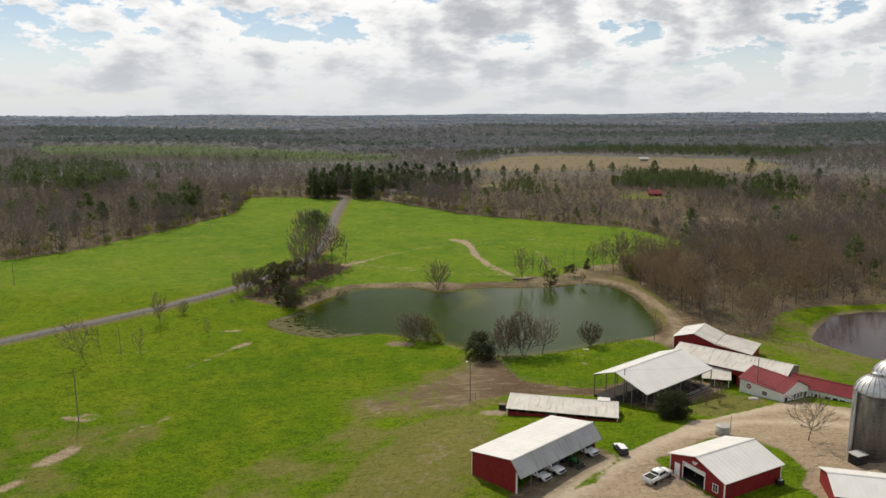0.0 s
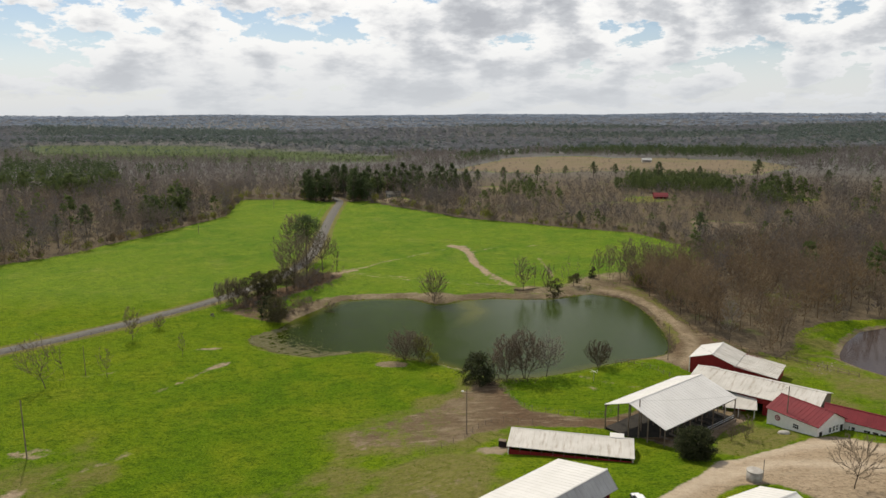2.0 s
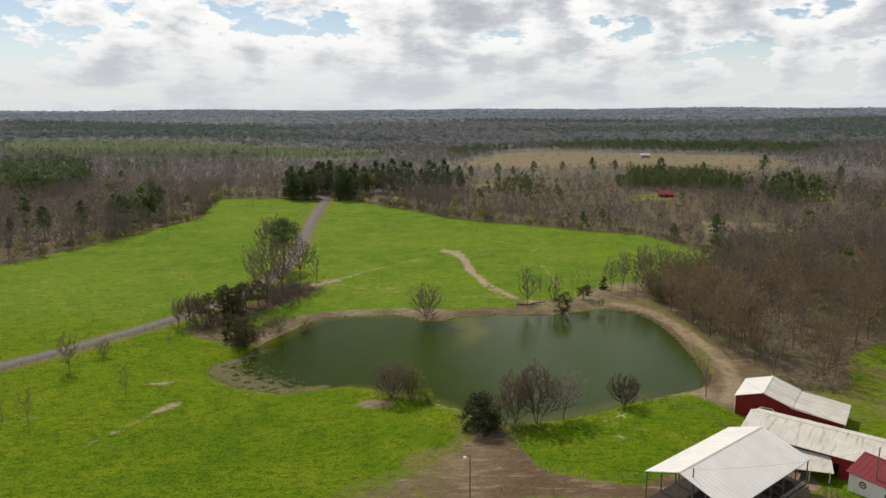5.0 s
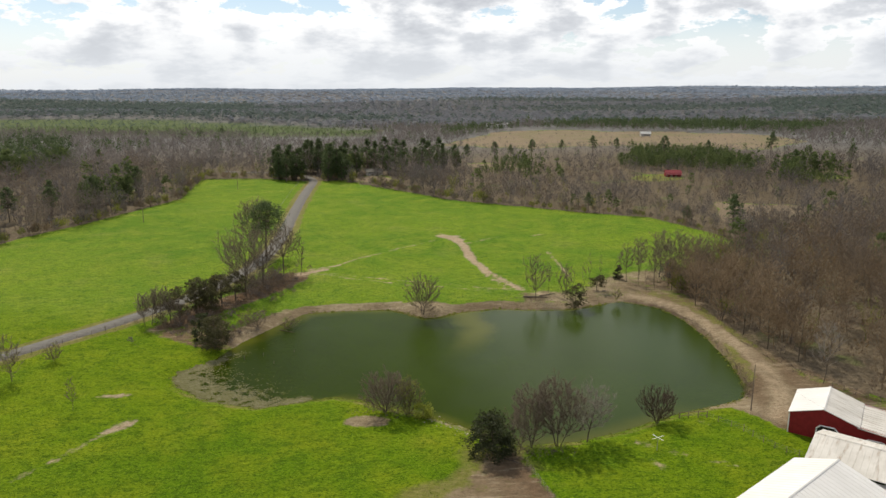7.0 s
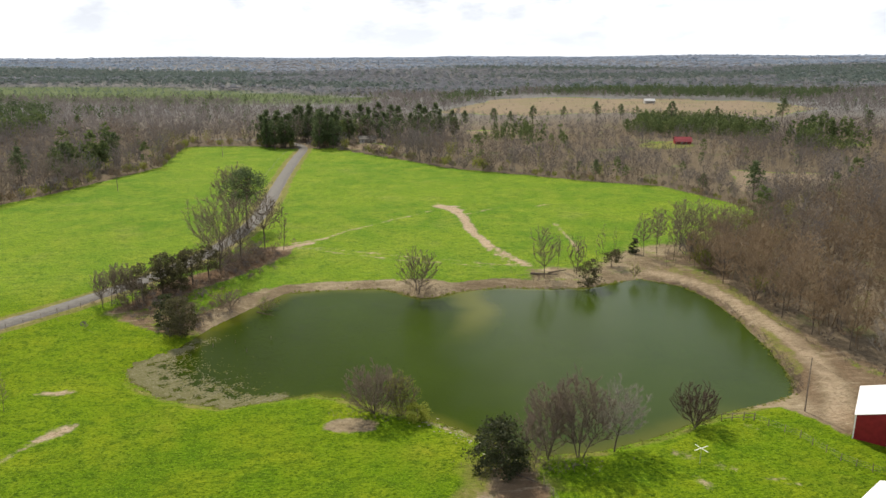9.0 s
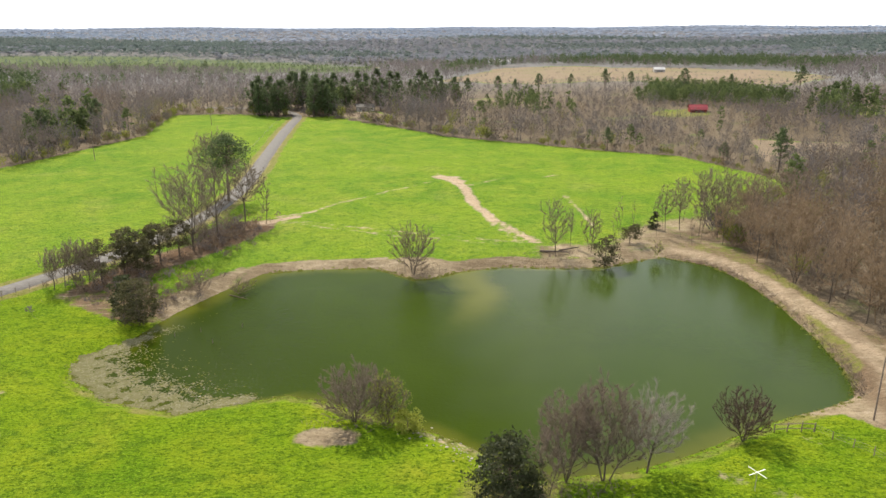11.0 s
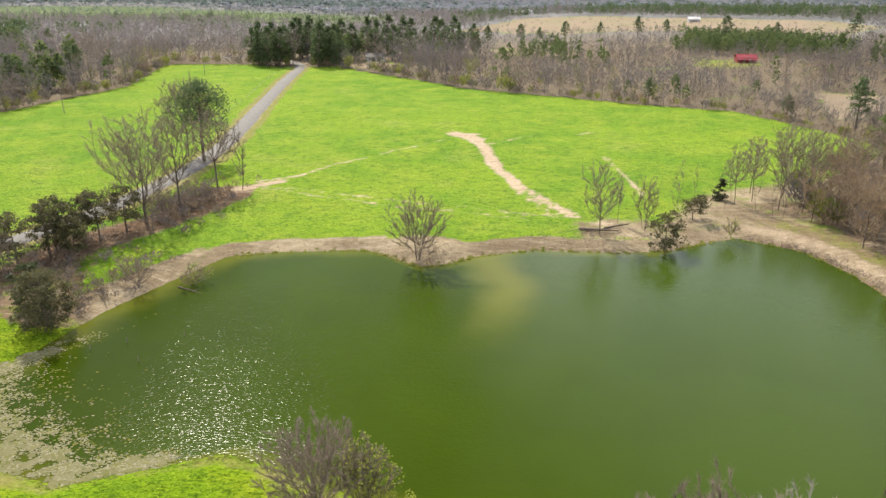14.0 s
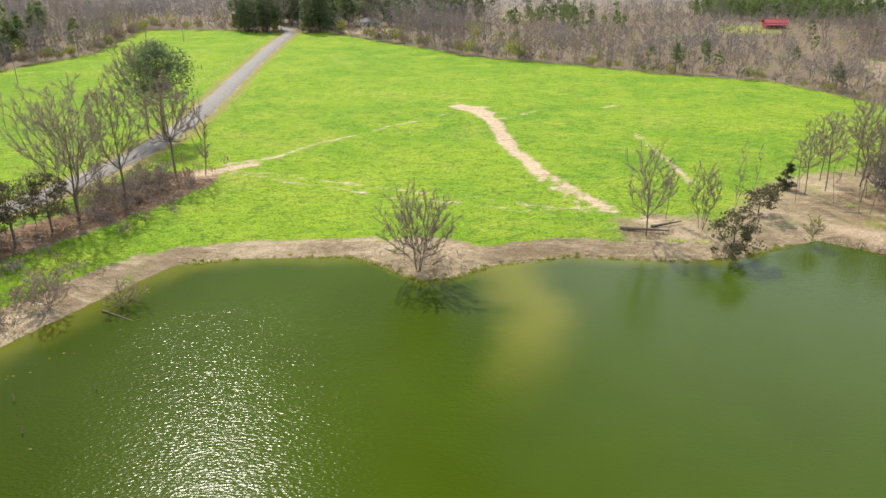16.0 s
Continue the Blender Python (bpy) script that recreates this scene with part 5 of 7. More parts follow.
def golden(p):
    """Hardwoods by the pond are golden-brown, those beyond are grey."""
    g = 0.16 * np.sin(p[:, 0] * 0.05) * np.sin(p[:, 1] * 0.043) + 0.68 * (1 - smooth(230, 420, p[:, 1])) * smooth(40, 90, p[:, 0]) + 0.12
    return np.clip(g + np.random.default_rng(77).normal(0, 0.26, len(p)), 0, 1)


flush = np.random.default_rng(78).uniform(0, 1, len(bare)) < np.where(inside_dist(FIELD, *bare.T) < 22, 0.28, 0.06)
massed("budding_woods", "budding", bare[flush], 10, 34, 5, 5, 9, "young trees flushed yellow-green among bare woods")
bare = bare[~flush]
close = (inside_dist(FIELD, *bare.T) < 16) | ((bare[:, 0] > 60) & (bare[:, 1] < 345) & (bare[:, 0] < 190))
massed("bare_woods_edge", "bare", bare[close], 15, 80, 5, 9, 11, "leafless golden-brown hardwoods around the pasture", golden(bare[close]), wide=1.1)
massed("bare_woods_near", "bare", bare[~close], 14.5, 24, 3, 8, 10, "leafless grey-brown hardwoods behind the pasture", golden(bare[~close]), wide=1.2)
scrub = thinned(keep(np.concatenate([scatter(rng, 72, 260, 190, 400, 5.6), scatter(rng, -330, -120, 300, 560, 6.8), scatter(rng, -120, 320, 400, 620, 6.0)])), 75, 0.5)
hedge = np.array([FIELD[i] + (FIELD[i + 1] - FIELD[i]) * q for i in range(1, 19) for q in rng.uniform(0, 1, int(np.hypot(*(FIELD[i + 1] - FIELD[i])) / 1.3))])
hedge = hedge + rng.normal(0, 2.6, hedge.shape)
hedge = hedge[(inside_dist(FIELD, *hedge.T) > -0.5) & (stroke_dist(ROAD, *hedge.T) > 6) & (inside_dist(POND, *hedge.T) > 9)]
massed("hedge_flush", "budding", hedge[::3], 5.6, 0, 110, 5, 51, "yellow-green budding bushes at the wood's edge", wide=1.3, dense=2.4)
massed("hedge_bushes", "bare", np.concatenate([hedge[1::3], hedge[2::3]]), 5.6, 0, 80, 6, 52, "low leafless bushes at the wood's edge", wide=1.4, dense=1.7)
massed("scrub_thicket", "bare", scrub, 5.0, 0, 30, 6, 19, "low tangled brush under bare woods", golden(scrub), wide=1.6, dense=1.5)
massed("pine_woods_near", "pine", near[piny], 15, 20, 10, 5, 12, "dark green pines among bare woods")
dense = keep(scatter(rng, -300, 300, 440, 740, 5.2))
dense = dense[pine_share(*dense.T) > 0.62]
massed("pine_stand", "pine", dense, 12.5, 16, 8, 5, 53, "close stands of young green pines among bare woods")
old_field = scatter(rng, 20, 400, 730, 1040, 15.0)
old_field = old_field[~hay_clear(old_field) & (np.random.default_rng(54).uniform(0, 1, len(old_field)) < 0.55)]
massed("field_brush", "bare", old_field, 2.6, 0, 18, 5, 55, "low brush scattered over an old hayfield", wide=1.8, shade="_mid", dense=2.0)
mid_p = keep(scatter(rng, -900, 900, 620, 1150, 8.6))
mid_p = mid_p[mid_p[:, 1] < 1150]
piny = pines_among(mid_p, 72)
massed("bare_woods_middle", "bare", mid_p[~piny], 12, 0, 19, 6, 13, "leafless woods beyond the pasture", wide=1.3, shade="_mid")
massed("pine_woods_middle", "pine", mid_p[piny], 12, 0, 56, 5, 14, "pine stands beyond the pasture", wide=1.1, shade="_mid")
# trees from here outwards take the colours with haze painted in
far_p = keep(scatter(rng, -1900, 1900, 1150, 2500, 17.0))
piny = pines_among(far_p, 73)
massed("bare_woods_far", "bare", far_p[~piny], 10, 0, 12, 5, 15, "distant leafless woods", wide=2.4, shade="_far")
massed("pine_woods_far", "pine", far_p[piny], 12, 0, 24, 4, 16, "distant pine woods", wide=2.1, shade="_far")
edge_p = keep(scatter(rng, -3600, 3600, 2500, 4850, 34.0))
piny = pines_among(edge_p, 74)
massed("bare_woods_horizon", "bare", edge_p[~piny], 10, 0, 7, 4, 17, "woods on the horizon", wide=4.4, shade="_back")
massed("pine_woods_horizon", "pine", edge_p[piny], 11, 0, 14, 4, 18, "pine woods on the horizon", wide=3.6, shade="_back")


# the last ridge of woodland, as a low uneven band all round, haze in its colour
ang = np.linspace(0, 2 * math.pi, 720, endpoint=False)
wob = np.random.default_rng(19)
for k, (radius, lift) in enumerate(((4250, 4), (4600, 6), (4880, 9))):
    x, y = radius * np.sin(ang), radius * np.cos(ang)
    top = land(x, y) + lift + 2.5 * np.sin(ang * 9 + k) + 1.5 * np.sin(ang * 23 + 2 * k) + wob.normal(0, 1.1, len(ang))
    low_v, top_v = np.column_stack([x, y, land(x, y) - 8]), np.column_stack([x * 1.004, y * 1.004, top])
    i = np.arange(len(ang))
    j = (i + 1) % len(ang)
    me = build_mesh("backdrop", np.concatenate([low_v, top_v]), np.stack([i, i + len(ang), j + len(ang), j], 1), M["haze_ridge"], True)
    tagged(new("backdrop", me), "wooded ridge on the horizon, haze put into its blue-grey", "ridge", kind="structure")

# ---- farm buildings ----
def shell(name, o, heading, base, label, category="barn"):
    """The base of a building: u along x, v along -y of its own frame."""
    return thing(name, pose(o[0], o[1], base, 0, 0, heading), label, category)


def gable_roof(house, length, depth, ze, zr, rf, ze2, material, over=0.4, thick=0.10, ribs=0.9, labels=("", ""), mats=None):
    """Two roof slopes of ribbed sheet on the frame x: 0..length, y: 0..-depth."""
    yr = -depth * rf
    m0, m1 = mats or (material, material)
    out = []
    for (ya, za, yb, zb, mat, lab) in ((0, ze, yr, zr, m0, labels[0]), (-depth, ze2, yr, zr, m1, labels[1])):
        slope = (zr - za) / (yb - ya)
        sign = 1 if ya > yb else -1
        yo = ya + sign * over
        zo = za + slope * (yo - ya)
        n = max(4, int((length + 2 * over) / ribs))
        fold = [(-over, 0.0)]
        for i in range(1, n):
            x = -over + (length + 2 * over) * i / n
            fold += [(x - 0.04, 0.0), (x - 0.015, 0.03), (x + 0.015, 0.03), (x + 0.04, 0.0)]
        fold += [(length + over, 0.0), (length + over, -thick), (-over, -thick)]
        bm = bmesh.new()
        one, two = [bm.verts.new((x, yo, zo + h)) for x, h in fold], [bm.verts.new((x, yb, zb + h)) for x, h in fold]
        bm.faces.new(one)
        bm.faces.new(two[::-1])
        for i in range(len(fold)):
            j = (i + 1) % len(fold)
            bm.faces.new((one[i], two[i], two[j], one[j]))
        bmesh.ops.recalc_face_normals(bm, faces=bm.faces[:])
        out.append(part("roof", bm, mat, house, lab))
    cap = slab([(-over - 0.02, yr + 0.22, zr + 0.0), (length + over + 0.02, yr + 0.22, zr + 0.0), (length + over + 0.02, yr, zr + 0.09), (-over - 0.02, yr, zr + 0.09)], 0.03)
    b2 = slab([(-over - 0.02, yr, zr + 0.09), (length + over + 0.02, yr, zr + 0.09), (length + over + 0.02, yr - 0.22, zr + 0.0), (-over - 0.02, yr - 0.22, zr + 0.0)], 0.03)
    me = bpy.data.meshes.new("tmp")
    b2.to_mesh(me)
    b2.free()
    cap.from_mesh(me)
    part("ridge_cap", cap, m0, house)
    return out


def wall_y(house, x0, x1, y, z0, z1, material, holes=(), thick=0.16, name="wall", label=""):
    """A long wall along x with openings (xa, xb, za, zb), out of pieces that meet end to end."""
    bm = bmesh.new()
    xs = sorted({x0, x1, *(h[0] for h in holes), *(h[1] for h in holes)})
    for a, b in zip(xs, xs[1:]):
        cut = [h for h in holes if h[0] <= a and h[1] >= b]
        z = z0
        for h in sorted(cut, key=lambda q: q[2]):
            if h[2] > z:
                add_box(bm, (a, y - thick / 2, z), (b, y + thick / 2, h[2]))
            z = h[3]
        if z < z1:
            add_box(bm, (a, y - thick / 2, z), (b, y + thick / 2, z1))
    bmesh.ops.remove_doubles(bm, verts=bm.verts[:], dist=0.001)
    return part(name, bm, material, house, label)


def gable_wall(house, x, depth, z0, ze, zr, rf, ze2, material, hole=None, thick=0.16, label=""):
    """An end wall in the y-z plane with its peak; hole: (ya, yb, z top) from the ground up."""
    yr = -depth * rf
    if hole:
        ya, yb, zt = hole
        pts = [(0, z0), (0, ze), (yr, zr), (-depth, ze2), (-depth, z0), (yb, z0), (yb, zt), (ya, zt), (ya, z0)]
    else:
        pts = [(0, z0), (0, ze), (yr, zr), (-depth, ze2), (-depth, z0)]
    return part("end_wall", extrude_outline(pts, "x", x - thick / 2, x + thick / 2), material, house, label)


# equipment shed: red end walls and back, open front
Z0 = 7.0
shed = shell("equipment_shed", (4.76, 113.65), 41.84, Z0, "red equipment shed with a white metal roof, open along its front")
L, D, ZE, ZR, RF, ZF = 20.8, 11.07, 10.91 - Z0, 12.68 - Z0, 0.83, 10.61 - Z0
# front slope gets a greyer sheet, its shade put into the colour
gable_roof(shed, L, D, ZE, ZR, RF, ZF, M["white_roof"], 0.3, mats=(M["white_roof"], M["grey_roof"]), labels=("white metal roof sheet", "front slope, greyed for facing away from the sun"))
gable_wall(shed, 0.1, D - 0.9, -0.8, ZE - 0.15, ZR - 0.15, RF * D / (D - 0.9), ZF + 0.3, M["red"])
gable_wall(shed, L - 0.1, D - 0.9, -0.8, ZE - 0.15, ZR - 0.15, RF * D / (D - 0.9), ZF + 0.3, M["red"])
wall_y(shed, 0.2, L - 0.2, -0.12, -0.8, ZE - 0.15, M["red"])
part("corner_board", box((-0.02, -D + 0.78, -0.5), (0.2, -D + 0.98, ZF + 0.15)), M["white"], shed, "white corner board")
part("corner_board", box((-0.02, -0.1, -0.6), (0.12, 0.04, ZE - 0.1)), M["white"], shed, "white corner board")
for i in range(1, 6):
    part("post", box((L * i / 6 - 0.1, -D + 0.7, -0.6), (L * i / 6 + 0.1, -D + 0.9, ZF + 0.1), 0.015), M["post"], shed)
part("header_beam", box((0.2, -D + 0.66, ZF - 0.12), (L - 0.2, -D + 0.94, ZF + 0.22)), M["post"], shed)

# garage
Z0 = 8.0
garage = shell("garage", (37.76, 111.73), 27.92, Z0, "red garage with a white metal roof and an open roll-up door", "garage")
L, D, ZE, ZR, RF = 13.0, 11.24, 3.3, 5.1, 0.49
gable_roof(garage, L, D, ZE, ZR, RF, ZE, M["white_roof"], 0.35, labels=("white metal roof sheet", "white metal roof sheet"))
gable_wall(garage, 0.1, D, -0.6, ZE - 0.1, ZR - 0.12, RF, ZE - 0.1, M["red"], hole=(-2.9, -7.3, 2.9))
gable_wall(garage, L - 0.1, D, -0.6, ZE - 0.1, ZR - 0.12, RF, ZE - 0.1, M["red"])
wall_y(garage, 0.2, L - 0.2, -0.1, -0.6, ZE - 0.1, M["red"])
wall_y(garage, 0.2, L - 0.2, -D + 0.1, -0.6, ZE - 0.1, M["red"])
# garage interior's shade is put into the floor colour
part("floor", box((0.2, -D + 0.2, -0.6), (L - 0.2, -0.2, 0.32)), M["dark"], garage, "floor with the unlit inside put into its near-black colour")

# long low shed
Z0 = 3.6
low_shed = shell("low_shed", (15.18, 149.6), -13.1, Z0, "long low red shed under a rusty white metal roof", "shed")
L, D = 22.3, 8.7
gable_roof(low_shed, L, D, 2.5, 3.95, 0.29, 3.15, M["old_roof"], 0.25, labels=("weathered whitish roof sheet", "weathered whitish roof sheet"))
gable_wall(low_shed, 0.1, D, -1.2, 2.4, 3.85, 0.29, 3.05, M["red"])
gable_wall(low_shed, L - 0.1, D, -1.2, 2.4, 3.85, 0.29, 3.05, M["red"])
wall_y(low_shed, 0.2, L - 0.2, -0.1, -1.2, 2.4, M["red"])
wall_y(low_shed, 0.2, L - 0.2, -D + 0.1, -1.2, 2.35, M["red"], label="red board wall below an open gap")
part("eave_beam", box((0, -D + 0.0, 2.9), (L, -D + 0.18, 3.08)), M["post"], low_shed)
for i in range(12):
    x = 0.2 + (L - 0.4) * i / 11
    part("post", box((x - 0.07, -D + 0.02, 2.0), (x + 0.07, -D + 0.16, 2.95)), M["post"], low_shed)

# open free-stall barn
Z0 = 3.0
barn = shell("open_barn", (34.03, 155.86), 38.46, Z0, "open-sided cattle barn under a broad white metal roof")
L, D, ZE, ZR, RF, ZF = 25.3, 14.63, 8.48 - Z0, 10.74 - Z0, 0.41, 8.1 - Z0
gable_roof(barn, L, D, ZE, ZR, RF, ZF, M["white_roof"], 0.0, 0.12, labels=("bright white roof sheet", "bright white roof sheet"))

# long barn
Z0 = 2.2
long_barn = shell("long_barn", (66.1, 185.06), -39.8, Z0, "long milking barn with a pale weathered metal roof")
L, D = 27.1, 13.5
gable_roof(long_barn, L, D, 6.0 - Z0, 8.08 - Z0, 0.49, 6.4 - Z0, M["old_roof"], 0.3, labels=("pale weathered roof sheet", "pale weathered roof sheet"), mats=(M["old_roof"], M["old_roof"]))

# red hay barn with a lean-to
Z0 = 1.0
hay_barn = shell("hay_barn", (64.46, 193.66), 55.62, Z0, "red hay barn with a white roof and a long lean-to")
L, D = 11.1, 10.84
gable_roof(hay_barn, L, D, 5.42 - Z0, 7.11 - Z0, 0.49, 5.2 - Z0, M["white_roof"], 0.25, labels=("white roof sheet", "stained white roof sheet"), mats=(M["white_roof"], M["old_roof"]))

# dairy house and its wing
Z0 = 2.4
dairy = shell("dairy_house", (76.8, 163.6), -60, 3.0, "white dairy house with a red metal roof", "house")
L, D = 11.0, 9.0
gable_roof(dairy, L, D, 3.2, 5.4, 0.48, 3.5, M["red_roof"], 0.4)
wing = shell("dairy_wing", (83.46, 162.03), -40.93, Z0, "low white wing with a red metal roof", "house")
gable_roof(wing, 13.1, 6.15, 3.1, 4.7, 0.5, 3.1, M["red_roof"], 0.3)

# ---- grass tufts over the pasture, reeds and flotsam at the marshy corner ----
def tuft_field(name, spots, height, width, per, seed, material, label, category="grass"):
    rng = np.random.default_rng(seed)
    n = len(spots) * per
    c = np.repeat(spots, per, 0) + rng.normal(0, width * 0.35, (n, 2))
    z = np.repeat(land(spots[:, 0], spots[:, 1]), per)
    h = height * np.repeat(rng.uniform(0.4, 1.3, len(spots)), per) * rng.uniform(0.7, 1.1, n)
    a = rng.uniform(0, 2 * math.pi, n)
    w = width * rng.uniform(0.3, 0.6, n)
    base = np.column_stack([c, z - 0.03])
    sx = np.column_stack([np.cos(a) * w, np.sin(a) * w, np.zeros(n)])
    tip = base + np.column_stack([rng.normal(0, 0.3, (n, 2)) * h[:, None], h])
    v = np.stack([base - sx, base + sx, tip], 1).reshape(-1, 3)
    me = build_mesh(name, v, np.arange(len(v)).reshape(-1, 3), material, False, {"tint": np.repeat(rng.uniform(0, 1, len(spots)), per * 3)})
    return tagged(new(name, me), label, category, kind="stuff")


def value_at(values, p):
    """A ground mask read at places inside the fine part of the grid."""
    i = np.clip(np.searchsorted(gx, p[:, 0]), 0, nx - 1)
    j = np.clip(np.searchsorted(gy, p[:, 1]), 0, ny - 1)
    return values.reshape(ny, nx)[j, i]


M["tuft"] = make_wood("grass_tufts", (0.075, 0.135, 0.006), (0.13, 0.19, 0.012), (0.10, 0.16, 0.01), 0.5)
M["reed"] = make_wood("dead_reeds", (0.20, 0.17, 0.11), (0.34, 0.30, 0.22), (0.26, 0.22, 0.15))
rng = np.random.default_rng(8)
spots = scatter(rng, -125, 95, 98, 400, 0.85)
lumps = np.sin(spots[:, 0] * 0.9 + 2 * np.sin(spots[:, 1] * 0.31)) * np.sin(spots[:, 1] * 1.15 + 1.7 * np.sin(spots[:, 0] * 0.27)) + rng.normal(0, 0.5, len(spots))
grassy = (value_at(dirt, spots) < 0.3) & (inside_dist(POND, *spots.T) > 1.0) & (stroke_dist(ROAD, *spots.T) > 4.5) & (value_at(woods, spots) < 0.4) & (np.abs(spots[:, 0]) < 14 + 0.66 * spots[:, 1])
tuft_field("pasture_grass", spots[grassy & (lumps > rng.uniform(-1.2, 1.4, len(spots)) + 1.6 * smooth(170, 390, spots[:, 1]))], 0.13, 0.42, 3, 21, M["tuft"], "lush uneven green pasture grass")
SHELF = [(-53, 233), (-57, 227), (-54.5, 220.5), (-46, 213), (-35, 209.3), (-27, 211.5)]


def scum(name, count, reach, size, seed, material, label):
    """Flat ragged rafts of weed afloat just above the water, thick at the shore and thinning outwards."""
    rng = np.random.default_rng(seed)
    k = rng.integers(0, len(SHELF) - 1, count)
    q = rng.uniform(0, 1, (count, 1))
    line = np.array(SHELF, float)
    p = line[k] * (1 - q) + line[k + 1] * q
    reach = reach * (1.25 - 0.85 * smooth(-46, -28, p[:, :1]))
    out = np.array([(0.72, 0.69)])
    p = p + out * np.abs(rng.normal(0, reach, (count, 1))) + rng.normal(0, 0.7, p.shape)
    patch = np.sin(p[:, 0] * 1.1 + 1.5 * np.sin(p[:, 1] * 0.7)) * np.sin(p[:, 1] * 1.3 + np.sin(p[:, 0] * 0.9)) + rng.normal(0, 0.45, count)
    p = p[(inside_dist(POND, *p.T) < 0.6) & (patch > -0.05)]
    n = len(p)
    ang = (np.arange(6)[None] + rng.uniform(-0.35, 0.35, (n, 6))) * math.pi / 3
    r = size * rng.uniform(0.35, 1.25, (n, 1)) * rng.uniform(0.5, 1.2, (n, 6))
    x, y = p[:, :1] + np.cos(ang) * r * 1.4, p[:, 1:] + np.sin(ang) * r
    z = np.maximum(land(x.ravel(), y.ravel()).reshape(n, 6), 0.0) + rng.uniform(0.015, 0.05, (n, 1))
    v = np.stack([x, y, z], -1).reshape(-1, 3)
    f = (np.arange(n) * 6)[:, None] + np.arange(6)[None]
    return tagged(new(name, build_mesh(name, v, f, material, False, {"tint": np.repeat(rng.uniform(0, 1, n), 6)})), label, "weed", kind="stuff")


M["scum"] = make_wood("dried_scum", (0.10, 0.096, 0.048), (0.185, 0.17, 0.11), (0.14, 0.13, 0.075))
M["weed"] = make_wood("floating_weed", (0.05, 0.065, 0.008), (0.13, 0.12, 0.035), (0.08, 0.085, 0.015))
scum("dried_scum", 26000, 3.4, 0.12, 22, M["scum"], "pale dried scum matted in the marshy corner")
M["film"] = make_wood("silty_film", (0.085, 0.085, 0.03), (0.12, 0.112, 0.058), (0.10, 0.095, 0.045))
scum("shallow_mat", 2600, 2.2, 0.42, 24, M["film"], "tan silty mat filling the shallow corner")
scum("floating_weed", 6000, 5.2, 0.13, 23, M["weed"], "drifts of olive weed afloat on the pond")

# ---- what stands on and round the buildings ----
def local_post(house, x, y, top, r=0.09, name="post", material=None, bottom=None):
    """A timber post of a building from the ground under it up to a height in its own frame."""
    w = house.matrix_world @ Vector((x, y, 0))
    z0 = at_land(w.x, w.y) - house.matrix_world.translation.z - 0.3 if bottom is None else bottom
    return part(name, box((x - r, y - r, z0), (x + r, y + r, top), 0.012), material or M["post"], house)


def window(house, cx, cz, w, h, plane, at, out, frame_mat=None, bars=1):
    """A framed window on a wall. plane 'x': wall in y-z at x = at; plane 'y': wall in x-z at y = at; out: +1 or -1."""
    def bx(a0, a1, z0, z1, d0, d1):
        d0, d1 = sorted((at + out * d0, at + out * d1))
        return box((a0, d0, z0), (a1, d1, z1)) if plane == "y" else box((d0, a0, z0), (d1, a1, z1))
    frame_mat = frame_mat or M["white"]
    pane = part("window", bx(cx - w / 2, cx + w / 2, cz - h / 2, cz + h / 2, 0.082, 0.10), M["glass"], house, "dark glass pane")
    t = 0.09
    for a0, a1, z0, z1 in ((cx - w / 2 - t, cx - w / 2, cz - h / 2 - t, cz + h / 2 + t), (cx + w / 2, cx + w / 2 + t, cz - h / 2 - t, cz + h / 2 + t), (cx - w / 2, cx + w / 2, cz + h / 2, cz + h / 2 + t), (cx - w / 2, cx + w / 2, cz - h / 2 - t, cz - h / 2)):
        part("window_frame", bx(a0, a1, z0, z1, 0.08, 0.13), frame_mat, pane)
    for i in range(bars):
        a = cx - w / 2 + w * (i + 1) / (bars + 1)
        part("glazing_bar", bx(a - 0.02, a + 0.02, cz - h / 2, cz + h / 2, 0.10, 0.12), frame_mat, pane)
    part("glazing_bar", bx(cx - w / 2, cx + w / 2, cz - 0.02, cz + 0.02, 0.10, 0.121), frame_mat, pane)
    return pane


def door_leaf(house, cx, w, h, plane, at, out, material, z0=0.0, label=""):
    def bx(a0, a1, b0, b1, d0, d1):
        d0, d1 = sorted((at + out * d0, at + out * d1))
        return box((a0, d0, b0), (a1, d1, b1)) if plane == "y" else box((d0, a0, b0), (d1, a1, b1))
    leaf = part("door", bx(cx - w / 2, cx + w / 2, z0, z0 + h, 0.082, 0.12), material, house, label)
    for a0, a1, b0, b1 in ((cx - w / 2 - 0.09, cx - w / 2, z0, z0 + h + 0.09), (cx + w / 2, cx + w / 2 + 0.09, z0, z0 + h + 0.09), (cx - w / 2, cx + w / 2, z0 + h, z0 + h + 0.09)):
        part("door_frame", bx(a0, a1, b0, b1, 0.08, 0.14), M["white"], leaf)
    part("handle", bx(cx + w * 0.36, cx + w * 0.42, z0 + 0.95, z0 + 1.05, 0.12, 0.17), M["galv"], leaf)
    return leaf


# garage front (the wall at x = 0.1, facing -x)
X = 0.02
roll = part("roll_up_door", box((0.16, -7.3, 2.25), (0.22, -2.9, 3.0)), M["white"], garage, "white sectional door, half raised")
for i in range(2):
    part("door_section", box((0.13, -7.28, 2.30 + 0.36 * i), (0.16, -2.92, 2.62 + 0.36 * i), 0.01), M["white"], roll)
for y in (-2.9, -7.45):
    part("door_jamb", box((X - 0.06, y, -0.1), (X, y + 0.15, 2.95)), M["white"], garage)
part("door_head", box((X - 0.06, -7.45, 2.95), (X, -2.75, 3.1)), M["white"], garage)
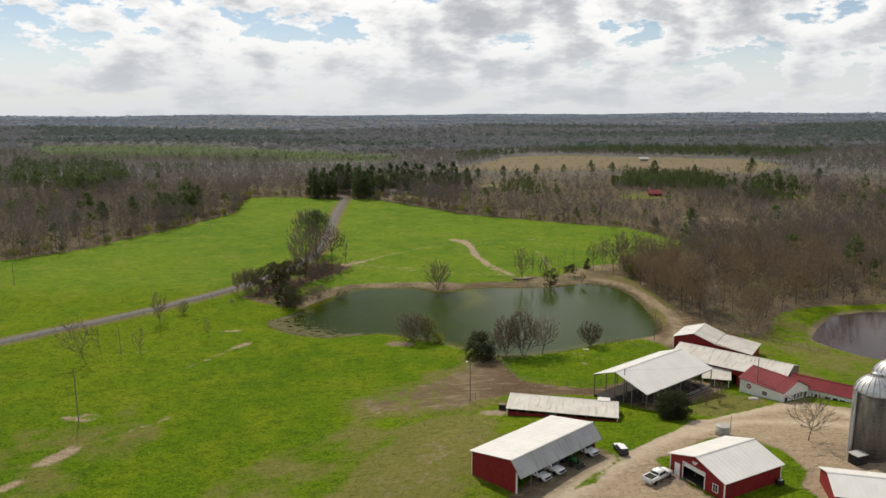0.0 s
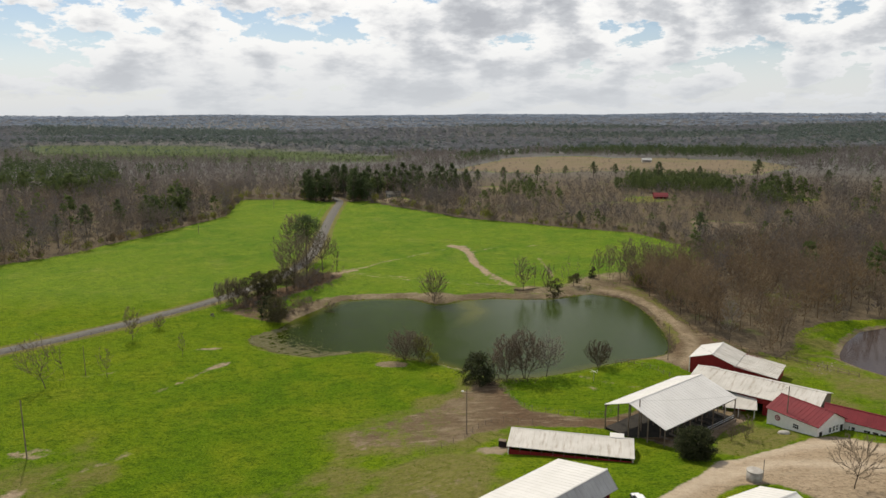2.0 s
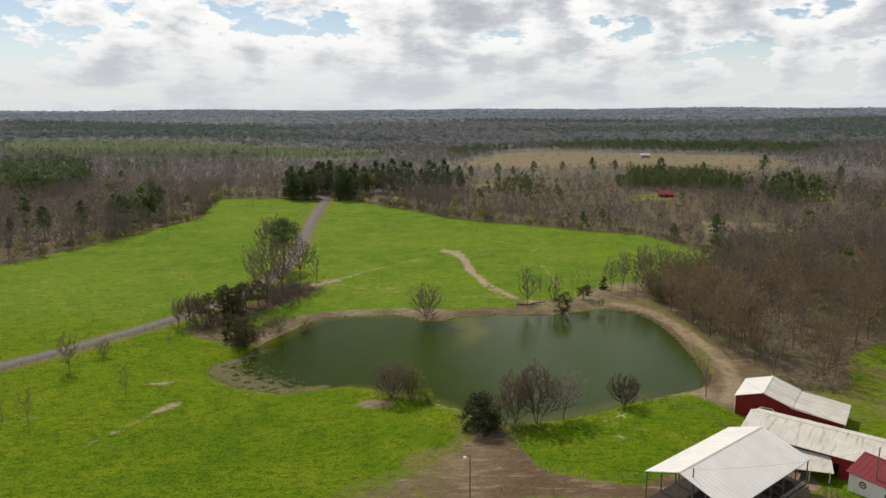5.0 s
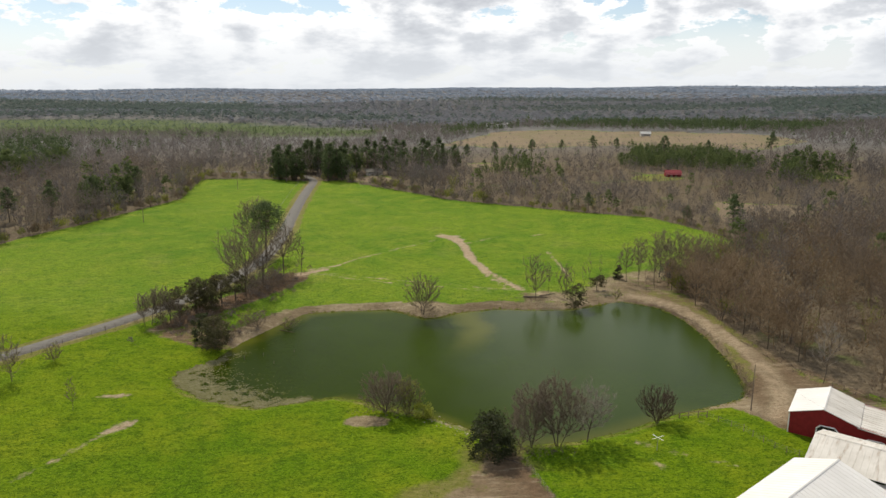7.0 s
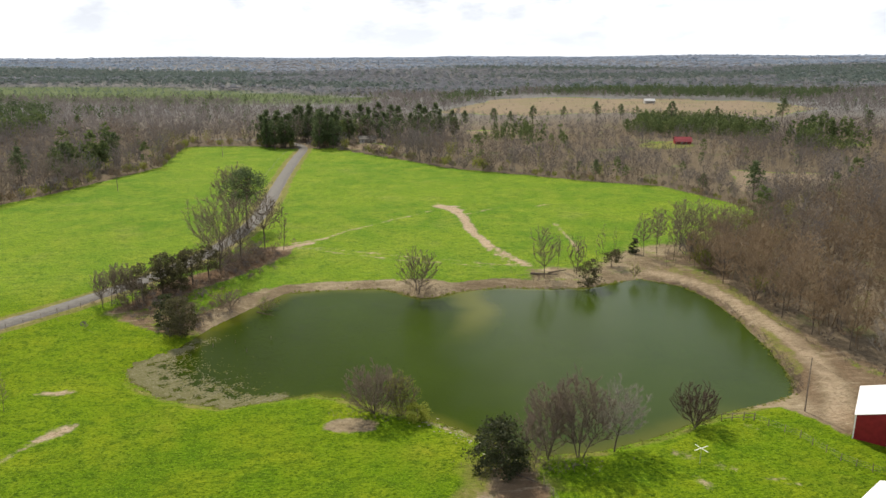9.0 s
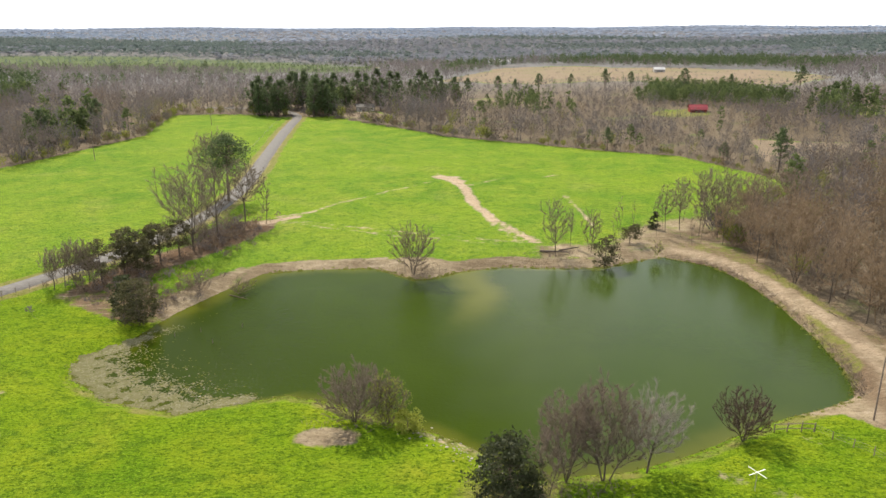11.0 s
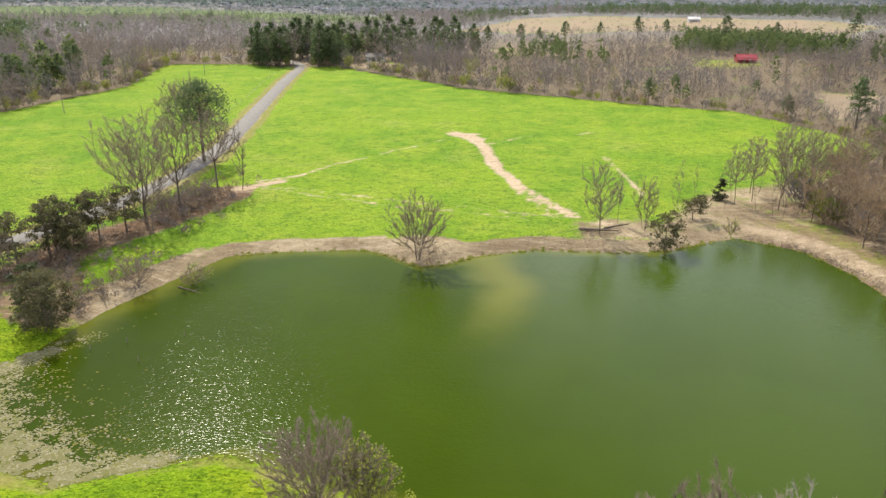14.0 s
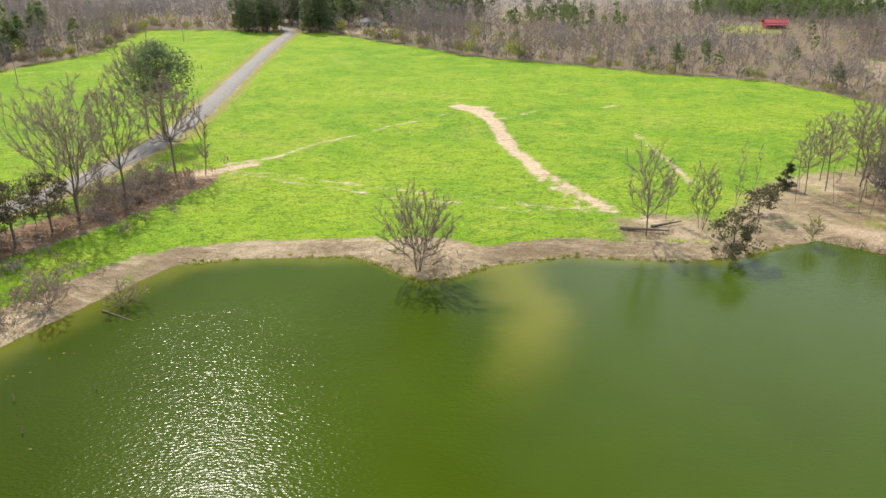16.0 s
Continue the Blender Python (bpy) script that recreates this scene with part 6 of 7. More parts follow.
door_leaf(garage, -1.65, 0.95, 2.05, "x", 0.10, -1, M["white"], 0.05, "white side door")
window(garage, -9.5, 1.5, 0.9, 1.2, "x", 0.10, -1)
part("sign_board", box((X - 0.05, -5.45, 3.45), (X, -4.75, 3.95)), M["white"], garage, "small pale sign board")
for i in range(3):
    part("letter_bar", box((X - 0.062, -5.38, 3.52 + 0.14 * i), (X - 0.05, -4.82 - 0.1 * i, 3.58 + 0.14 * i)), M["red"], garage)
lamp_arm = part("wall_lamp", box((X - 0.35, -5.9, 4.2), (X, -5.84, 4.26)), M["galv"], garage)
part("lamp_head", lathe([(0.05, 0.0), (0.16, -0.06), (0.17, -0.16)], 12), M["galv"], lamp_arm).location = (X - 0.32, -5.87, 4.2)
for y in (-0.02, -11.26):
    part("corner_board", box((-0.02, y - 0.02 if y < -1 else y - 0.14, -0.4), (0.16, y + 0.14 if y < -1 else y + 0.02, 3.25)), M["white"], garage, "white corner board")
part("corner_board", box((12.84, -11.28, -0.4), (13.02, -11.1, 3.25)), M["white"], garage, "white corner board")
part("apron", box((-2.2, -7.6, -0.35), (0.02, -0.6, 0.04)), M["post"], garage, "dark oil-stained apron")
for i in range(1, 22):
    part("wall_rib", box((0.6 * i - 0.02, -11.27, -0.4), (0.6 * i + 0.02, -11.24, 3.15)), M["red"], garage)
# a workbench and drums just inside the garage
bench = thing("workbench", garage.matrix_world @ pose(2.2, -5.0, 0.32), "cluttered timber workbench inside the open garage", "bench")
part("top", box((-0.4, -1.4, 0.82), (0.4, 1.4, 0.9)), M["post"], bench)
for x in (-0.3, 0.3):
    for y in (-1.25, 1.25):
        part("leg", box((x - 0.05, y - 0.05, 0), (x + 0.05, y + 0.05, 0.82)), M["post"], bench)
saw = thing("saw_horse", garage.matrix_world @ pose(-0.9, -5.6, 0.04), "pale timber saw horse on the apron", "trestle")
part("beam", box((-0.05, -0.9, 0.75), (0.05, 0.9, 0.85)), M["post"], saw)
for y in (-0.75, 0.75):
    for x in (-0.35, 0.35):
        v, f = tubes([(x, y, 0)], [(0, y, 0.76)], [0.04], [0.04], 4)
        mesh_part("leg", build_mesh("leg", v, f, M["post"]), saw)
unit = thing("cooling_unit", garage.matrix_world @ pose(12.0, -12.0, 0), "dark outdoor cooling unit beside the garage", "machine")
unit.location.z = at_land(unit.location.x, unit.location.y)
part("case", box((-0.45, -0.45, 0), (0.45, 0.45, 0.9), 0.04), M["dark"], unit)
part("fan_guard", lathe([(0.38, 0.9), (0.38, 0.94), (0.05, 0.97)], 16), M["galv"], unit)

# ribs on the red walls of the equipment shed
for i in range(1, 17):
    y = -0.6 * i
    part("wall_rib", box((-0.01, y - 0.02, -0.6), (0.02, y + 0.02, (3.7 + (1.75 * -y / 9.2) if y > -9.2 else 4.2) - 0.35)), M["red"], shed)

# low shed
part("roof_vent_box", box((18.2, -2.9, 3.7), (20.8, -0.8, 4.02), 0.03), M["white_roof"], low_shed, "flat white box on the ridge")
for i in range(1, 37):
    part("wall_rib", box((0.6 * i - 0.02, -8.63, -0.9), (0.6 * i + 0.02, -8.60, 2.3)), M["red"], low_shed)
part("corner_board", box((-0.03, -8.72, -0.9), (0.14, -8.55, 2.9)), M["white"], low_shed, "white corner board")
part("corner_board", box((22.16, -8.72, -0.9), (22.33, -8.55, 2.9)), M["white"], low_shed, "white corner board")
crate = thing("feed_bin", pose(12.6, 145.6, at_land(12.6, 145.6), 0, 0, -13), "dark old feed bin at the shed's end", "bin")
part("body", box((-0.7, -0.5, 0), (0.7, 0.5, 1.2), 0.05), M["dark"], crate)
part("lid", box((-0.75, -0.55, 1.2), (0.75, 0.55, 1.28), 0.02), M["post"], crate)

# open barn: posts, rails, mangers
L, D, ZE, ZR, RF, ZF = 25.3, 14.63, 8.48 - 3.0, 10.74 - 3.0, 0.41, 8.1 - 3.0
for i in range(7):
    x = 0.25 + (L - 0.5) * i / 6
    local_post(barn, x, -0.3, ZE - 0.05)
    local_post(barn, x, -D + 0.3, ZF - 0.05)
    local_post(barn, x, -D * RF, ZR - 0.15)
    local_post(barn, x, -D * 0.72, ZF + (ZR - ZF) * 0.45)
for y, z in ((-0.3, ZE - 0.1), (-D + 0.3, ZF - 0.1), (-D * RF, ZR - 0.2)):
    part("beam", box((0.1, y - 0.08, z - 0.28), (L - 0.1, y + 0.08, z)), M["post"], barn)
for z in (0.7, 1.15):
    part("rail", box((0.2, -D + 0.26, z), (L - 0.2, -D + 0.34, z + 0.09)), M["galv"], barn, "galvanised rail")
    part("rail", box((0.2, -0.34, z - 1.2), (L - 0.2, -0.26, z - 1.11)), M["galv"], barn, "galvanised rail")
part("feed_curb", box((0.3, -D - 0.25, -0.9), (L - 0.3, -D + 0.15, 0.5)), M["post"], barn, "stained concrete feed curb")
part("yard_curb", box((-0.2, -0.6, -2.2), (0.1, -6.0, -0.55)), M["concrete"], barn)
for i in range(9):
    x = 2.2 + 2.6 * i
    part("stall_divider", box((x - 0.03, -D * 0.9, 0.2), (x + 0.03, -D * 0.72, 1.1)), M["galv_dark"], barn)
# near-black floor paints in the shade beneath the roof
floor_pad = part("floor", box((0.3, -D + 0.3, -3.0), (L - 0.3, -0.3, 0.62)), M["dark"], barn, "stained floor, the roof's shade put into its near-black colour")

# long milking barn
L, D, ZE, ZF, ZR = 27.1, 13.5, 3.8, 4.2, 5.88
wall_y(long_barn, 0.2, L - 0.2, -0.3, -1.4, ZE - 0.1, M["red"])
wall_y(long_barn, 11.0, L - 0.2, -D + 0.4, -0.8, ZF - 0.15, M["red"], holes=((13.0, 16.5, -0.8, 2.6), (20.0, 21.2, 0.9, 2.0)), label="dark red wall in the roof's shade")
gable_wall(long_barn, L - 0.2, D - 0.4, -0.9, ZE - 0.1, ZR - 0.15, 0.50, ZF - 0.15, M["post"], label="bare timber gable")
gable_wall(long_barn, 0.2, D - 0.4, -1.2, ZE - 0.1, ZR - 0.15, 0.50, ZF - 0.15, M["post"], hole=(-4, -9, 2.8), label="bare timber gable")
for i in range(5):
    local_post(long_barn, 0.4 + 2.6 * i, -D + 0.4, ZF - 0.1)
annex = part("annex_roof", slab([(8.2, -D + 0.2, 3.55), (15.2, -D + 0.2, 3.55), (16.5, -D - 3.6, 2.5), (10.2, -D - 5.6, 2.2)], 0.1), M["old_roof"], long_barn, "pale annex roof sheet")
for x, y in ((10.4, -D - 5.2), (13.0, -D - 4.6), (8.6, -D - 1.2), (15.9, -D - 3.4)):
    local_post(long_barn, x, y, 2.35, 0.07, material=M["white"])

# hay barn: red front with white-trimmed doorways, and the lean-to
L, D = 11.1, 10.84
ZE, ZR, ZF = 5.42 - 1.0, 7.11 - 1.0, 5.2 - 1.0
front = [(0, -0.5), (0, ZE - 0.1), (-D * 0.49, ZR - 0.12), (-D, ZF - 0.1), (-D - 9.5, 2.8), (-D - 9.5, -0.5)]
part("end_wall", extrude_outline(front, "x", 0.02, 0.18), M["red"], hay_barn, "barn-red metal front")
part("end_wall", extrude_outline(front, "x", L - 0.18, L - 0.02), M["red"], hay_barn)
wall_y(hay_barn, 0.2, L - 0.2, -0.1, -0.5, ZE - 0.1, M["red"])
wall_y(hay_barn, 0.2, L - 0.2, -D - 9.4, -0.5, 2.75, M["red"])


def octagon_door(house, y, w, h):
    """A dark panel, painted as a doorway's shade, with clipped corners in a white trim, on the wall at x = 0."""
    c = 0.6
    ring = [(y - w / 2, 0.0), (y - w / 2, h - c), (y - w / 2 + c, h), (y + w / 2 - c, h), (y + w / 2, h - c), (y + w / 2, 0.0)]
    # no hole in the wall: the dark inside is a near-black panel
    hole = part("doorway", extrude_outline(ring, "x", -0.06, 0.015), M["dark"], house, "dark panel painted as an open doorway's shade")
    for (ya, za), (yb, zb) in zip(ring, ring[1:]):
        v, f = tubes([(-0.07, ya, za)], [(-0.07, yb, zb)], [0.12], [0.12], 4)
        mesh_part("door_trim", build_mesh("door_trim", v, f, M["white"]), hole)


octagon_door(hay_barn, -6.2, 3.4, 2.9)
octagon_door(hay_barn, -13.6, 3.4, 2.2)
part("corner_board", box((-0.03, -0.06, -0.4), (0.14, 0.12, ZE - 0.1)), M["white"], hay_barn, "white corner board")
# lean-to roof in line with the main slope but flatter
bm = slab([(-0.3, -D + 0.1, ZF - 0.16), (L + 0.3, -D + 0.1, ZF - 0.16), (L + 0.3, -D - 9.9, 2.84), (-0.3, -D - 9.9, 2.84)], 0.1)
lean_roof = part("lean_to_roof", bm, M["old_roof"], hay_barn, "stained white lean-to roof")
for i in range(13):
    x = -0.2 + (L + 0.4) * i / 12
    part("roof_rib", slab([(x - 0.03, -D + 0.08, ZF - 0.11), (x + 0.03, -D + 0.08, ZF - 0.11), (x + 0.03, -D - 9.9, 2.89), (x - 0.03, -D - 9.9, 2.89)], 0.05), M["old_roof"], lean_roof)

# dairy house
L, D = 11.0, 9.0
wall_y(dairy, 0.1, L - 0.1, -0.1, -1.0, 3.1, M["white"])
wall_y(dairy, 0.1, L - 0.1, -D + 0.15, -1.0, 3.3, M["white"])
gable_wall(dairy, 0.1, D - 0.05, -1.0, 3.05, 5.22, 0.48, 3.32, M["white"])
gable_wall(dairy, L - 0.1, D - 0.05, -1.0, 3.05, 5.22, 0.48, 3.32, M["white"])
window(dairy, -2.4, 1.7, 0.7, 1.1, "x", L - 0.1, 1)
window(dairy, -3.6, 1.7, 0.7, 1.1, "x", L - 0.1, 1)
window(dairy, -4.8, 1.7, 0.7, 1.1, "x", L - 0.1, 1)
door_leaf(dairy, -7.9, 1.0, 2.05, "x", L - 0.1, 1, M["dark"], 0.0, "dark door")
door_leaf(dairy, -1.0, 0.95, 2.05, "x", L - 0.1, 1, M["dark"], 0.0, "dark door")
badge = part("sign", extrude_outline([(0.6 * math.cos(i * math.pi / 8), 0.6 * math.sin(i * math.pi / 8)) for i in range(16)], "y", -0.05, -0.01), M["red"], dairy, "round red sign")
badge.location = (2.3, -D + 0.06, 1.9)
for i in range(5):
    a = i * 2 * math.pi / 5
    part("petal", box((0.27 * math.cos(a) - 0.1, -0.07, 0.27 * math.sin(a) - 0.1), (0.27 * math.cos(a) + 0.1, -0.05, 0.27 * math.sin(a) + 0.1)), M["white"], badge)
window(dairy, 6.4, 1.6, 1.2, 0.9, "y", -D + 0.15, -1, bars=2)
for x in (0.2, 0.9):
    local_post(dairy, x, -D - 0.25, 3.2, 0.06, material=M["white"])
wall_y(wing, 0.1, 13.0, -0.1, -1.0, 3.0, M["white"])
wall_y(wing, 0.1, 13.0, -6.05, -1.0, 3.0, M["white"])
gable_wall(wing, 0.1, 6.1, -1.0, 2.95, 4.55, 0.5, 2.95, M["white"])
gable_wall(wing, 13.0, 6.1, -1.0, 2.95, 4.55, 0.5, 2.95, M["white"])
for x in (5.6, 8.3, 11.2):
    window(wing, x, 1.5, 1.1, 1.0, "y", -6.05, -1, bars=1)
door_leaf(wing, 9.8, 0.95, 2.05, "y", -6.05, -1, M["dark"], 0.0, "dark door")
# wall is closed here; a near-black panel paints the opening's shade
part("opening_shade", box((1.6, -6.16, -0.3), (4.2, -6.12, 1.9)), M["dark"], wing, "dark panel painted as a wide opening's shade")
for x in (4.7, 5.2):
    part("wall_panel", box((x, -6.16, 0.2), (x + 0.35, -6.13, 2.4)), M["white"], wing)
# boulder and stones by the dairy
rock = thing("boulder", pose(69.6, 152.6, at_land(69.6, 152.6)), "pale rounded boulder beside the dairy house", "rock")
bm = bmesh.new()
bmesh.ops.create_icosphere(bm, subdivisions=2, radius=1.0)
for v in bm.verts:
    v.co = Vector((v.co.x * 1.3, v.co.y * 0.9, max(v.co.z, -0.3) * 0.6)) * (1 + 0.15 * noise.noise(v.co * 1.7))
part("stone", bm, M["concrete"], rock, smooth=True)

# silos
def silo(x, y, r, h, label):
    s = thing("silo", pose(x, y, at_land(x, y)), label, "silo")
    part("drum", lathe([(r, -0.5), (r, h)], 40), M["silo"], s, "stained grey concrete stave drum", True)
    for i in range(int(h / 0.75)):
        z = 0.4 + 0.75 * i
        part("hoop", lathe([(r + 0.002, z), (r + 0.035, z + 0.01), (r + 0.035, z + 0.05), (r + 0.002, z + 0.06)], 40), M["galv_dark"], s)
    dome = part("dome", lathe([(r * 1.03, h - 0.1), (r * 1.03, h + 0.05), (r * 0.93, h + r * 0.34), (r * 0.74, h + r * 0.6), (r * 0.48, h + r * 0.8), (r * 0.2, h + r * 0.9)], 40), M["galv"], s, "ribbed galvanised dome", True)
    for i in range(20):
        a = i * math.pi / 10
        ring = [(r * 1.035, h + 0.05), (r * 0.935, h + r * 0.34), (r * 0.745, h + r * 0.6), (r * 0.485, h + r * 0.8), (r * 0.2, h + r * 0.905)]
        pts = np.array([(q * math.cos(a), q * math.sin(a), z) for q, z in ring])
        v, f = tubes(pts[:-1], pts[1:], np.full(4, 0.05), np.full(4, 0.05), 4)
        mesh_part("rib", build_mesh("rib", v, f, M["galv_dark"]), dome)
    part("cap", lathe([(r * 0.22, h + r * 0.89), (r * 0.22, h + r * 1.0), (0.05, h + r * 1.08)], 16), M["galv"], s)
    v, f = tubes([(-r - 0.35, -0.3, 0.5)], [(-r - 0.35, -0.3, h + 0.2)], [0.42], [0.42], 8)
    mesh_part("chute", build_mesh("chute", v, f, M["galv"], True), s, "round metal unloading chute")
    return s


M["silo"] = Mat("stave_concrete", 0.9)
_n = M["silo"].noise(0.8, 5, 0.7, False, (1, 1, 0.25))
M["silo"] = M["silo"].color(M["silo"].mix(M["silo"].step(_n, 0.3, 0.7), (0.075, 0.066, 0.058), (0.17, 0.148, 0.125))).bump(_n, 0.02).done()
silo(74.1, 117.2, 3.15, 11.9, "grey concrete stave silo with a galvanised dome")
silo(80.5, 122.5, 3.35, 13.0, "taller grey silo behind, with a pale dome")
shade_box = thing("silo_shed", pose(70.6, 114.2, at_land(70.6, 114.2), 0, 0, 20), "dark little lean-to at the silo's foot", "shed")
part("body", box((-1.2, -0.9, -0.2), (1.2, 0.9, 1.7)), M["dark"], shade_box)
part("roof", box((-1.35, -1.05, 1.7), (1.35, 1.05, 1.8)), M["grey_roof"], shade_box)

# the barn at the yard's near edge
Z0 = 7.6
edge_barn = shell("machine_barn", (61.0, 108.2), -14, Z0, "machine barn with a white metal roof at the yard's edge")
gable_roof(edge_barn, 16, 9, 2.9, 4.3, 0.5, 2.9, M["white_roof"], 0.3)
gable_wall(edge_barn, 0.1, 9, -0.6, 2.8, 4.15, 0.5, 2.8, M["red"])
gable_wall(edge_barn, 15.9, 9, -0.6, 2.8, 4.15, 0.5, 2.8, M["red"])
wall_y(edge_barn, 0.2, 15.8, -0.1, -0.6, 2.8, M["red"])
wall_y(edge_barn, 0.2, 15.8, -8.9, -0.6, 2.8, M["red"])

# water tank by the lane
tank = thing("water_tank", pose(52.8, 127.9, at_land(52.8, 127.9)), "squat pale concrete water tank with a lid", "tank")
part("drum", lathe([(1.25, -0.3), (1.25, 1.7)], 24), M["concrete"], tank, "", True)
part("lid", lathe([(1.32, 1.7), (1.32, 1.85), (1.1, 1.9), (0.3, 1.98)], 24), M["concrete"], tank, "pale lid")
pipe = thing("vent_pipe", pose(54.6, 128.6, at_land(54.6, 128.6)), "thin dark standpipe beside the tank", "pipe")
v, f = tubes([(0, 0, -0.3)], [(0, 0, 3.4)], [0.06], [0.06], 8)
mesh_part("pipe", build_mesh("pipe", v, f, M["galv_dark"], True), pipe)


# ---- vehicles ----
def wheel(car, x, y, r, w=0.24):
    bm = lathe([(r * 0.62, -w / 2), (r * 0.95, -w / 2), (r, -w / 2 + 0.04), (r, w / 2 - 0.04), (r * 0.95, w / 2), (r * 0.62, w / 2)], 20)
    tyre = part("wheel", bm, M["tyre"], car, "", True)
    tyre.matrix_local = pose(x, y, r, 90, 0, 0)
    part("rim", lathe([(r * 0.60, -w / 2 + 0.01), (r * 0.60, w / 2 - 0.01)], 16), M["galv"], tyre)


def body_shape(profile, width, tuck=0.1, waist=0.0):
    """A car body: a side outline (x, z, inset) swept across, narrowed at each point by its inset."""
    bm = bmesh.new()
    left = [bm.verts.new((x, width / 2 - i, z)) for x, z, i in profile]
    right = [bm.verts.new((x, -width / 2 + i, z)) for x, z, i in profile]
    bm.faces.new(left[::-1])
    bm.faces.new(right)
    n = len(profile)
    for i in range(n):
        bm.faces.new((left[i], left[(i + 1) % n], right[(i + 1) % n], right[i]))
    bmesh.ops.recalc_face_normals(bm, faces=bm.faces[:])
    bmesh.ops.bevel(bm, geom=bm.edges[:], offset=0.05, segments=2, affect="EDGES")
    return bm


def pickup(m, label, paint="car_white"):
    car = thing("pickup_truck", m, label, "truck")
    part("body", body_shape([(2.9, 0.5, 0.06), (2.88, 0.95, 0.08), (2.7, 1.1, 0.1), (1.35, 1.16, 0.04), (-2.85, 1.16, 0.04), (-2.9, 0.55, 0.04)], 1.98), M[paint], car, "", True)
    cab = part("cab", body_shape([(1.4, 1.1, 0.08), (0.75, 1.78, 0.24), (-0.75, 1.82, 0.24), (-1.0, 1.1, 0.08)], 1.94), M[paint], car, "", True)
    part("windscreen", slab([(1.33, 0.78, 1.22), (1.33, -0.78, 1.22), (0.82, -0.66, 1.76), (0.82, 0.66, 1.76)], 0.03), M["glass"], cab)
    part("rear_window", slab([(-0.93, -0.74, 1.3), (-0.93, 0.74, 1.3), (-0.82, 0.64, 1.72), (-0.82, -0.64, 1.72)], 0.03), M["glass"], cab)
    for s in (1, -1):
        for x0, x1 in ((0.85, 0.05), (-0.02, -0.78)):
            part("side_window", extrude_outline([(x0, 1.24), (x0 - 0.12, 1.68), (x1 + 0.05, 1.68), (x1, 1.24)], "y", s * 0.80, s * 0.905), M["glass"], cab)
        part("wing_mirror", box((0.95, s * 0.93, 1.2), (1.1, s * 1.15, 1.4) if s > 0 else (1.1, -0.93, 1.4)) if s > 0 else box((0.95, -1.15, 1.2), (1.1, -0.93, 1.4)), M["car_black"], car)
        part("headlight", box((2.83, s * 0.75 - 0.14, 0.78), (2.92, s * 0.75 + 0.14, 0.98)), M["glass"], car)
        part("tail_light", box((-2.93, s * 0.86 - 0.06, 0.75), (-2.86, s * 0.86 + 0.06, 1.05)), M["red"], car)
    part("load_bed", box((-2.75, -0.82, 1.165), (-1.1, 0.82, 1.19)), M["dark"], car, "dark open load bed")
    for a in ((-2.86, -0.97, 1.15), (-2.86, 0.82, 1.15)):
        part("bed_rail", box(a, (-1.05, a[1] + 0.15, 1.32)), M[paint], car)
    part("tailgate", box((-2.93, -0.9, 0.7), (-2.84, 0.9, 1.3), 0.02), M[paint], car)
    part("bumper", box((2.88, -0.95, 0.42), (3.0, 0.95, 0.62), 0.02), M["galv"], car)
    part("rear_bumper", box((-3.05, -0.95, 0.45), (-2.92, 0.95, 0.62), 0.02), M["galv"], car)
    part("grille", box((2.9, -0.55, 0.66), (2.93, 0.55, 0.98)), M["car_black"], car)
    for x in (1.95, -1.8):
        for s in (1, -1):
            wheel(car, x, s * 0.86, 0.4)
    return car


def suv(m, label):
    car = thing("car", m, label, "car")
    part("body", body_shape([(2.3, 0.4, 0.06), (2.28, 0.85, 0.08), (1.2, 1.02, 0.05), (-2.25, 1.05, 0.05), (-2.3, 0.45, 0.05)], 1.86), M["car_black"], car, "", True)
    cab = part("cabin", body_shape([(1.25, 1.0, 0.08), (0.5, 1.62, 0.2), (-1.95, 1.64, 0.2), (-2.2, 1.0, 0.08)], 1.82), M["glass"], car, "dark glazed cabin", True)
    part("roof_panel", box((-1.9, -0.68, 1.62), (0.45, 0.68, 1.68), 0.02), M["car_white"], cab, "pale roof catching the light")
    for s in (1, -1):
        part("roof_rail", box((-1.8, s * 0.72 - 0.02, 1.66), (0.3, s * 0.72 + 0.02, 1.72)), M["galv"], cab)
        part("headlight", box((2.2, s * 0.68 - 0.16, 0.68), (2.31, s * 0.68 + 0.16, 0.84)), M["car_white"], car)
        part("tail_light", box((-2.31, s * 0.78 - 0.07, 0.75), (-2.24, s * 0.78 + 0.07, 1.0)), M["red"], car)
    part("bumper", box((2.26, -0.8, 0.36), (2.38, 0.8, 0.56), 0.02), M["galv"], car)
    part("bonnet", box((1.25, -0.75, 1.0), (2.15, 0.75, 1.03), 0.01), M["car_white"], car, "bright bonnet panel")
    for x in (1.45, -1.4):
        for s in (1, -1):
            wheel(car, x, s * 0.82, 0.36)
    return car


def ground_pose(x, y, turn):
    return pose(x, y, at_land(x, y), 0, 0, turn)


pickup(ground_pose(35.0, 109.0, 38), "white crew-cab pickup parked on gravel")
suv(ground_pose(31.4, 119.2, 98) @ Matrix.Scale(0.86, 4), "black estate car with pale roof parked on grass")
pickup(ground_pose(15.2, 111.2, -48), "old white farm truck parked under the shed")
pickup(ground_pose(17.8, 113.0, -48), "old white farm truck beside another in the shed")
pickup(ground_pose(24.7, 119.5, -48), "pale grey truck at the shed's far bay")


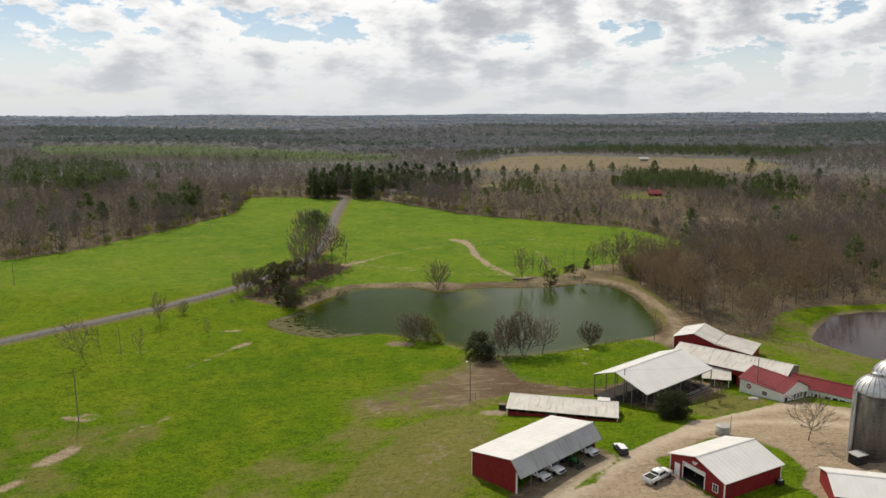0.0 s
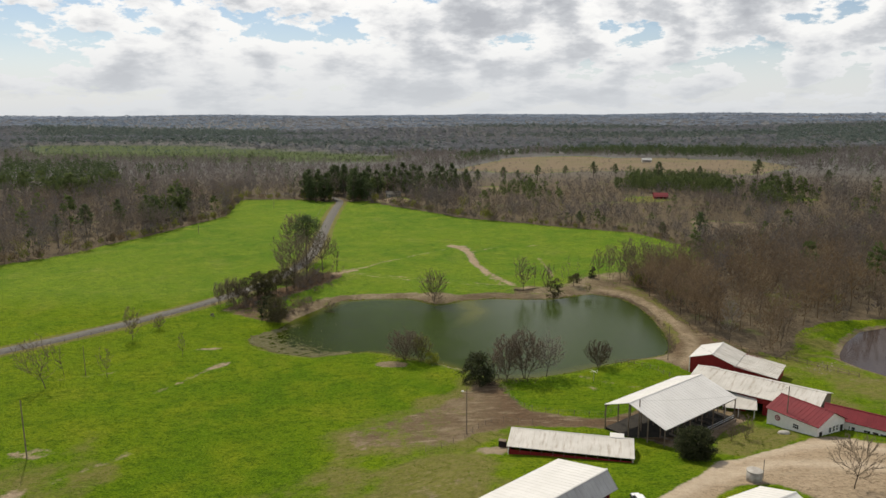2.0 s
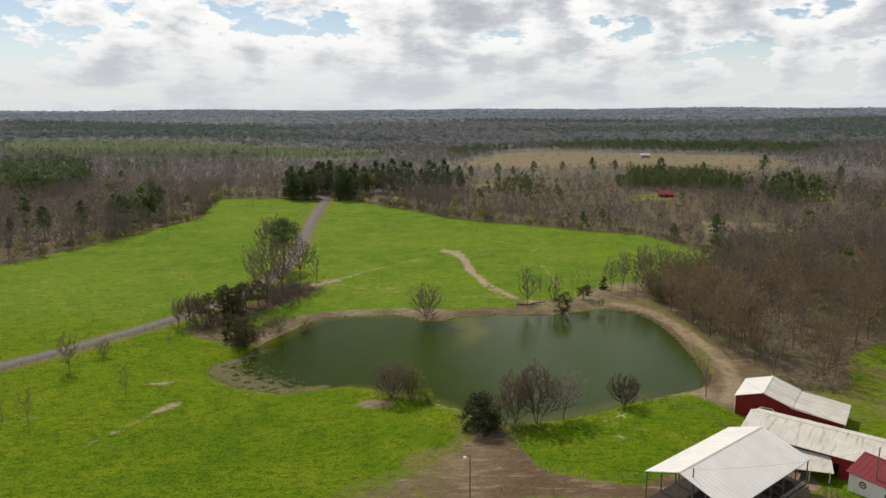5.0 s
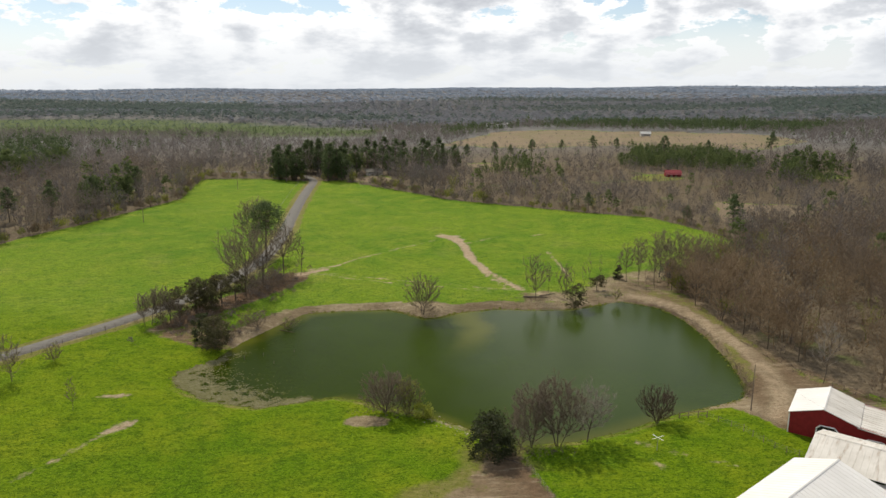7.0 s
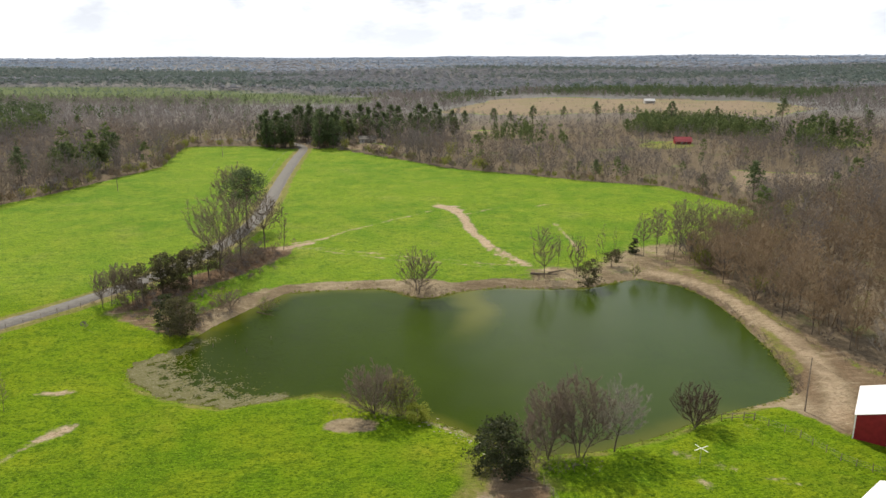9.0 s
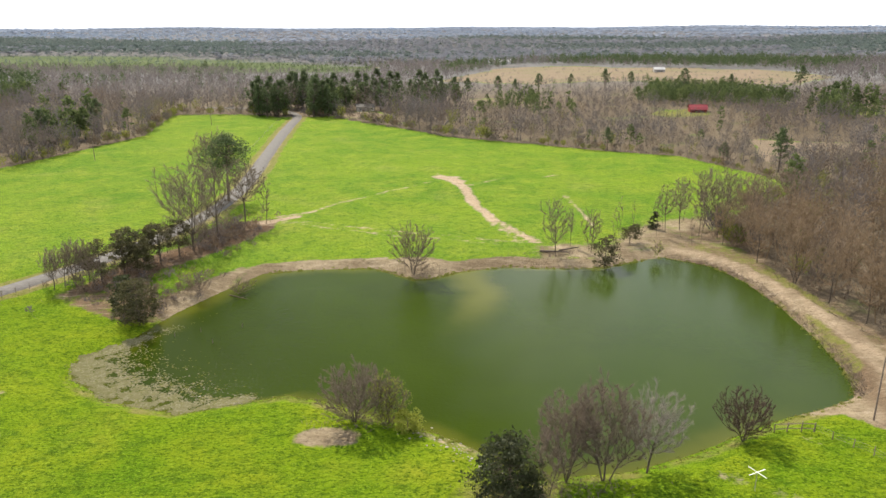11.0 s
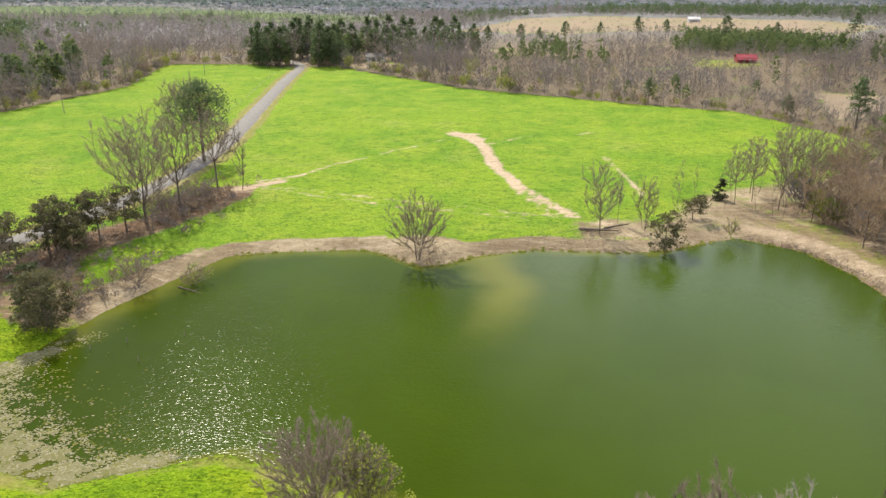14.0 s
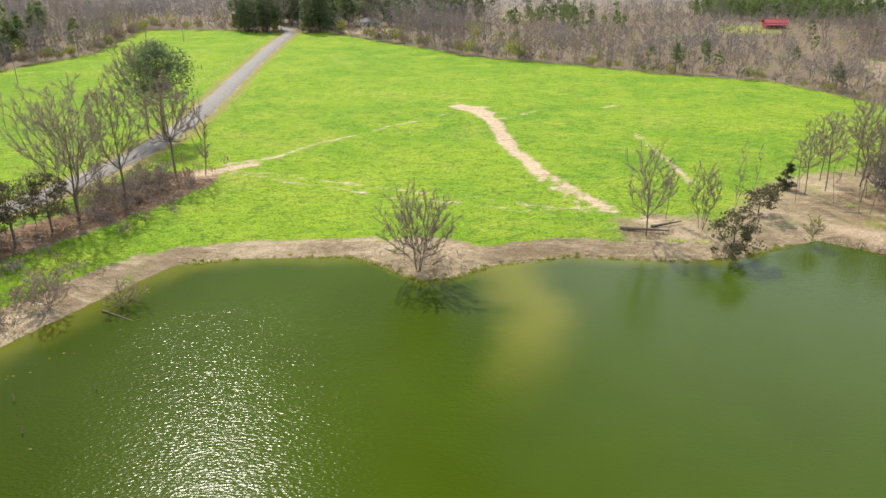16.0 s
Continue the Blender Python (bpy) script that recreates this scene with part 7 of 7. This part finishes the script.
def tractor(m, label):
    t = thing("tractor", m, label, "tractor")
    part("bonnet", body_shape([(1.7, 0.75, 0.02), (1.65, 1.35, 0.06), (0.1, 1.45, 0.06), (0.1, 0.75, 0.02)], 0.7), M["tractor"], t, "", True)
    part("chassis", box((-1.1, -0.3, 0.55), (1.6, 0.3, 0.8), 0.03), M["dark"], t)
    cab = part("cab", body_shape([(0.2, 1.0, 0.05), (0.1, 2.5, 0.1), (-1.1, 2.5, 0.1), (-1.2, 1.0, 0.05)], 1.4), M["glass"], t, "glazed cab", True)
    part("cab_roof", box((-1.25, -0.75, 2.5), (0.25, 0.75, 2.62), 0.04), M["tractor"], cab)
    for s in (1, -1):
        wheel(t, -0.8, s * 0.85, 0.8, 0.45)
        wheel(t, 1.25, s * 0.75, 0.5, 0.3)
        part("mudguard", box((-1.4, s * 0.85 - 0.24, 1.6), (-0.2, s * 0.85 + 0.24, 1.68), 0.03), M["tractor"], t)
        v, f = tubes([(0.3, s * 0.55, 1.2), (1.9, s * 0.55, 1.25)], [(1.9, s * 0.55, 1.25), (2.5, s * 0.55, 0.5)], [0.07, 0.07], [0.07, 0.07], 4)
        mesh_part("loader_arm", build_mesh("loader_arm", v, f, M["tractor"]), t)
    part("bucket", extrude_outline([(2.4, 0.15), (3.0, 0.1), (2.55, 0.35), (2.5, 0.75), (2.4, 0.75)], "y", -0.95, 0.95), M["dark"], t)
    part("exhaust", lathe([(0.05, 1.4), (0.05, 2.2)], 8), M["dark"], t).location = (0.9, 0.2, 0)
    return t


tractor(ground_pose(21.4, 115.0, -48), "green loader tractor parked in the shed")


# ---- poles and wires ----
def utility_pole(x, y, h, label, lean=0.0, lamp=False, arm=False, r=0.13):
    p = thing("utility_pole", pose(x, y, at_land(x, y), lean, 0, 0), label, "pole")
    v, f = tubes([(0, 0, -0.8), (0, 0, h * 0.5)], [(0, 0, h * 0.5), (0, 0, h)], [r, r * 0.85], [r * 0.85, r * 0.65], 8)
    mesh_part("shaft", build_mesh("shaft", v, f, M["post"], True), p)
    if arm:
        part("crossarm", box((-0.9, -0.05, h - 0.7), (0.9, 0.05, h - 0.58)), M["post"], p)
        for q in (-0.8, 0.0, 0.8):
            part("insulator", lathe([(0.04, 0), (0.06, 0.06), (0.03, 0.14)], 8), M["galv"], p).location = (q, 0, h - 0.58)
    if lamp:
        v, f = tubes([(0, 0, h - 0.6)], [(-0.7, 0, h - 0.3)], [0.03], [0.03], 6)
        arm_ob = mesh_part("lamp_arm", build_mesh("lamp_arm", v, f, M["galv"]), p)
        part("lamp_head", lathe([(0.08, 0.15), (0.24, 0.05), (0.26, -0.08), (0.14, -0.16)], 12), M["white"], arm_ob).location = (-0.8, 0, h - 0.35)
    return p


utility_pole(6.0, 153.2, 9.5, "weathered timber pole with a yard lamp in the dirt lane", lamp=True)
utility_pole(-79.5, 147.6, 12.0, "tall weathered timber pole in the pasture")
utility_pole(-166.6, 273.2, 12.0, "timber utility pole in the far pasture", arm=True)
utility_pole(-133.5, 411.0, 12.0, "timber utility pole in the far pasture", arm=True)
utility_pole(-117.0, 520.0, 11.0, "timber utility pole near the far hedge", arm=True)
utility_pole(39.8, 150.6, 8.0, "pale timber pole at the open barn's corner", r=0.16)
utility_pole(71.4, 155.8, 9.0, "dark timber pole in front of the dairy house", arm=False)
utility_pole(61.7, 202.6, 9.5, "timber pole standing in the trampled lane")
utility_pole(-90.4, 193.5, 8.0, "thin dead pole of a trunk in the pasture", r=0.1)


def wire(a, b, sag, label):
    n = 16
    p = np.array([[a[0] + (b[0] - a[0]) * t, a[1] + (b[1] - a[1]) * t, a[2] + (b[2] - a[2]) * t - sag * 4 * t * (1 - t)] for t in np.linspace(0, 1, n + 1)])
    v, f = tubes(p[:-1], p[1:], np.full(n, 0.011), np.full(n, 0.011), 3)
    return tagged(new("overhead_wire", build_mesh("overhead_wire", v, f, M["dark"])), label, "wire")


wire((39.8, 150.6, at_land(39.8, 150.6) + 7.8), (71.4, 155.8, at_land(71.4, 155.8) + 8.6), 0.7, "black overhead wire from pole to pole")
wire((71.4, 155.8, at_land(71.4, 155.8) + 8.6), (61.7, 202.6, at_land(61.7, 202.6) + 9.2), 1.0, "black overhead wire running to the lane pole")


# ---- fences ----
def fence(line, gap, label, h=1.25, wires=3, r=0.06, rails=0, name="wire_fence", jitter=0.05):
    """Timber posts with strands or rails along a line on the ground."""
    rng = np.random.default_rng(int(abs(line[0][0] * 7 + line[0][1])))
    pts = []
    for a, b in zip(line, line[1:]):
        n = max(1, round(math.dist(a, b) / gap))
        pts += [(a[0] + (b[0] - a[0]) * i / n, a[1] + (b[1] - a[1]) * i / n) for i in range(n)]
    pts.append(line[-1])
    pts = np.array(pts) + rng.normal(0, jitter, (len(pts), 2))
    z = land(pts[:, 0], pts[:, 1])
    fen = thing(name, pose(float(pts[0, 0]), float(pts[0, 1]), float(z[0])), label, "fence")
    base = np.array([pts[0, 0], pts[0, 1], z[0]])
    p3 = np.column_stack([pts, z]) - base
    for p in p3:
        top = p + (rng.normal(0, 0.05), rng.normal(0, 0.05), h * rng.uniform(0.9, 1.12))
        v, f = tubes([p - (0, 0, 0.3)], [top], [r], [r * 0.85], 6)
        mesh_part("post", build_mesh("post", np.concatenate([v, [top + (0, 0, 0.01)]]), [f, np.array([(6 + i, 6 + (i + 1) % 6, 12) for i in range(6)])], M["post"]), fen)
    for k in range(wires):
        zz = h * (0.3 + 0.6 * k / max(1, wires - 1))
        v, f = tubes(p3[:-1] + (0, 0, zz), p3[1:] + (0, 0, zz), np.full(len(p3) - 1, 0.012), np.full(len(p3) - 1, 0.012), 3)
        mesh_part("strand", build_mesh("strand", v, f, M["galv_dark"]), fen)
    for k in range(rails):
        zz = h * (0.35 + 0.5 * k / max(1, rails - 1))
        for a, b in zip(p3[:-1], p3[1:]):
            v, f = tubes([a + (0, 0, zz)], [b + (0, 0, zz)], [0.06], [0.06], 4)
            mesh_part("rail", build_mesh("rail", v, f, M["post"]), fen)
    return fen


fence([(47, 200.5), (52, 199.8)], 1.6, "short weathered timber rail fence end by the water", 1.4, 0, 0.08, 2, "rail_fence")
fence([(52, 199.8), (56.5, 194), (59, 187.5), (62, 184.5), (66, 182)], 2.6, "weathered post and wire fence between grass and mud")
fence([(15.5, 183), (18, 171), (21, 167.5), (26.4, 165), (36, 163.5), (40, 168)], 3.0, "post and wire fence along the muddy lane")
fence([(6, 151.5), (8.5, 156), (11.5, 160), (14, 160.3), (20, 158.5)], 2.6, "post and wire fence round the low shed's grass")
fence([(-2, 144.5), (1, 146.4), (5.6, 150.8)], 2.6, "leaning post and wire fence by the lane")
fence([(-124, 204), (-112, 217), (-97, 235.5), (-84, 254)], 4.0, "post and wire fence along the country road")
fence([(-84, 254), (-77, 262), (-72, 272)], 3.0, "post and wire fence along the hedgerow")
fence([(84, 214), (90, 207), (98, 200), (106, 190)], 2.6, "weathered timber rail fence at the wood's edge", 1.3, 0, 0.08, 2, "rail_fence")
fence([(80, 166), (88, 162), (97, 158), (104, 152)], 3.0, "post and wire fence behind the dairy wing")
fence([(-70, 345), (-74, 400), (-81, 500), (-84, 545)], 9.0, "post and wire fence along the straight road")
fence([(-34, 525), (9, 474), (45, 447), (77, 427), (105, 410), (121, 375), (126, 352)], 8.0, "post and wire fence at the wood's edge")

# rotor on a pole
rotor = thing("pond_windmill", pose(38.6, 187.4, at_land(38.6, 187.4)), "white four-bladed rotor on a thin pole", "windmill")
v, f = tubes([(0, 0, -0.4)], [(0, 0, 2.4)], [0.05], [0.04], 6)
mesh_part("pole", build_mesh("pole", v, f, M["galv"], True), rotor)
part("hub", lathe([(0.08, 2.4), (0.1, 2.46), (0.05, 2.52)], 10), M["white"], rotor)
for i in range(4):
    b = part("blade", box((0.08, -0.045, 2.45), (1.3, 0.045, 2.47), 0.006), M["white"], rotor)
    b.matrix_local = pose(0, 0, 0, 0, 0, 25 + 90 * i)

# ---- far buildings ----
def far_barn(x, y, turn, l, d, h, hr, roof, wall, label, name="barn", category="barn"):
    z = at_land(x, y)
    b = thing(name, pose(x, y, z, 0, 0, turn), label, category)
    gable_roof(b, l, d, h, hr, 0.5, h, roof, 0.5, ribs=1.5)
    wall_y(b, 0.1, l - 0.1, -0.1, -1, h - 0.1, wall)
    wall_y(b, 0.1, l - 0.1, -d + 0.1, -1, h - 0.1, wall, holes=((l * 0.3, l * 0.45, -1, h * 0.7), (l * 0.6, l * 0.75, -1, h * 0.7)))
    gable_wall(b, 0.1, d, -1, h - 0.1, hr - 0.12, 0.5, h - 0.1, wall)
    gable_wall(b, l - 0.1, d, -1, h - 0.1, hr - 0.12, 0.5, h - 0.1, wall)
    return b


red_barn = far_barn(153.5, 539.0, -8, 9.4, 6.4, 2.6, 4.0, M["red_roof"], M["red"], "small red barn in a clearing of the woods")
part("lean_to_roof", slab([(-0.3, -6.3, 2.3), (9.7, -6.3, 2.3), (9.7, -8.6, 1.7), (-0.3, -8.6, 1.7)], 0.1), M["red_roof"], red_barn)
for x in (0.2, 3.2, 6.2, 9.2):
    local_post(red_barn, x, -8.4, 1.7)
h1 = far_barn(244, 905, -6, 11, 8, 2.9, 4.9, M["grey_roof"], M["concrete"], "long pale farmhouse on the far rise", "farmhouse", "house")
part("chimney", box((7, -4.6, 3.6), (7.8, -3.8, 5.8)), M["concrete"], h1)
h2 = far_barn(-44, 590, 10, 11, 8, 2.9, 4.4, M["asphalt"], M["concrete"], "low pale house among the pines", "house", "house")
window(h2, 2.0, 1.5, 1.1, 1.2, "y", -7.9, -1)
window(h2, 9.6, 1.5, 1.1, 1.2, "y", -7.9, -1)
far_barn(90, 1165, 5, 30, 12, 4.5, 7, M["white_roof"], M["white"], "long pale shed in the distance", "shed", "shed")

# ---- stones and brush ----
def strewn(name, spots, lo, hi, material, seed, label, category, flatten=0.4):
    """Many small uneven stones as one object."""
    rng = np.random.default_rng(seed)
    bm = bmesh.new()
    bmesh.ops.create_icosphere(bm, subdivisions=1, radius=1.0)
    unit = np.array([v.co[:] for v in bm.verts])
    tri = np.array([[v.index for v in f.verts] for f in bm.faces])
    bm.free()
    n = len(spots)
    size = rng.uniform(lo, hi, n)[:, None, None] * rng.uniform(0.6, 1.2, (n, 1, 3)) * np.array([1, 1, flatten])
    v = unit[None] * size * rng.uniform(0.75, 1.15, (n, len(unit), 1))
    v += np.column_stack([spots, np.maximum(land(*spots.T), -0.05)])[:, None]
    f = tri[None] + (np.arange(n) * len(unit))[:, None, None]
    return tagged(new(name, build_mesh(name, v.reshape(-1, 3), f.reshape(-1, 3), material, False, {"tint": np.repeat(rng.uniform(0, 1, n), len(unit))})), label, category, kind="stuff")


rng = np.random.default_rng(31)
t = rng.uniform(0, 1, (150, 1))
bank_line = np.where(t < 0.5, np.array([[0, 203.2]]) + (np.array([[8, 197.2]]) - [[0, 203.2]]) * t * 2, np.array([[8, 197.2]]) + (np.array([[13, 191]]) - [[8, 197.2]]) * (t * 2 - 1))
M["old_stone"] = plain("mossy_rubble", (0.15, 0.135, 0.10), (0.30, 0.275, 0.23), 1.2, 0.95, bump=0.02, world=True)
strewn("bank_stones", bank_line + rng.normal(0, 1.1, (150, 2)) - (0.9, 1.2), 0.05, 0.24, M["old_stone"], 32, "pale rubble dumped along the near bank", "stones")
far_edge = np.array([POND[i % len(POND)] + (POND[(i + 1) % len(POND)] - POND[i % len(POND)]) * q for i in range(3, 20) for q in rng.uniform(0, 1, 26)])
M["bank_grass"] = make_wood("bank_grass", (0.15, 0.19, 0.03), (0.27, 0.26, 0.08), (0.2, 0.2, 0.06), 0.5)
tuft_field("bank_tussocks", far_edge + rng.normal(0, 0.45, far_edge.shape), 0.28, 0.6, 7, 33, M["bank_grass"], "yellowish tussocks along the waterline", "grass")
near_edge = np.array([POND[i % len(POND)] + (POND[(i + 1) % len(POND)] - POND[i % len(POND)]) * q for i in range(20, 37) for q in rng.uniform(0, 1, 40)])
tuft_field("shore_grass", near_edge + rng.normal(0, 0.5, near_edge.shape) - (0, 0.7), 0.16, 0.5, 5, 34, M["bank_grass"], "rank yellow-green grass along the near shore", "grass")
rubble = np.concatenate([rng.normal((100, 196), (2.5, 1.5), (90, 2)), rng.normal((106, 200), (3, 1.2), (80, 2)), rng.normal((117, 190), (2, 1), (40, 2))])
strewn("rubble_heap", rubble[::2], 0.08, 0.32, M["old_stone"], 35, "pale broken rubble by the brown pond", "rubble")


def brush(name, spots, seed, label, h=1.0):
    """Low tangled dead stems."""
    rng = np.random.default_rng(seed)
    n = len(spots)
    base = np.column_stack([spots, land(*spots.T)])
    way = np.column_stack([rng.normal(0, 1, (n, 2)), rng.uniform(0.3, 1.2, n)])
    way *= (h * rng.uniform(0.5, 1.4, n) / np.linalg.norm(way, axis=1))[:, None]
    rows = np.column_stack([base, base + way, np.full(n, 0.03), np.full(n, 0.01)])
    v, f = tubes(base, base + way, rows[:, 6], rows[:, 7], 3)
    v2, f2 = blades(rng, rows, 4, 0.6, 0.02)
    return tagged(new(name, build_mesh(name, np.concatenate([v, v2]), [f, f2 + len(v)], M["twig"])), label, "brush", kind="stuff")


grove = np.concatenate([rng.normal((-52, 298), (4.5, 8), (900, 2)), rng.normal((-64, 266), (6, 7), (420, 2)), rng.normal((-51, 254), (4, 7), (260, 2))])
grove = grove[(inside_dist(POND, *grove.T) > 0.5) & (stroke_dist(ROAD, *grove.T) > 5)]
massed("grove_thicket", "bare", grove[::3], 1.9, 0, 34, 5, 46, "dark leafless thicket beneath the roadside trees", wide=1.6, dense=2.2)
brush("undergrowth", grove, 41, "tangled leafless undergrowth beneath the roadside trees", 1.1)
nearbrush = np.concatenate([rng.normal((15, 188.5), (4.5, 1.6), (300, 2)), rng.normal((-7, 205), (4, 1.2), (120, 2)), rng.normal((-1, 269), (4, 2), (160, 2)), rng.normal((31, 279), (4, 2), (130, 2))])
nearbrush = nearbrush[inside_dist(POND, *nearbrush.T) > 0.3]
brush("bank_brush", nearbrush, 42, "dry brush along the pond's banks", 0.8)
bank = np.array([POND[i] + (POND[i + 1] - POND[i]) * q for i in range(14, 20) for q in rng.uniform(0, 1, 120)]) + np.column_stack([np.abs(rng.normal(0.8, 0.8, 720)), rng.normal(0, 0.6, 720)])
brush("shore_brush", bank[inside_dist(POND, *bank.T) > 0.1], 44, "rank dead stems and brush along the eroded bank", 0.9)
wood_edge = np.array([FIELD[i] + (FIELD[i + 1] - FIELD[i]) * q for i in range(1, 24) for q in rng.uniform(0, 1, 90)])
wood_edge = wood_edge + rng.normal(0, 2.0, wood_edge.shape)
wood_edge = wood_edge[(inside_dist(FIELD, *wood_edge.T) > -1.0) & (stroke_dist(ROAD, *wood_edge.T) > 5)]
brush("hedge_brush", wood_edge, 43, "brushy leafless edge of the woods", 2.2)


def log(a, b, r, label, lift=0.3):
    za, zb = max(at_land(*a), 0) + r * 0.8, max(at_land(*b), 0) + r * 0.8 + lift
    ob = thing("fallen_log", pose(a[0], a[1], za), label, "log")
    d = np.array([b[0] - a[0], b[1] - a[1], zb - za])
    v, f = tubes([(0, 0, 0), d * 0.55, d * 0.55], [d * 0.55, d, d * 0.7 + (0.5, 0.6, 0.5)], [r, r * 0.8, r * 0.4], [r * 0.8, r * 0.4, r * 0.1], 7)
    mesh_part("trunk", build_mesh("trunk", v, f, M["bark"], True), ob)
    return ob


log((28, 281.5), (35, 280), 0.3, "grey fallen log on the trampled bank")
log((11.6, 186.0), (14.6, 182.6), 0.12, "pale fallen branch in the muddy lane", 0.5)
log((33, 282.5), (38, 284), 0.22, "grey fallen log on the trampled bank")
log((-39.5, 256.5), (-34.5, 254), 0.15, "dead limb sloping into the pond", -0.2)
for x, y in ((-44, 236), (-40, 238), (-36.5, 233), (-33, 240)):
    st = thing("stake", pose(x, y, -0.9), "thin weathered stake standing in the water", "stake", "stakes in the pond")
    v, f = tubes([(0, 0, 0)], [(0.05, 0.03, 1.7)], [0.06], [0.05], 6)
    mesh_part("shaft", build_mesh("shaft", v, f, M["post"]), st)
